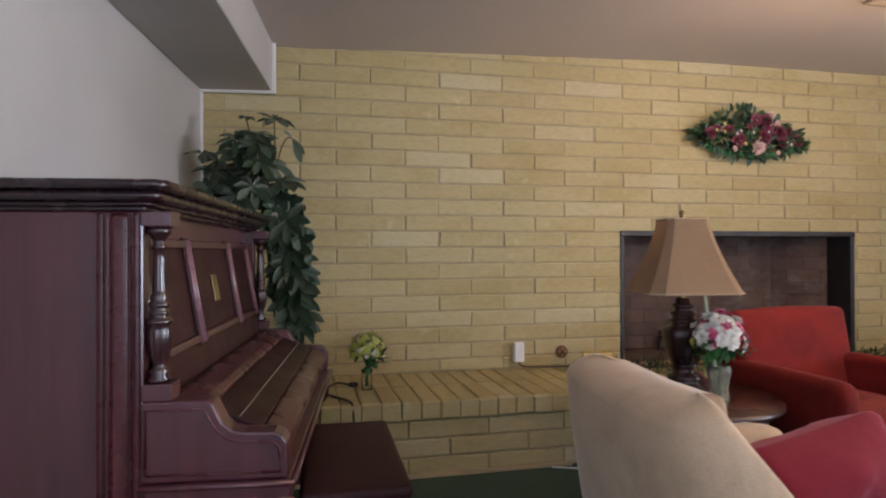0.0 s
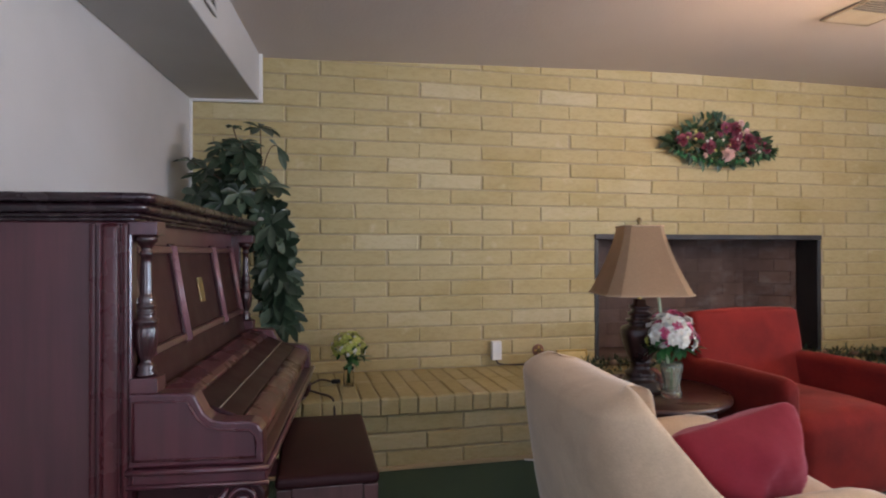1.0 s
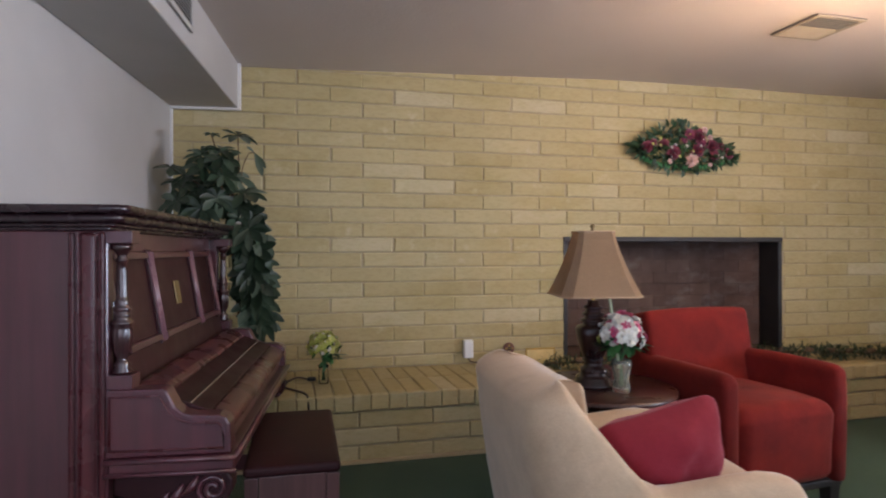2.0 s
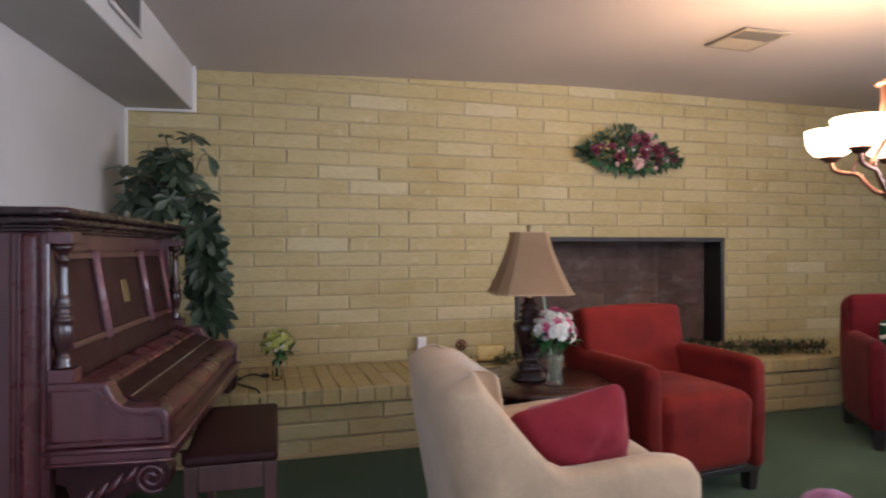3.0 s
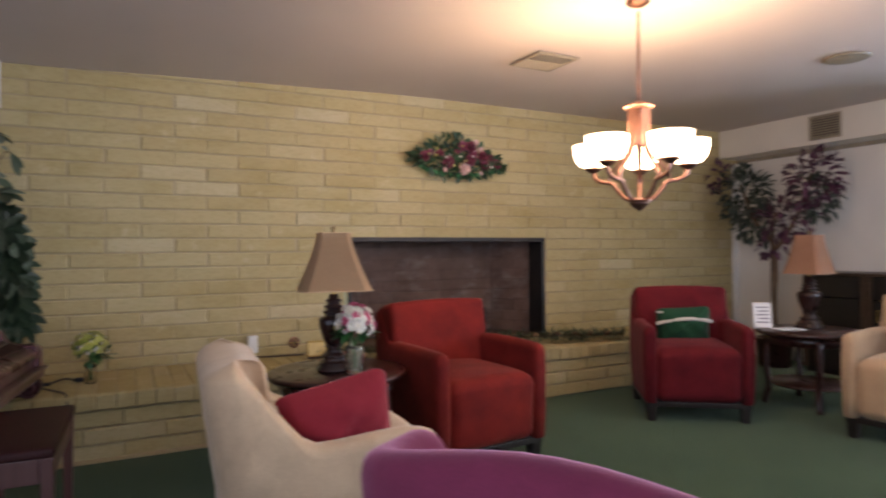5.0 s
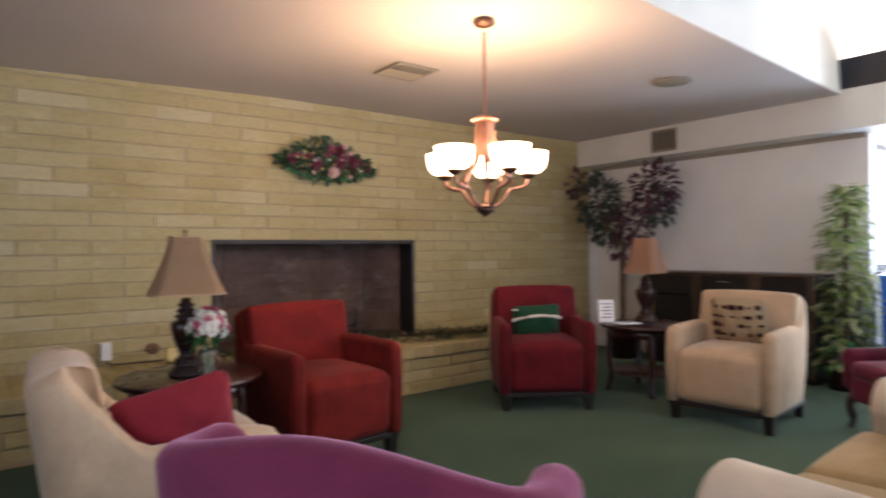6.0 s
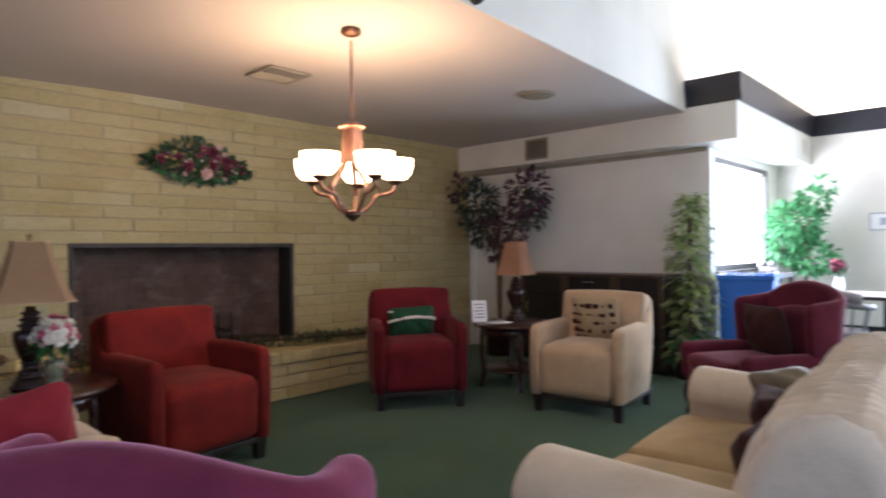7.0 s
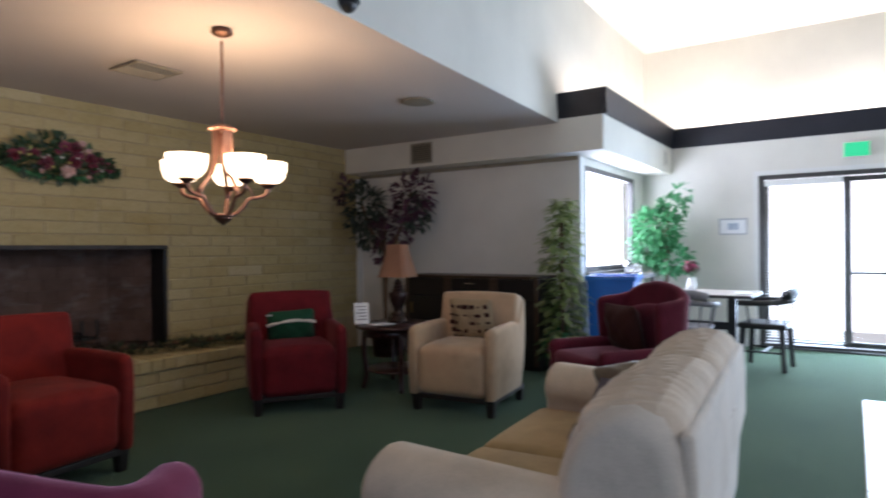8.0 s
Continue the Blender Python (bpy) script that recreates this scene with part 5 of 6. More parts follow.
round_table(pose(1.72, 2.36, 0), "round dark mahogany end table with a lower shelf", 0.35, 0.555)
round_table(pose(5.24, 2.12, 0), "dark wooden two-tier end table between the armchairs", 0.36, 0.555)


def table_lamp(m, label, shade_mat, shade_label, w=0.178, top=0.080):
    """A turned urn lamp with a bell shade of cut corners."""
    t = thing("table_lamp", label, "table lamp", m)
    def square(a, z):
        return 0.93 / max(abs(math.cos(a)), abs(math.sin(a))) ** 0.45
    part("base", lathe([(r * 1.42, z) for r, z in [(0.0, 0.0), (0.066, 0.0), (0.066, 0.016), (0.058, 0.022), (0.058, 0.04), (0.05, 0.047), (0.04, 0.06), (0.044, 0.068), (0.044, 0.078), (0.03, 0.09), (0.027, 0.115), (0.036, 0.122)]], 24, square), M_LAMPWOOD, t, "stepped square foot", True)
    part("urn", lathe([(r * 1.5, z) for r, z in [(0.026, 0.118), (0.036, 0.15), (0.046, 0.19), (0.053, 0.23), (0.054, 0.258), (0.048, 0.270), (0.032, 0.276), (0.030, 0.288), (0.038, 0.291), (0.038, 0.30), (0.028, 0.304), (0.026, 0.315), (0.034, 0.319), (0.034, 0.327), (0.024, 0.332), (0.022, 0.346), (0.029, 0.35), (0.029, 0.357), (0.018, 0.363), (0.016, 0.385)]], 24, square), M_LAMPWOOD, t, "square-shouldered dark wooden urn", True)
    part("stem", lathe([(0.008, 0.37), (0.008, 0.70)], 10), M_GOLD, t)
    part("finial", lathe([(0.004, 0.695), (0.012, 0.70), (0.006, 0.706), (0.013, 0.717), (0.009, 0.727), (0, 0.732)], 14), M_PLATE_DULL, t, "small dull brass finial", True)
    z0, z1 = 0.41, 0.692
    bm = bmesh.new()
    cut = 0.24
    rings = []
    for i in range(9):
        f = i / 8
        half = top + (w - top) * (1 - f) ** 1.35
        c = half * (1 - cut)
        ring = [(half, -c), (half, c), (c, half), (-c, half), (-half, c), (-half, -c), (-c, -half), (c, -half)]
        rings.append([bm.verts.new((x, y, z0 + (z1 - z0) * f)) for x, y in ring])
    for a, b in zip(rings, rings[1:]):
        for i in range(8):
            bm.faces.new((a[i], a[(i + 1) % 8], b[(i + 1) % 8], b[i]))
    bmesh.ops.solidify(bm, geom=bm.faces[:], thickness=0.003)
    sh = part("shade", bm, shade_mat, t, shade_label)
    for half, z in ((w, z0), (top, z1)):
        c = half * (1 - cut)
        loop = [(half, -c, z), (half, c, z), (c, half, z), (-c, half, z), (-half, c, z), (-half, -c, z), (-c, -half, z), (c, -half, z), (half, -c, z)]
        part("trim", tube(loop, 0.005, 6), shade_mat, sh)
    part("spider", tube([(-top, 0, z1 - 0.01), (0, 0, z1 + 0.004), (top, 0, z1 - 0.01)], 0.003, 6), M_GOLD, t)
    return t


table_lamp(pose(1.70, 2.35, 0.556, 0, 0, -12), "unlit table lamp with a dark wooden urn base", M_SHADE, "tan silk bell shade with cut corners")
table_lamp(pose(5.33, 2.17, 0.556, 0, 0, 10), "unlit table lamp with a brown urn base", M_SHADE2, "peach silk bell shade", 0.145, 0.08)

# chandelier
CH = thing("chandelier", "five-arm copper-bronze chandelier with lit alabaster bowls", "chandelier", pose(3.078, 1.63, 2.428))
part("canopy", lathe([(0, 0), (0.052, 0), (0.058, -0.012), (0.058, -0.022), (0.045, -0.032), (0.02, -0.042), (0, -0.044)], 28), M_DARK_BRONZE, CH, "", True)
part("rod", tube([(0, 0, -0.06), (0, 0, -0.54)], 0.0035, 8), M_BRONZE, CH)
links = bmesh.new()
for i in range(17):
    ring = [(0.009 * math.cos(a), 0, -0.08 - i * 0.027 + 0.017 * math.sin(a)) for a in [2 * math.pi * k / 10 for k in range(11)]]
    merge(links, moved(tube(ring, 0.0022, 5), pose(0, 0, 0, 0, 0, 90 * (i % 2))))
part("chain", links, M_BRONZE, CH, "fine bronze chain")
part("top_disc", lathe([(0.0, -0.522), (0.03, -0.522), (0.055, -0.534), (0.078, -0.545), (0.078, -0.553), (0.055, -0.562), (0.0, -0.564)], 28), M_BRONZE, CH, "", True)
part("bottom_plate", lathe([(0.0, -1.012), (0.05, -1.014), (0.064, -1.022), (0.06, -1.03), (0.0, -1.032)], 24), M_BRONZE, CH, "", True)
part("finial", lathe([(0.05, -1.031), (0.045, -1.044), (0.03, -1.058), (0.012, -1.07), (0, -1.08)], 16), M_DARK_BRONZE, CH, "", True)


def ribbon(points, side, widths, thick):
    """A flat strap along points, as wide as widths across the direction side."""
    bm = bmesh.new()
    rows = []
    for i, p in enumerate(points):
        d = (points[min(i + 1, len(points) - 1)] - points[max(i - 1, 0)]).normalized()
        n = side.cross(d).normalized() * thick / 2
        w = side * widths[i] / 2
        rows.append([bm.verts.new(p + w + n), bm.verts.new(p - w + n), bm.verts.new(p - w - n), bm.verts.new(p + w - n)])
    for a, b in zip(rows, rows[1:]):
        for j in range(4):
            bm.faces.new((a[j], a[(j + 1) % 4], b[(j + 1) % 4], b[j]))
    bm.faces.new(rows[0][::-1])
    bm.faces.new(rows[-1])
    return bm


RING = 0.246
for k in range(5):
    a = radians(72 * k + 44)
    u = Vector((math.cos(a), math.sin(a), 0))
    v = Vector((-u.y, u.x, 0))
    pts = curve_points([u * r + Vector((0, 0, z)) for r, z in ((0.04, -1.022), (0.075, -1.008), (0.112, -0.968), (0.140, -0.930), (0.188, -0.920), (0.232, -0.900), (RING, -0.855))], 5)
    arm = part("arm", tube(pts, 0.0105, 8), M_BRONZE, CH, "", True)
    strap = curve_points([u * r + Vector((0, 0, z)) for r, z in ((0.046, -0.562), (0.047, -0.65), (0.053, -0.735), (0.078, -0.80), (0.118, -0.845), (0.150, -0.885), (0.160, -0.922))], 4)
    part("strap", ribbon(strap, v, [0.050 - 0.026 * min(1.0, i / 14) for i in range(len(strap))], 0.006), M_BRONZE, arm, "flat bronze strap")
    part("cup", moved(lathe([(0.0, -0.868), (0.02, -0.866), (0.035, -0.852), (0.045, -0.848), (0.045, -0.84), (0.0, -0.838)], 16), Matrix.Translation(u * RING)), M_DARK_BRONZE, arm, "", True)
    bowl = lathe([(0.03, -0.838), (0.065, -0.83), (0.088, -0.805), (0.099, -0.77), (0.103, -0.72), (0.099, -0.72), (0.095, -0.77), (0.088, -0.80), (0.06, -0.823), (0.0, -0.83)], 28)
    part("bowl", moved(bowl, Matrix.Translation(u * RING)), M_BOWL, arm, "glowing alabaster glass bowl", True)
    pos = CH.matrix_world.translation + u * RING + Vector((0, 0, -0.69))
    lamp("bulb_light", "POINT", Matrix.Translation(pos), 10.2, (1.0, 0.72, 0.40), 0.05)

speaker = thing("ceiling_speaker", "round beige speaker grille flush in the ceiling", "speaker", pose(5.05, 1.73, 2.428))
part("rim", lathe([(0.10, -0.002), (0.135, -0.002), (0.14, -0.008), (0.13, -0.014), (0.10, -0.012)], 36), M_GREY_METAL, speaker, "", True)
part("grille", lathe([(0, -0.016), (0.06, -0.014), (0.11, -0.008), (0.11, -0.003), (0, -0.003)], 36), M_GREY_METAL, speaker, "", True)
dome = thing("security_camera", "small black dome camera at the low ceiling's edge", "camera dome", pose(3.32, 0.93, 2.51))
part("mount", lathe([(0, 0.01), (0.07, 0.01), (0.07, -0.015), (0.0, -0.015)], 24), M_BLACK, dome, "", True)
part("dome", lathe([(0.058, -0.015), (0.055, -0.035), (0.04, -0.055), (0.02, -0.066), (0, -0.068)], 24), M_BLACK, dome, "", True)

# ---- plants and flowers ----


def leaflet(bm, p, way, nrm, ln, wd, droop):
    """One obovate leaflet, widest past its middle, that bends down towards its tip."""
    s = way.cross(nrm)
    s = s.normalized() if s.length > 1e-3 else Vector((1, 0, 0))
    up = s.cross(way).normalized()
    left, mid, right = [], [], []
    for f, w in ((0.0, 0.10), (0.28, 0.55), (0.55, 0.96), (0.78, 0.86), (0.93, 0.42), (1.0, 0.04)):
        c = p + way * ln * f + Vector((0, 0, -droop * ln * f * f * 0.5))
        mid.append(bm.verts.new(c - up * 0.06 * wd))
        left.append(bm.verts.new(c + s * wd * 0.5 * w + up * 0.10 * wd * w))
        right.append(bm.verts.new(c - s * wd * 0.5 * w + up * 0.10 * wd * w))
    for i in range(5):
        bm.faces.new((left[i], left[i + 1], mid[i + 1], mid[i]))
        bm.faces.new((mid[i], mid[i + 1], right[i + 1], right[i]))


def palmate(bm, rng, p, d, size, n=7):
    """A hand-shaped leaf: leaflets spread from one point round the direction d, tips hanging."""
    d = d.normalized()
    u = d.cross(Vector((0, 0, 1))).normalized()
    v = u.cross(d).normalized()
    spin = rng.uniform(-0.4, 0.4)
    for i in range(n):
        a = -math.pi / 2 + (i - (n - 1) / 2) * (2 * math.pi * 0.94 / n) + spin + rng.uniform(-0.1, 0.1)
        way = (u * math.cos(a) + v * math.sin(a) + d * rng.uniform(0.0, 0.3)).normalized()
        ln = size * (1.0 - 0.30 * abs(i - (n - 1) / 2) / n) * rng.uniform(0.88, 1.1)
        leaflet(bm, p, way, d, ln, ln * rng.uniform(0.38, 0.50), rng.uniform(0.15, 0.8))


def money_tree(m):
    rng = random.Random(21)
    t = thing("potted_plant", "artificial plant with dark hand-shaped leaves trailing beside the piano", "plant", m)
    part("pot", lathe([(0.0, 0), (0.075, 0), (0.10, 0.16), (0.108, 0.165), (0.108, 0.19), (0.095, 0.19), (0.09, 0.175), (0, 0.175)], 24), M_BROWN_CUSH, t, "brown pot", True)
    stems = bmesh.new()
    crown = bmesh.new()
    # hanging column of leaves, leaning out towards its foot
    for i in range(27):
        f = i / 26
        z = 0.345 + 0.70 * f
        x = 0.108 - 0.062 * f - 0.030 * f ** 6 + 0.040 * math.sin(i * 2.4)
        d = Vector((0.1 + rng.uniform(-0.7, 0.6), -1, rng.uniform(0.1, 0.8)))
        palmate(crown, rng, Vector((x, -0.11 + rng.uniform(-0.06, 0.05), z)), d, rng.uniform(0.105, 0.150), 8)
    palmate(crown, rng, Vector((0.035, -0.15, 1.115)), Vector((0.1, -0.55, 0.9)), 0.15, 8)
    # bushy head
    for i in range(26):
        u, v = rng.uniform(-1, 1), rng.uniform(-1, 1)
        if u * u + v * v > 1:
            continue
        p = Vector((-0.18 + 0.17 * u, -0.10 + rng.uniform(-0.12, 0.08), 1.17 + 0.15 * v + 0.07 * u))
        palmate(crown, rng, p, Vector((u * 0.8, -1, 0.7 + 0.5 * v)), rng.uniform(0.10, 0.145), 7)
    for p, s in (((-0.36, -0.14, 1.25), 0.095), ((-0.31, -0.12, 1.17), 0.11), ((-0.10, -0.13, 1.36), 0.13), ((-0.20, -0.1, 1.35), 0.10), ((-0.005, -0.12, 1.445), 0.115), ((-0.15, -0.1, 1.45), 0.055)):
        palmate(crown, rng, Vector(p), Vector((0.1, -0.45, 0.9)), s, 7)
        merge(stems, tube(curve_points([(0, 0, 0.8), (p[0] * 0.4, -0.03, 1.1), p], 4), 0.004, 5))
    tip = Vector((0.085, -0.12, 1.35))
    merge(stems, tube(curve_points([(0, 0, 0.9), (0.01, -0.06, 1.22), (0.05, -0.1, 1.34), tip], 4), 0.003, 5))
    for way, ln in ((Vector((0.35, -0.2, -0.9)), 0.13), (Vector((0.6, -0.1, -0.7)), 0.10), (Vector((-0.5, -0.2, 0.5)), 0.06)):
        leaflet(crown, tip, way.normalized(), Vector((0.3, -1, 0.3)).normalized(), ln, ln * 0.34, 0.3)
    for k in range(3):
        merge(stems, tube(curve_points([(0.01 * k, 0.01 * k, 0.17), (0.04 - 0.03 * k, 0, 0.5), (0.02 - 0.04 * k, 0, 0.9), (-0.06 * k, -0.02, 1.25)], 5), 0.009, 6))
    part("stem", stems, M_STEM, t)
    leaf_part("crown", crown, M_LEAF_DARK, t, "drooping dark green silk leaves")
    return t


money_tree(pose(0.10, 3.66, HEARTH_Z))


def leafy_crown(rng, lobes, count, size, flat=0.35, up=0.2):
    """Leaves scattered near the skin of several lobes (centre, radii), with gaps."""
    bm = bmesh.new()
    total = sum(r[0] * r[1] * r[2] for _, r in lobes)
    for c, r in lobes:
        for _ in range(int(count * r[0] * r[1] * r[2] / total)):
            d = rand_dir(rng)
            k = rng.uniform(0.35, 1.0) ** 0.6
            p = Vector((c[0] + d.x * r[0] * k, c[1] + d.y * r[1] * k, c[2] + d.z * r[2] * k))
            way = d + rand_dir(rng) * 0.7 + Vector((0, 0, up - flat * rng.random()))
            add_leaf(bm, p, way, Vector((0, 0, 1)) + rand_dir(rng) * 0.5, size * rng.uniform(0.7, 1.25), size * 0.5, 0.2, 0.5)
    return bm


def wicker_pot(t, r, h):
    part("pot", lathe([(0, 0), (r * 0.8, 0), (r, h * 0.9), (r * 1.06, h * 0.92), (r * 1.06, h), (r * 0.93, h), (r * 0.9, h * 0.92), (0, h * 0.92)], 24), M_DARKWOOD, t, "round dark pot", True)


def purple_tree():
    rng = random.Random(8)
    t = thing("artificial_tree", "tall silk tree with green and plum-purple leaves in the corner", "tree", pose(6.42, 3.20, 0))
    wicker_pot(t, 0.17, 0.28)
    trunk = merge(tube(curve_points([(0, 0, 0.24), (0.03, 0.02, 0.7), (-0.02, -0.02, 1.15), (0.0, 0.22, 1.45), (0, 0.36, 1.8)], 5), [0.026] * 8 + [0.02] * 8 + [0.014] * 5, 8),
                  tube(curve_points([(-0.02, -0.02, 1.12), (0.0, -0.2, 1.4), (0.02, -0.36, 1.85)], 5), [0.02] * 6 + [0.012] * 5, 8),
                  tube(curve_points([(0.03, 0.02, 0.26), (-0.03, 0.0, 0.7), (0.02, 0.03, 1.2), (0.02, 0.0, 1.5)], 5), 0.015, 8))
    part("trunk", trunk, M_STEM, t, "", True)
    green = [((0.02, 0.34, 1.70), (0.24, 0.26, 0.33)), ((0.0, 0.18, 1.38), (0.20, 0.22, 0.16)), ((0, -0.42, 1.62), (0.2, 0.18, 0.2))]
    purple = [((0.0, -0.40, 1.80), (0.22, 0.22, 0.26)), ((0, -0.14, 1.42), (0.2, 0.26, 0.2)), ((0.0, 0.62, 1.92), (0.14, 0.14, 0.12)), ((-0.02, -0.0, 1.18), (0.12, 0.12, 0.12))]
    leaf_part("crown", leafy_crown(rng, green, 600, 0.092), leaf_material("deep_green_silk_leaf", [(0, (0.026, 0.042, 0.030)), (0.6, (0.055, 0.080, 0.060)), (1, (0.11, 0.13, 0.11))]), t, "dark green silk leaves")
    leaf_part("purple_foliage", leafy_crown(rng, purple, 480, 0.092), leaf_material("plum_silk_leaf", [(0, (0.065, 0.022, 0.042)), (0.6, (0.115, 0.036, 0.072)), (1, (0.18, 0.07, 0.12))]), t, "plum-purple silk leaves")


purple_tree()


def column_plant():
    rng = random.Random(31)
    t = thing("floor_plant", "tall column of variegated pale green leaves by the wall's end", "plant", pose(6.53, 1.10, 0))
    wicker_pot(t, 0.16, 0.22)
    part("moss_pole", tube([(0, 0, 0.2), (0, 0, 1.45)], 0.020, 10), M_STEM, t)
    bm = bmesh.new()
    for i in range(720):
        z = 0.18 + 1.50 * rng.random()
        a = rng.uniform(0, 2 * math.pi)
        taper = 1.0 if z < 1.2 else 1.0 - 0.55 * (z - 1.2) / 0.45
        r = rng.uniform(0.02, 0.175) * taper
        d = Vector((math.cos(a), math.sin(a), rng.uniform(-0.35, 0.35)))
        add_leaf(bm, Vector((r * math.cos(a), r * math.sin(a), z)), d, Vector((0, 0, 1)), rng.uniform(0.10, 0.165) * (0.75 + 0.25 * taper), rng.uniform(0.05, 0.085), 0.12, 0.6)
    leaf_part("crown", bm, M_LEAF_VARI, t, "pale variegated leaves")
    low = bmesh.new()
    for i in range(60):
        a = rng.uniform(0, 2 * math.pi)
        d = Vector((math.cos(a), math.sin(a), rng.uniform(-0.1, 0.8)))
        add_leaf(low, Vector((0.05 * math.cos(a), 0.05 * math.sin(a), rng.uniform(0.2, 0.4))), d, Vector((0, 0, 1)), rng.uniform(0.14, 0.26), 0.05, 0.2, 0.9)
    leaf_part("lower_leaf", low, M_LEAF_BRIGHT, t, "darker green lower leaves")


column_plant()


def ficus():
    rng = random.Random(14)
    t = thing("ficus_tree", "fresh green silk ficus standing in the window corner", "tree", pose(8.62, 0.62, 0))
    wicker_pot(t, 0.17, 0.3)
    part("trunk", merge(tube(curve_points([(0, 0, 0.26), (0.03, 0.02, 0.7), (-0.02, 0, 1.2), (0.02, 0, 1.7)], 5), 0.018, 8), tube(curve_points([(0.02, 0, 0.26), (-0.03, 0.02, 0.7), (0.03, 0, 1.2), (-0.05, 0.1, 1.55)], 5), 0.014, 8)), M_STEM, t, "", True)
    lobes = [((0, 0.12, 1.45), (0.27, 0.29, 0.25)), ((0.0, 0.22, 1.2), (0.24, 0.22, 0.2)), ((0, -0.06, 1.68), (0.16, 0.17, 0.14)), ((0, -0.05, 1.05), (0.22, 0.24, 0.16)), ((0, -0.17, 1.86), (0.08, 0.10, 0.10))]
    leaf_part("crown", leafy_crown(rng, lobes, 1500, 0.09), M_LEAF_BRIGHT, t, "glossy fresh green leaves")


ficus()


def wall_swag():
    rng = random.Random(4)
    t = thing("floral_swag", "arched swag of wine and pink silk flowers on the brick wall", "wreath", pose(3.275, BRICK_Y - 0.016, 1.90))
    bm = bmesh.new()
    for i in range(430):
        u = rng.uniform(-1, 1)
        top = 0.19 * (1 - abs(u) ** 1.6) + 0.02
        bot = -0.11 * (1 - abs(u) ** 2.0) - 0.02
        z = rng.uniform(bot, top) - 0.02 * u
        p = Vector((0.42 * u, -rng.uniform(0.01, 0.07), z))
        d = Vector((u * 0.9, -0.5, z * 3)) + rand_dir(rng) * 0.8
        if d.y > 0:
            d.y *= -0.3
        ln = rng.uniform(0.045, 0.085)
        add_leaf(bm, p, d, Vector((0, -1, 0.3)), ln, ln * rng.uniform(0.3, 0.6), 0.2, 0.4)
    leaf_part("foliage", bm, M_LEAF_SWAG, t, "mixed green silk leaves")
    fern = bmesh.new()
    for i in range(110):
        u = rng.uniform(-0.95, 0.9)
        p = Vector((0.42 * u, -rng.uniform(0.02, 0.07), -0.085 * (1 - abs(u) ** 2.0) - 0.01))
        add_leaf(fern, p, Vector((0.5 * u + rng.uniform(-0.5, 0.5), -0.4, -0.8)), Vector((0, -1, 0.3)), rng.uniform(0.03, 0.055), 0.014, 0.2, 0.4)
    fringe = leaf_part("fern_fringe", fern, M_LEAF_BRIGHT, t, "bright green fern fringe")
    tagged(fringe, "bright green fern fringe", kind="stuff")
    spots = [(-0.36, 0.03, 0.055, 0), (-0.21, 0.06, 0.045, 0), (-0.12, -0.01, 0.06, 0), (0.03, 0.15, 0.05, 1), (0.11, 0.14, 0.065, 0), (0.10, 0.02, 0.06, 0), (0.24, 0.06, 0.06, 0), (0.26, -0.02, 0.05, 0), (0.40, 0.0, 0.05, 0), (0.32, 0.06, 0.04, 0),
             (0.05, -0.07, 0.065, 2), (0.17, 0.19, 0.03, 2), (0.22, 0.13, 0.028, 2), (-0.02, 0.10, 0.03, 1), (-0.15, -0.08, 0.022, 2), (0.22, -0.10, 0.022, 2), (-0.30, 0.07, 0.03, 1), (0.14, 0.09, 0.045, 1)]
    for x, z, r, kind in spots:
        f = blossom(rng, r, 18)
        moved(f, Matrix.Translation((x * 0.93, -0.075, z * 0.9)) @ facing((x * 0.5, -1, z * 0.8)))
        leaf_part("flower", f, (M_PETAL_WINE, M_PETAL_MUTED, M_PETAL_BLUSH)[kind], t)

    for i in range(16):
        u = rng.uniform(-0.9, 0.95)
        z = rng.uniform(-0.10, 0.15) * (1 - abs(u) ** 1.6)
        bud = blossom(rng, 0.014, 8)
        moved(bud, Matrix.Translation((0.42 * u, -0.085, z)) @ facing((0, -1, 0.2)))
        leaf_part("bud", bud, M_PETAL_WHITE if i % 3 else M_LEAF_LIME, t)


wall_swag()


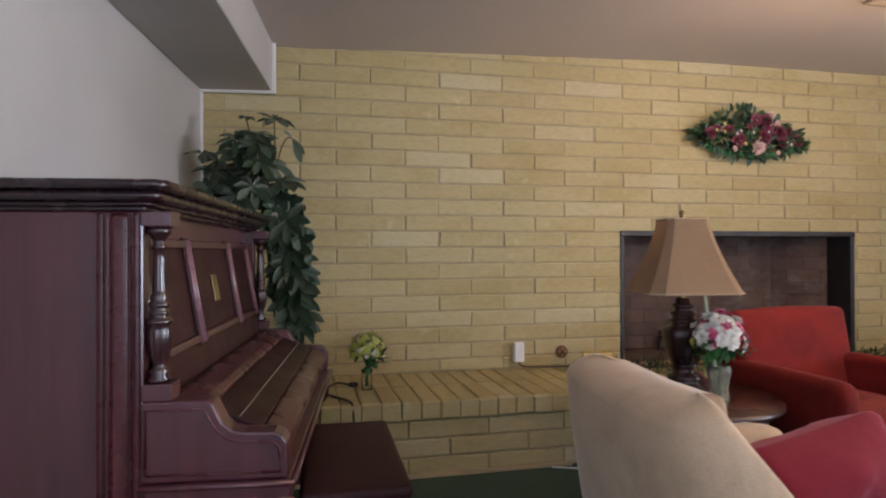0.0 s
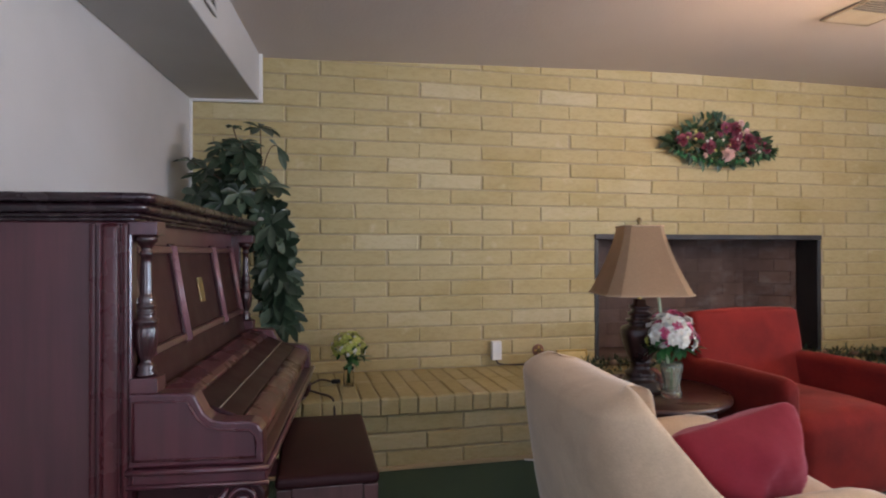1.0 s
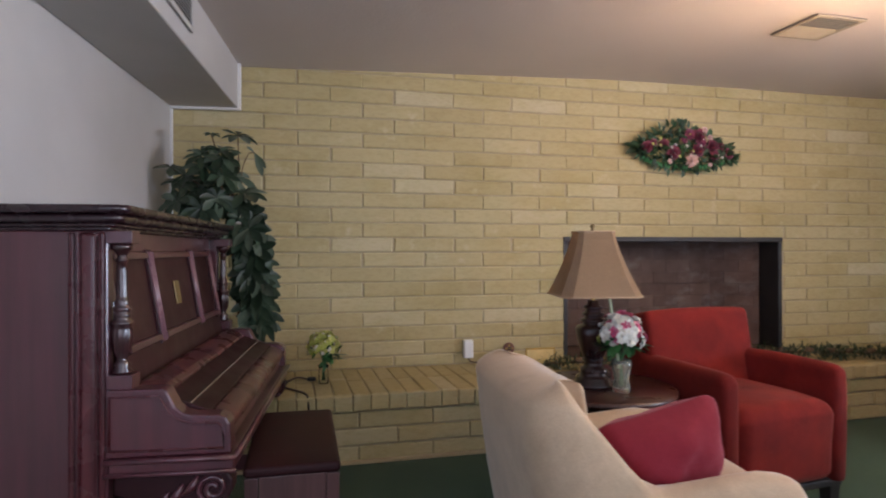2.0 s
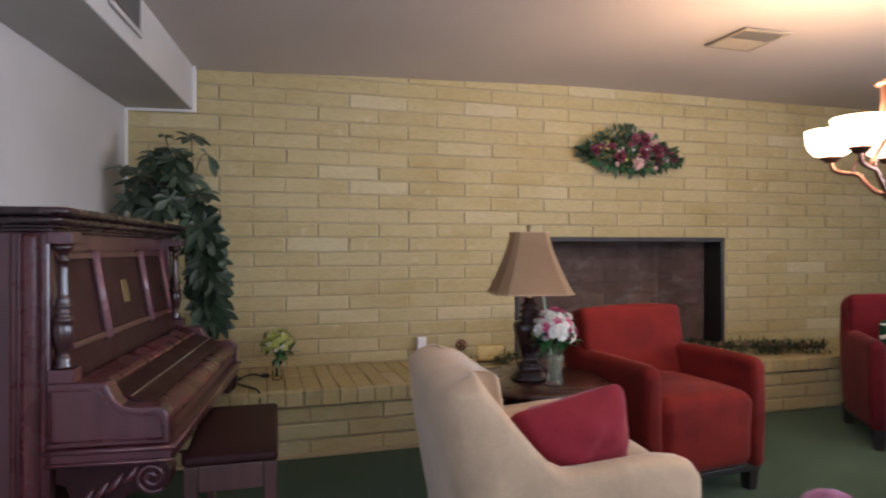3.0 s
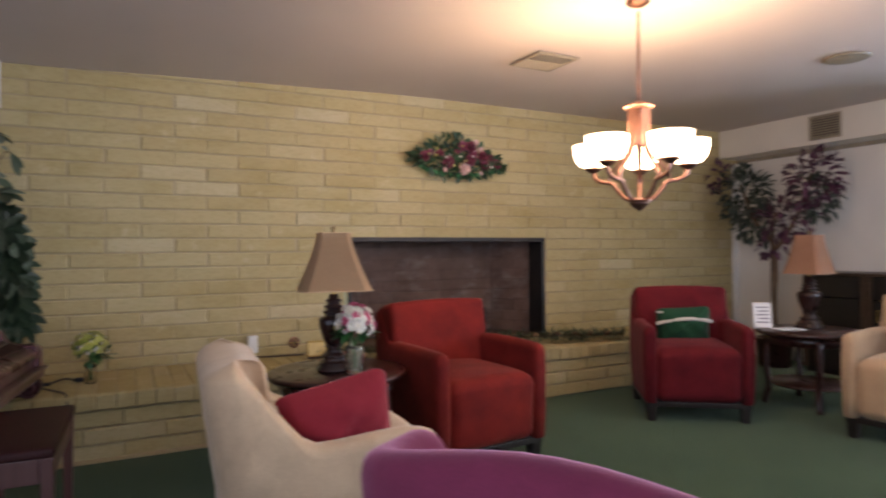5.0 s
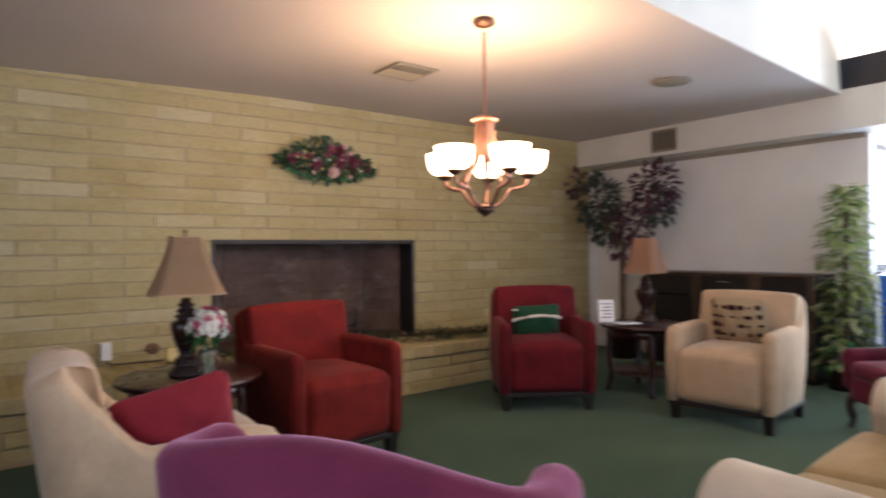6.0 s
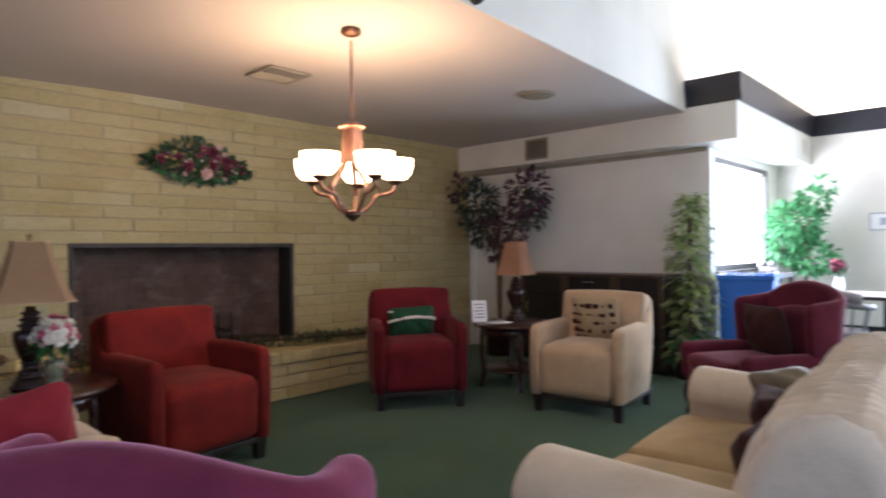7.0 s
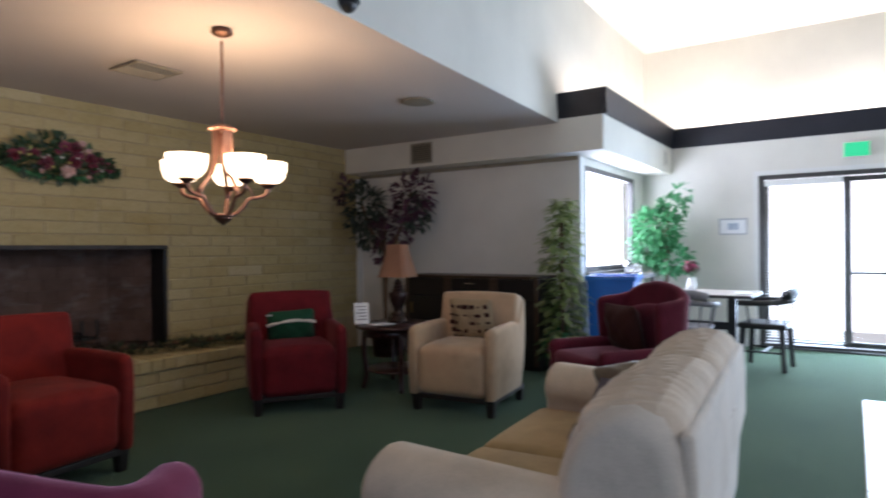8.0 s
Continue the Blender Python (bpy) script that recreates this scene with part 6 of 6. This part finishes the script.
def garland():
    rng = random.Random(17)
    t = thing("garland", "evergreen garland with small cones lying along the hearth", "garland", pose(0, 0, HEARTH_Z))
    bm = bmesh.new()
    ctrl = curve_points([(2.02, 3.60, 0.04), (2.5, 3.52, 0.05), (3.1, 3.56, 0.05), (3.6, 3.56, 0.055), (3.95, 3.42, 0.06), (4.25, 3.38, 0.05), (4.56, 3.30, 0.05)], 14)
    for i in range(1900):
        f = rng.random() * (len(ctrl) - 1.001)
        k = int(f)
        p = ctrl[k].lerp(ctrl[k + 1], f - k) + Vector((rng.uniform(-0.02, 0.02), rng.uniform(-0.05, 0.05), rng.uniform(-0.025, 0.03)))
        d = rand_dir(rng) + Vector((0.2, -0.3, 0.2))
        add_leaf(bm, p, d, Vector((0, 0, 1)), rng.uniform(0.03, 0.085), rng.uniform(0.008, 0.016), 0.1, 0.3)
    for v in bm.verts:
        v.co.z = max(v.co.z, 0.004)
        v.co.y = min(v.co.y, BRICK_Y - 0.02)
    leaf_part("foliage", bm, M_LEAF_GARLAND, t)
    part("wire_core", tube(ctrl, 0.008, 6), M_STEM, t)
    for i in range(11):
        c = ctrl[6 + i * 7 % (len(ctrl) - 8)]
        part("pine_cone", moved(lathe([(0, -0.03), (0.016, -0.02), (0.02, -0.005), (0.016, 0.012), (0.008, 0.026), (0, 0.032)], 8), Matrix.Translation(c + Vector((0, -0.03, 0.02))) @ pose(0, 0, 0, 60 * rng.random(), 70, 0)), M_STEM, t)


garland()


def posy(name, label, m, vase_mat, vase_prof, head_z, head_r, heads, stem_label=""):
    rng = random.Random(len(label))
    t = thing(name, label, "flowers", m)
    part("vase", lathe(vase_prof, 24), vase_mat, t, stem_label, True)
    greens = bmesh.new()
    stems = bmesh.new()
    for i in range(14):
        d = rand_dir(rng)
        d.z = abs(d.z) * 0.6
        p = Vector((0, 0, head_z)) + Vector((d.x, d.y, d.z)) * head_r * 0.55
        merge(stems, tube([(rng.uniform(-0.01, 0.01), rng.uniform(-0.01, 0.01), 0.02), (0, 0, head_z * 0.55), p], 0.002, 4))
        for _ in range(3):
            add_leaf(greens, p + rand_dir(rng) * 0.02 - Vector((0, 0, head_r * 0.5)), rand_dir(rng) + Vector((d.x, d.y, -0.2)), Vector((0, 0, 1)), head_r * 0.6, head_r * 0.24)
    part("stems", stems, M_LEAF_WREATH, t)
    leaf_part("leaves", greens, M_LEAF_WREATH, t)
    n = sum(k for _, k, _ in heads)
    i = 0
    for mat, k, r in heads:
        for _ in range(k):
            ang = i * 2.399963
            zz = 1 - 1.35 * ((i * 7) % n + 0.5) / n
            rr = math.sqrt(max(0.0, 1 - zz * zz))
            d = Vector((rr * math.cos(ang), rr * math.sin(ang), zz))
            b = blossom(rng, r * rng.uniform(0.85, 1.15), 16)
            moved(b, Matrix.Translation(Vector((0, 0, head_z)) + d * head_r * rng.uniform(0.55, 0.82)) @ facing(d + Vector((0, 0, 0.15))))
            leaf_part("flower", b, mat, t)
            i += 1
    return t


M_STALK = two_tone("pale_stalk", (0.42, 0.50, 0.34), (0.34, 0.42, 0.27), 20, 0.5, 0.1, 80)
bouquet = posy("vase_of_flowers", "tinted glass vase of white and pink flowers on the round table", pose(1.765, 2.22, 0.556), M_VASE,
     [(0.0, 0.0), (0.040, 0.0), (0.038, 0.02), (0.031, 0.05), (0.039, 0.09), (0.045, 0.115), (0.042, 0.138), (0.037, 0.138), (0.036, 0.112), (0.03, 0.09), (0.022, 0.05), (0.028, 0.02), (0, 0.012)],
     0.245, 0.118, [(M_PETAL_WHITE, 26, 0.030), (M_PETAL_PINK, 9, 0.030), (M_PETAL_WHITE, 12, 0.028), (M_PETAL_PINK, 8, 0.030), (M_PETAL_BLUSH, 7, 0.024), (M_LEAF_LIME, 3, 0.022)], "pale green-tinted glass vase")
part("stalk", tube([(-0.01, 0.0, 0.10), (-0.03, 0.02, 0.30), (-0.045, 0.03, 0.45)], 0.006, 6), M_STALK, bouquet, "pale green bare stalk", True)
posy("vase_of_flowers", "small clear vase of lime-yellow blossoms on the brick hearth", pose(0.575, 3.53, HEARTH_Z), M_GLASS,
     [(0.0, 0.0), (0.03, 0.0), (0.03, 0.06), (0.026, 0.09), (0.032, 0.11), (0.029, 0.11), (0.023, 0.09), (0.026, 0.06), (0.026, 0.01), (0, 0.008)],
     0.215, 0.120, [(M_LEAF_LIME, 130, 0.017), (M_PETAL_WHITE, 30, 0.012)], "small clear glass vase")
posy("vase_of_flowers", "white vase of red flowers on the far table", pose(7.9, 0.20, 0.741), M_WHITE,
     [(0.0, 0.0), (0.04, 0.0), (0.05, 0.06), (0.035, 0.13), (0.04, 0.14), (0.036, 0.14), (0.03, 0.13), (0.0, 0.05)],
     0.24, 0.09, [(M_PETAL_WINE, 10, 0.035), (M_PETAL_PINK, 6, 0.03)], "white ceramic vase")

# ---- small things by the hearth ----
adapter = thing("power_adapter", "white plug-in power adapter low on the brick wall", "adapter", pose(1.58, BRICK_Y - 0.012, 0.49))
part("housing", box(-0.033, 0.033, -0.045, 0.0, -0.065, 0.06, 0.008), M_WHITE, adapter)
part("cord", tube(curve_points([(0.0, -0.03, -0.06), (0.01, -0.035, -0.085), (0.06, -0.05, -0.095), (0.18, -0.06, -0.098), (0.36, -0.07, -0.10)], 6), 0.005, 6), M_CORD, adapter, "brown cord")
valve = thing("gas_valve", "round worn brass gas-key plate on the brick wall", "valve", pose(1.885, BRICK_Y - 0.014, 0.475, 90, 0, 0))
part("plate", lathe([(0, 0), (0.042, 0), (0.042, 0.004), (0.034, 0.008), (0.03, 0.006), (0.02, 0.008), (0, 0.008)], 24), M_BRONZE, valve, "", True)
part("cross_bar", merge(box(-0.030, 0.030, -0.005, 0.005, 0.008, 0.013, 0.002), box(-0.005, 0.005, -0.030, -0.0055, 0.008, 0.013, 0.002), box(-0.005, 0.005, 0.0055, 0.030, 0.008, 0.013, 0.002)), M_GOLD, valve, "pale brass cross")
part("socket", lathe([(0, 0.008), (0.012, 0.0135), (0.012, 0.02), (0.007, 0.02), (0.007, 0.012), (0, 0.012)], 12), M_BLACK, valve)
plaque = thing("gold_plaque", "small gold-framed plaque standing on the hearth", "plaque", pose(2.03, 3.70, HEARTH_Z + 0.001, -12, 0, -4))
part("frame", merge(*[moved(b, pose(-0.105, -0.01, 0.01)) for b in frame_bars(0.21, 0.115, 0.012, 0.014)]), M_GOLD, plaque)
part("plate", box(-0.094, 0.094, -0.006, 0.0, 0.021, 0.113), two_tone("pale_gold_plate", (0.70, 0.55, 0.25), (0.60, 0.46, 0.20), 14, 0.3, 0.05, 60, 0.6), plaque, "pale gold engraved plate")
part("foot", box(-0.10, 0.10, -0.03, 0.03, 0.0, 0.010, 0.002), M_DARKWOOD, plaque)
cable = thing("extension_lead", "black extension lead with a plug lying on the hearth", "extension lead", pose(0, 0, 0))
part("cord", tube(curve_points([(0.50, 3.62, 0.392), (0.43, 3.66, 0.40), (0.37, 3.60, 0.392), (0.32, 3.50, 0.395), (0.40, 3.36, 0.392), (0.46, 3.25, 0.392), (0.475, 3.205, 0.36), (0.48, 3.20, 0.20), (0.485, 3.19, 0.006)], 6), 0.006, 6), M_CORD, cable)
part("plug", pillow(0.05, 0.03, 0.024, 0.008, 2, (0, 0, 0), lambda x, y, z: (x + 0.51, y + 0.38 + 3.24, z + 0.396)), M_BLACK, cable)
part("inline_switch", pillow(0.06, 0.026, 0.02, 0.008, 2, (0, 0, 0), lambda x, y, z: (x + 0.34, y + 3.56, z + 0.395)), M_BLACK, cable)
wcord = thing("charger_lead", "white charger lead running across the carpet from the hearth", "lead", pose(0, 0, 0))
part("cord", tube(curve_points([(1.50, 3.19, 0.006), (1.62, 3.14, 0.006), (1.75, 3.12, 0.006), (1.9, 2.95, 0.006), (1.95, 2.8, 0.006)], 6), 0.005, 6), M_WHITE_CORD, wcord)
orn = thing("ornament", "small dusty-pink ribbon ornament leaning by the lamp's foot", "ornament", pose(1.795, 2.335, 0.556, 0, 0, -30))
M_RIBBON = fabric("dusty_pink_ribbon", (0.30, 0.13, 0.10), (0.22, 0.09, 0.07), 200, 0.2)
for s in (-1, 1):
    part("loop", moved(tube(curve_points([(0, 0, 0.045), (s * 0.03, -0.01, 0.085), (s * 0.055, 0, 0.06), (s * 0.03, 0.01, 0.03), (0, 0, 0.04)], 5), 0.011, 6), pose(0, 0, 0)), M_RIBBON, orn, "", True)
    part("tail", tube(curve_points([(0, 0, 0.042), (s * 0.018, 0, 0.02), (s * 0.03, -0.005, 0.009)], 4), 0.009, 6), M_RIBBON, orn, "", True)

# ---- cabinets and the table beside the right wall ----
M_CAB = two_tone("black_brown_lacquer", (0.011, 0.009, 0.009), (0.018, 0.014, 0.013), 5, 0.35, 0.08, 60)
M_CAB_EDGE = wood("walnut_edge", (0.050, 0.028, 0.018), (0.10, 0.058, 0.036), 0.4, (1, 14, 1), 0.1)


def cabinet(y0, y1, handle):
    w = y1 - y0
    c = thing("cabinet", "low black-brown cabinet with walnut edges against the wall", "cabinet", pose(6.42, y0, 0), group="low cabinets along the wall")
    part("body", merge(box(0.02, 0.435, 0.002, 0.022, 0.05, 0.90, 0.002, 1), box(0.02, 0.435, w - 0.022, w - 0.002, 0.05, 0.90, 0.002, 1), box(0.415, 0.435, 0.022, w - 0.022, 0.05, 0.90), box(0.02, 0.415, 0.022, w - 0.022, 0.05, 0.07)), M_CAB, c)
    part("top", box(0.0, 0.44, 0.001, w - 0.001, 0.902, 0.93, 0.004), M_CAB_EDGE, c, "walnut-edged top")
    part("plinth", box(0.05, 0.42, 0.01, w - 0.01, 0.0, 0.049), M_CAB, c)
    for a in (0.0, w - 0.05):
        part("stile", box(0.0, 0.018, a + 0.002, a + 0.048, 0.05, 0.90, 0.003), M_CAB_EDGE, c)
    door = part("door", box(0.004, 0.020, 0.052, w - 0.052, 0.06, 0.70, 0.003), M_CAB, c)
    part("handle", tube([(0.004, w - 0.10, 0.52), (-0.02, w - 0.10, 0.52), (-0.02, w - 0.10, 0.62), (0.004, w - 0.10, 0.62)], 0.005, 6), M_GOLD, door)
    dr = part("drawer_front", box(0.004, 0.020, 0.052, w - 0.052, 0.71, 0.895, 0.003), M_CAB, c)
    if handle:
        part("handle", tube([(0.004, w / 2 - 0.06, 0.845), (-0.022, w / 2 - 0.05, 0.845), (-0.022, w / 2 + 0.05, 0.845), (0.004, w / 2 + 0.06, 0.845)], 0.008, 6), two_tone("bright_chrome", (0.8, 0.8, 0.8), (0.75, 0.75, 0.75), 8, 0.15, 0, 60, 1.0), dr, "bright chrome bar handle")


for y0, y1, h in ((2.36, 2.92, False), (1.80, 2.358, True), (1.30, 1.798, False)):
    cabinet(y0, y1, h)

holder = thing("leaflet_holder", "white printed notice standing on the end table", "notice", at(5.02, 2.33, -0.6, -0.8, 0.5565))
part("sheet", moved(box(-0.065, 0.065, -0.002, 0.002, 0.0, 0.185), pose(0, 0, 0.004, 12, 0, 0)), M_PAPER, holder)
part("easel", moved(box(-0.05, 0.05, -0.0015, 0.0015, 0.0, 0.17), pose(0, -0.075, 0.002, -14, 0, 0)), M_WHITE, holder)
for i in range(5):
    part("print_line", moved(box(-0.045, 0.045 - 0.02 * (i % 2), 0.0022, 0.0028, 0.035 + 0.028 * i, 0.043 + 0.028 * i), pose(0, 0, 0.004, 12, 0, 0)), M_INK, holder)
papers = thing("paper_stack", "loose white papers lying on the end table", "papers", at(5.10, 2.18, -0.4, -0.9, 0.5565))
for i in range(3):
    part("sheet", box(-0.10, 0.10, -0.07, 0.07, 0.0005 + 0.002 * i, 0.002 + 0.002 * i), M_PAPER, papers, m=pose(0.006 * i, 0, 0, 0, 0, 7 * i))

# ---- window side ----
binn = thing("recycling_bin", "tall blue plastic recycling bin beside the plant", "bin", pose(6.98, 0.74, 0, 0, 0, 8))
bm = box(-0.21, 0.21, -0.23, 0.23, 0.0, 0.90, 0.02)
for v in bm.verts:
    f = 0.86 + 0.14 * v.co.z / 0.9
    v.co.x, v.co.y = v.co.x * f, v.co.y * f
part("body", bm, M_BLUE, binn)
part("rim", merge(*[moved(b, pose(-0.225, -0.245, 0.885)) for b in (box(0, 0.45, 0, 0.03, 0, 0.05, 0.008), box(0, 0.45, 0.46, 0.49, 0, 0.05, 0.008), box(0, 0.03, 0.03, 0.46, 0, 0.05, 0.008), box(0.42, 0.45, 0.03, 0.46, 0, 0.05, 0.008))]), M_BLUE, binn)
part("label", box(0.05, 0.17, -0.232, -0.2305, 0.70, 0.86), M_WHITE, binn, "white label")

console = thing("console_table", "narrow grey console table under the window", "table", pose(8.0, 0.86, 0))
part("tabletop", box(-0.55, 0.45, -0.16, 0.16, 0.86, 0.90, 0.006), M_GREYWOOD, console)
for x in (-0.5, 0.40):
    for y in (-0.12, 0.12):
        part("leg", box(x - 0.02, x + 0.02, y - 0.02, y + 0.02, 0, 0.859, 0.003), M_GREYWOOD, console)
for x, s in ((7.78, 1.0), (8.10, 0.8)):
    g = thing("glass_jar", "clear glass jar on the console table", "jar", pose(x, 0.83, 0.901), group="jars on the console")
    part("body", lathe([(0, 0), (0.05 * s, 0), (0.06 * s, 0.03), (0.06 * s, 0.1 * s), (0.03 * s, 0.14 * s), (0.035 * s, 0.16 * s), (0.03 * s, 0.16 * s), (0.025 * s, 0.14 * s), (0.054 * s, 0.1 * s), (0.054 * s, 0.03), (0, 0.01)], 20), M_GLASS, g, "", True)

dt = thing("dining_table", "pale-topped rectangular table by the glass door", "table", pose(7.76, 0.16, 0))
part("tabletop", box(-0.40, 0.40, -0.60, 0.60, 0.712, 0.74, 0.004), M_TABLETOP, dt)
part("edge_band", merge(box(-0.404, -0.4005, -0.604, 0.604, 0.708, 0.738), box(-0.4, 0.4, -0.604, -0.6005, 0.708, 0.738)), M_BLACK, dt)
part("pedestal", merge(box(-0.05, 0.05, -0.42, -0.34, 0.05, 0.711, 0.006), box(-0.05, 0.05, 0.34, 0.42, 0.05, 0.711, 0.006), box(-0.03, 0.03, -0.34, 0.34, 0.36, 0.44, 0.004)), M_BLACK, dt)
for y in (-0.38, 0.38):
    part("foot", box(-0.32, 0.32, y - 0.04, y + 0.04, 0.0, 0.05, 0.01), M_BLACK, dt)
nap = thing("paper_stack", "white papers at the edge of the far table", "papers", pose(7.62, -0.34, 0.7405, 0, 0, 12))
part("sheet", box(-0.10, 0.10, -0.07, 0.07, 0.0, 0.012, 0.002), M_PAPER, nap)


def captain_chair(label, mat, m):
    c = thing("dining_chair", label, "chair", m, group="chairs at the far table")
    part("seat", pillow(0.46, 0.44, 0.055, 0.024, 4, (0, 0, 0.005), lambda x, y, z: (x, y, z + 0.430)), mat, c, smooth=True)
    for x in (-0.18, 0.18):
        for y in (-0.17, 0.17):
            part("leg", tube([(x, y, 0.42), (x * 1.15, y * 1.15, 0.0)], [0.030, 0.023], 8), mat, c)
    for x in (-0.19, 0.19):
        part("stretcher", tube([(x * 1.08, -0.185, 0.18), (x * 1.08, 0.185, 0.18)], 0.011, 6), mat, c)
    part("cross_stretcher", tube([(-0.2, 0.0, 0.18), (0.2, 0.0, 0.18)], 0.011, 6), mat, c)
    rail = [(0.27, 0.20, 0.655), (0.275, 0.0, 0.66), (0.245, -0.15, 0.67), (0.14, -0.235, 0.685), (0, -0.255, 0.69), (-0.14, -0.235, 0.685), (-0.245, -0.15, 0.67), (-0.275, 0.0, 0.66), (-0.27, 0.20, 0.655)]
    part("arm_rail", tube(curve_points(rail, 5), 0.027, 8), mat, c, "", True)
    crest = [(0.2, -0.205, 0.735), (0.1, -0.245, 0.76), (0, -0.255, 0.765), (-0.1, -0.245, 0.76), (-0.2, -0.205, 0.735)]
    part("crest_rail", tube(curve_points(crest, 5), 0.046, 8), mat, c, "", True)
    for x, y in ((0.25, 0.12), (0.24, -0.06), (0.15, -0.20), (0.0, -0.22), (-0.15, -0.20), (-0.24, -0.06), (-0.25, 0.12)):
        part("spindle", tube([(x * 0.86, y * 0.9, 0.45), (x, y * 1.08, 0.67)], 0.010, 6), mat, c)
    return c


captain_chair("grey wooden captain's chair pushed in at the far table", M_GREYWOOD, at(7.20, 0.10, 1.0, 0.1))
captain_chair("black wooden captain's chair drawn back from the far table", M_BLACK, at(7.82, -0.52, 0.10, 0.99))

exit_sign = thing("exit_sign", "lit green emergency sign above the glass door", "sign", pose(9.16, -1.28, 2.27))
part("housing", box(-0.035, 0.015, -0.125, 0.125, -0.085, 0.085, 0.006), M_WHITE, exit_sign)
part("face", box(-0.040, -0.036, -0.116, 0.116, -0.076, 0.076), M_EXIT, exit_sign, "glowing green face")
M_FRAME_PALE = wood("pale_grey_frame", (0.40, 0.41, 0.43), (0.50, 0.51, 0.53), 0.45, (14, 1, 1), 0.1)
frm = thing("picture_frame", "small pale framed print on the wall by the door", "picture", pose(9.176, -0.02, 1.45, 0, 0, 90))
part("frame", merge(*[moved(b, pose(-0.16, 0.0, -0.10)) for b in frame_bars(0.32, 0.20, 0.018, 0.016)]), M_FRAME_PALE, frm)
part("print", box(-0.145, 0.145, 0.004, 0.008, -0.085, 0.085), M_PAPER, frm)
part("image_bar", box(-0.06, 0.06, 0.0085, 0.010, -0.04, 0.04), two_tone("blue_grey_print", (0.32, 0.38, 0.48), (0.45, 0.50, 0.56), 30, 0.7, 0.0), frm)

# pale tiled strip of the entrance floor
tiles = solo("floor_tiled", box(2.9, 6.72, -3.1, -1.30, 0.0005, 0.004), M_MORTAR, "pale tiled strip of the entrance floor", "floor", pose(0.0, 0.0, 0), kind="structure")
M_TILE = two_tone("white_floor_tile", (0.74, 0.73, 0.72), (0.66, 0.65, 0.64), 3, 0.35, 0.05, 60)
tile_mesh = mesh_of(box(-0.15, 0.15, -0.147, 0.147, 0.0, 0.006, 0.002, 1), M_TILE)
for i in range(12):
    for j in range(6):
        o = new("tile", tile_mesh)
        o.parent = tiles
        o.matrix_basis = pose(6.565 - i * 0.306, -1.452 - j * 0.30, 0.0045)


# ---- pieces of the brick wall and hearth ----
wall_bricks()
hearth_bricks()
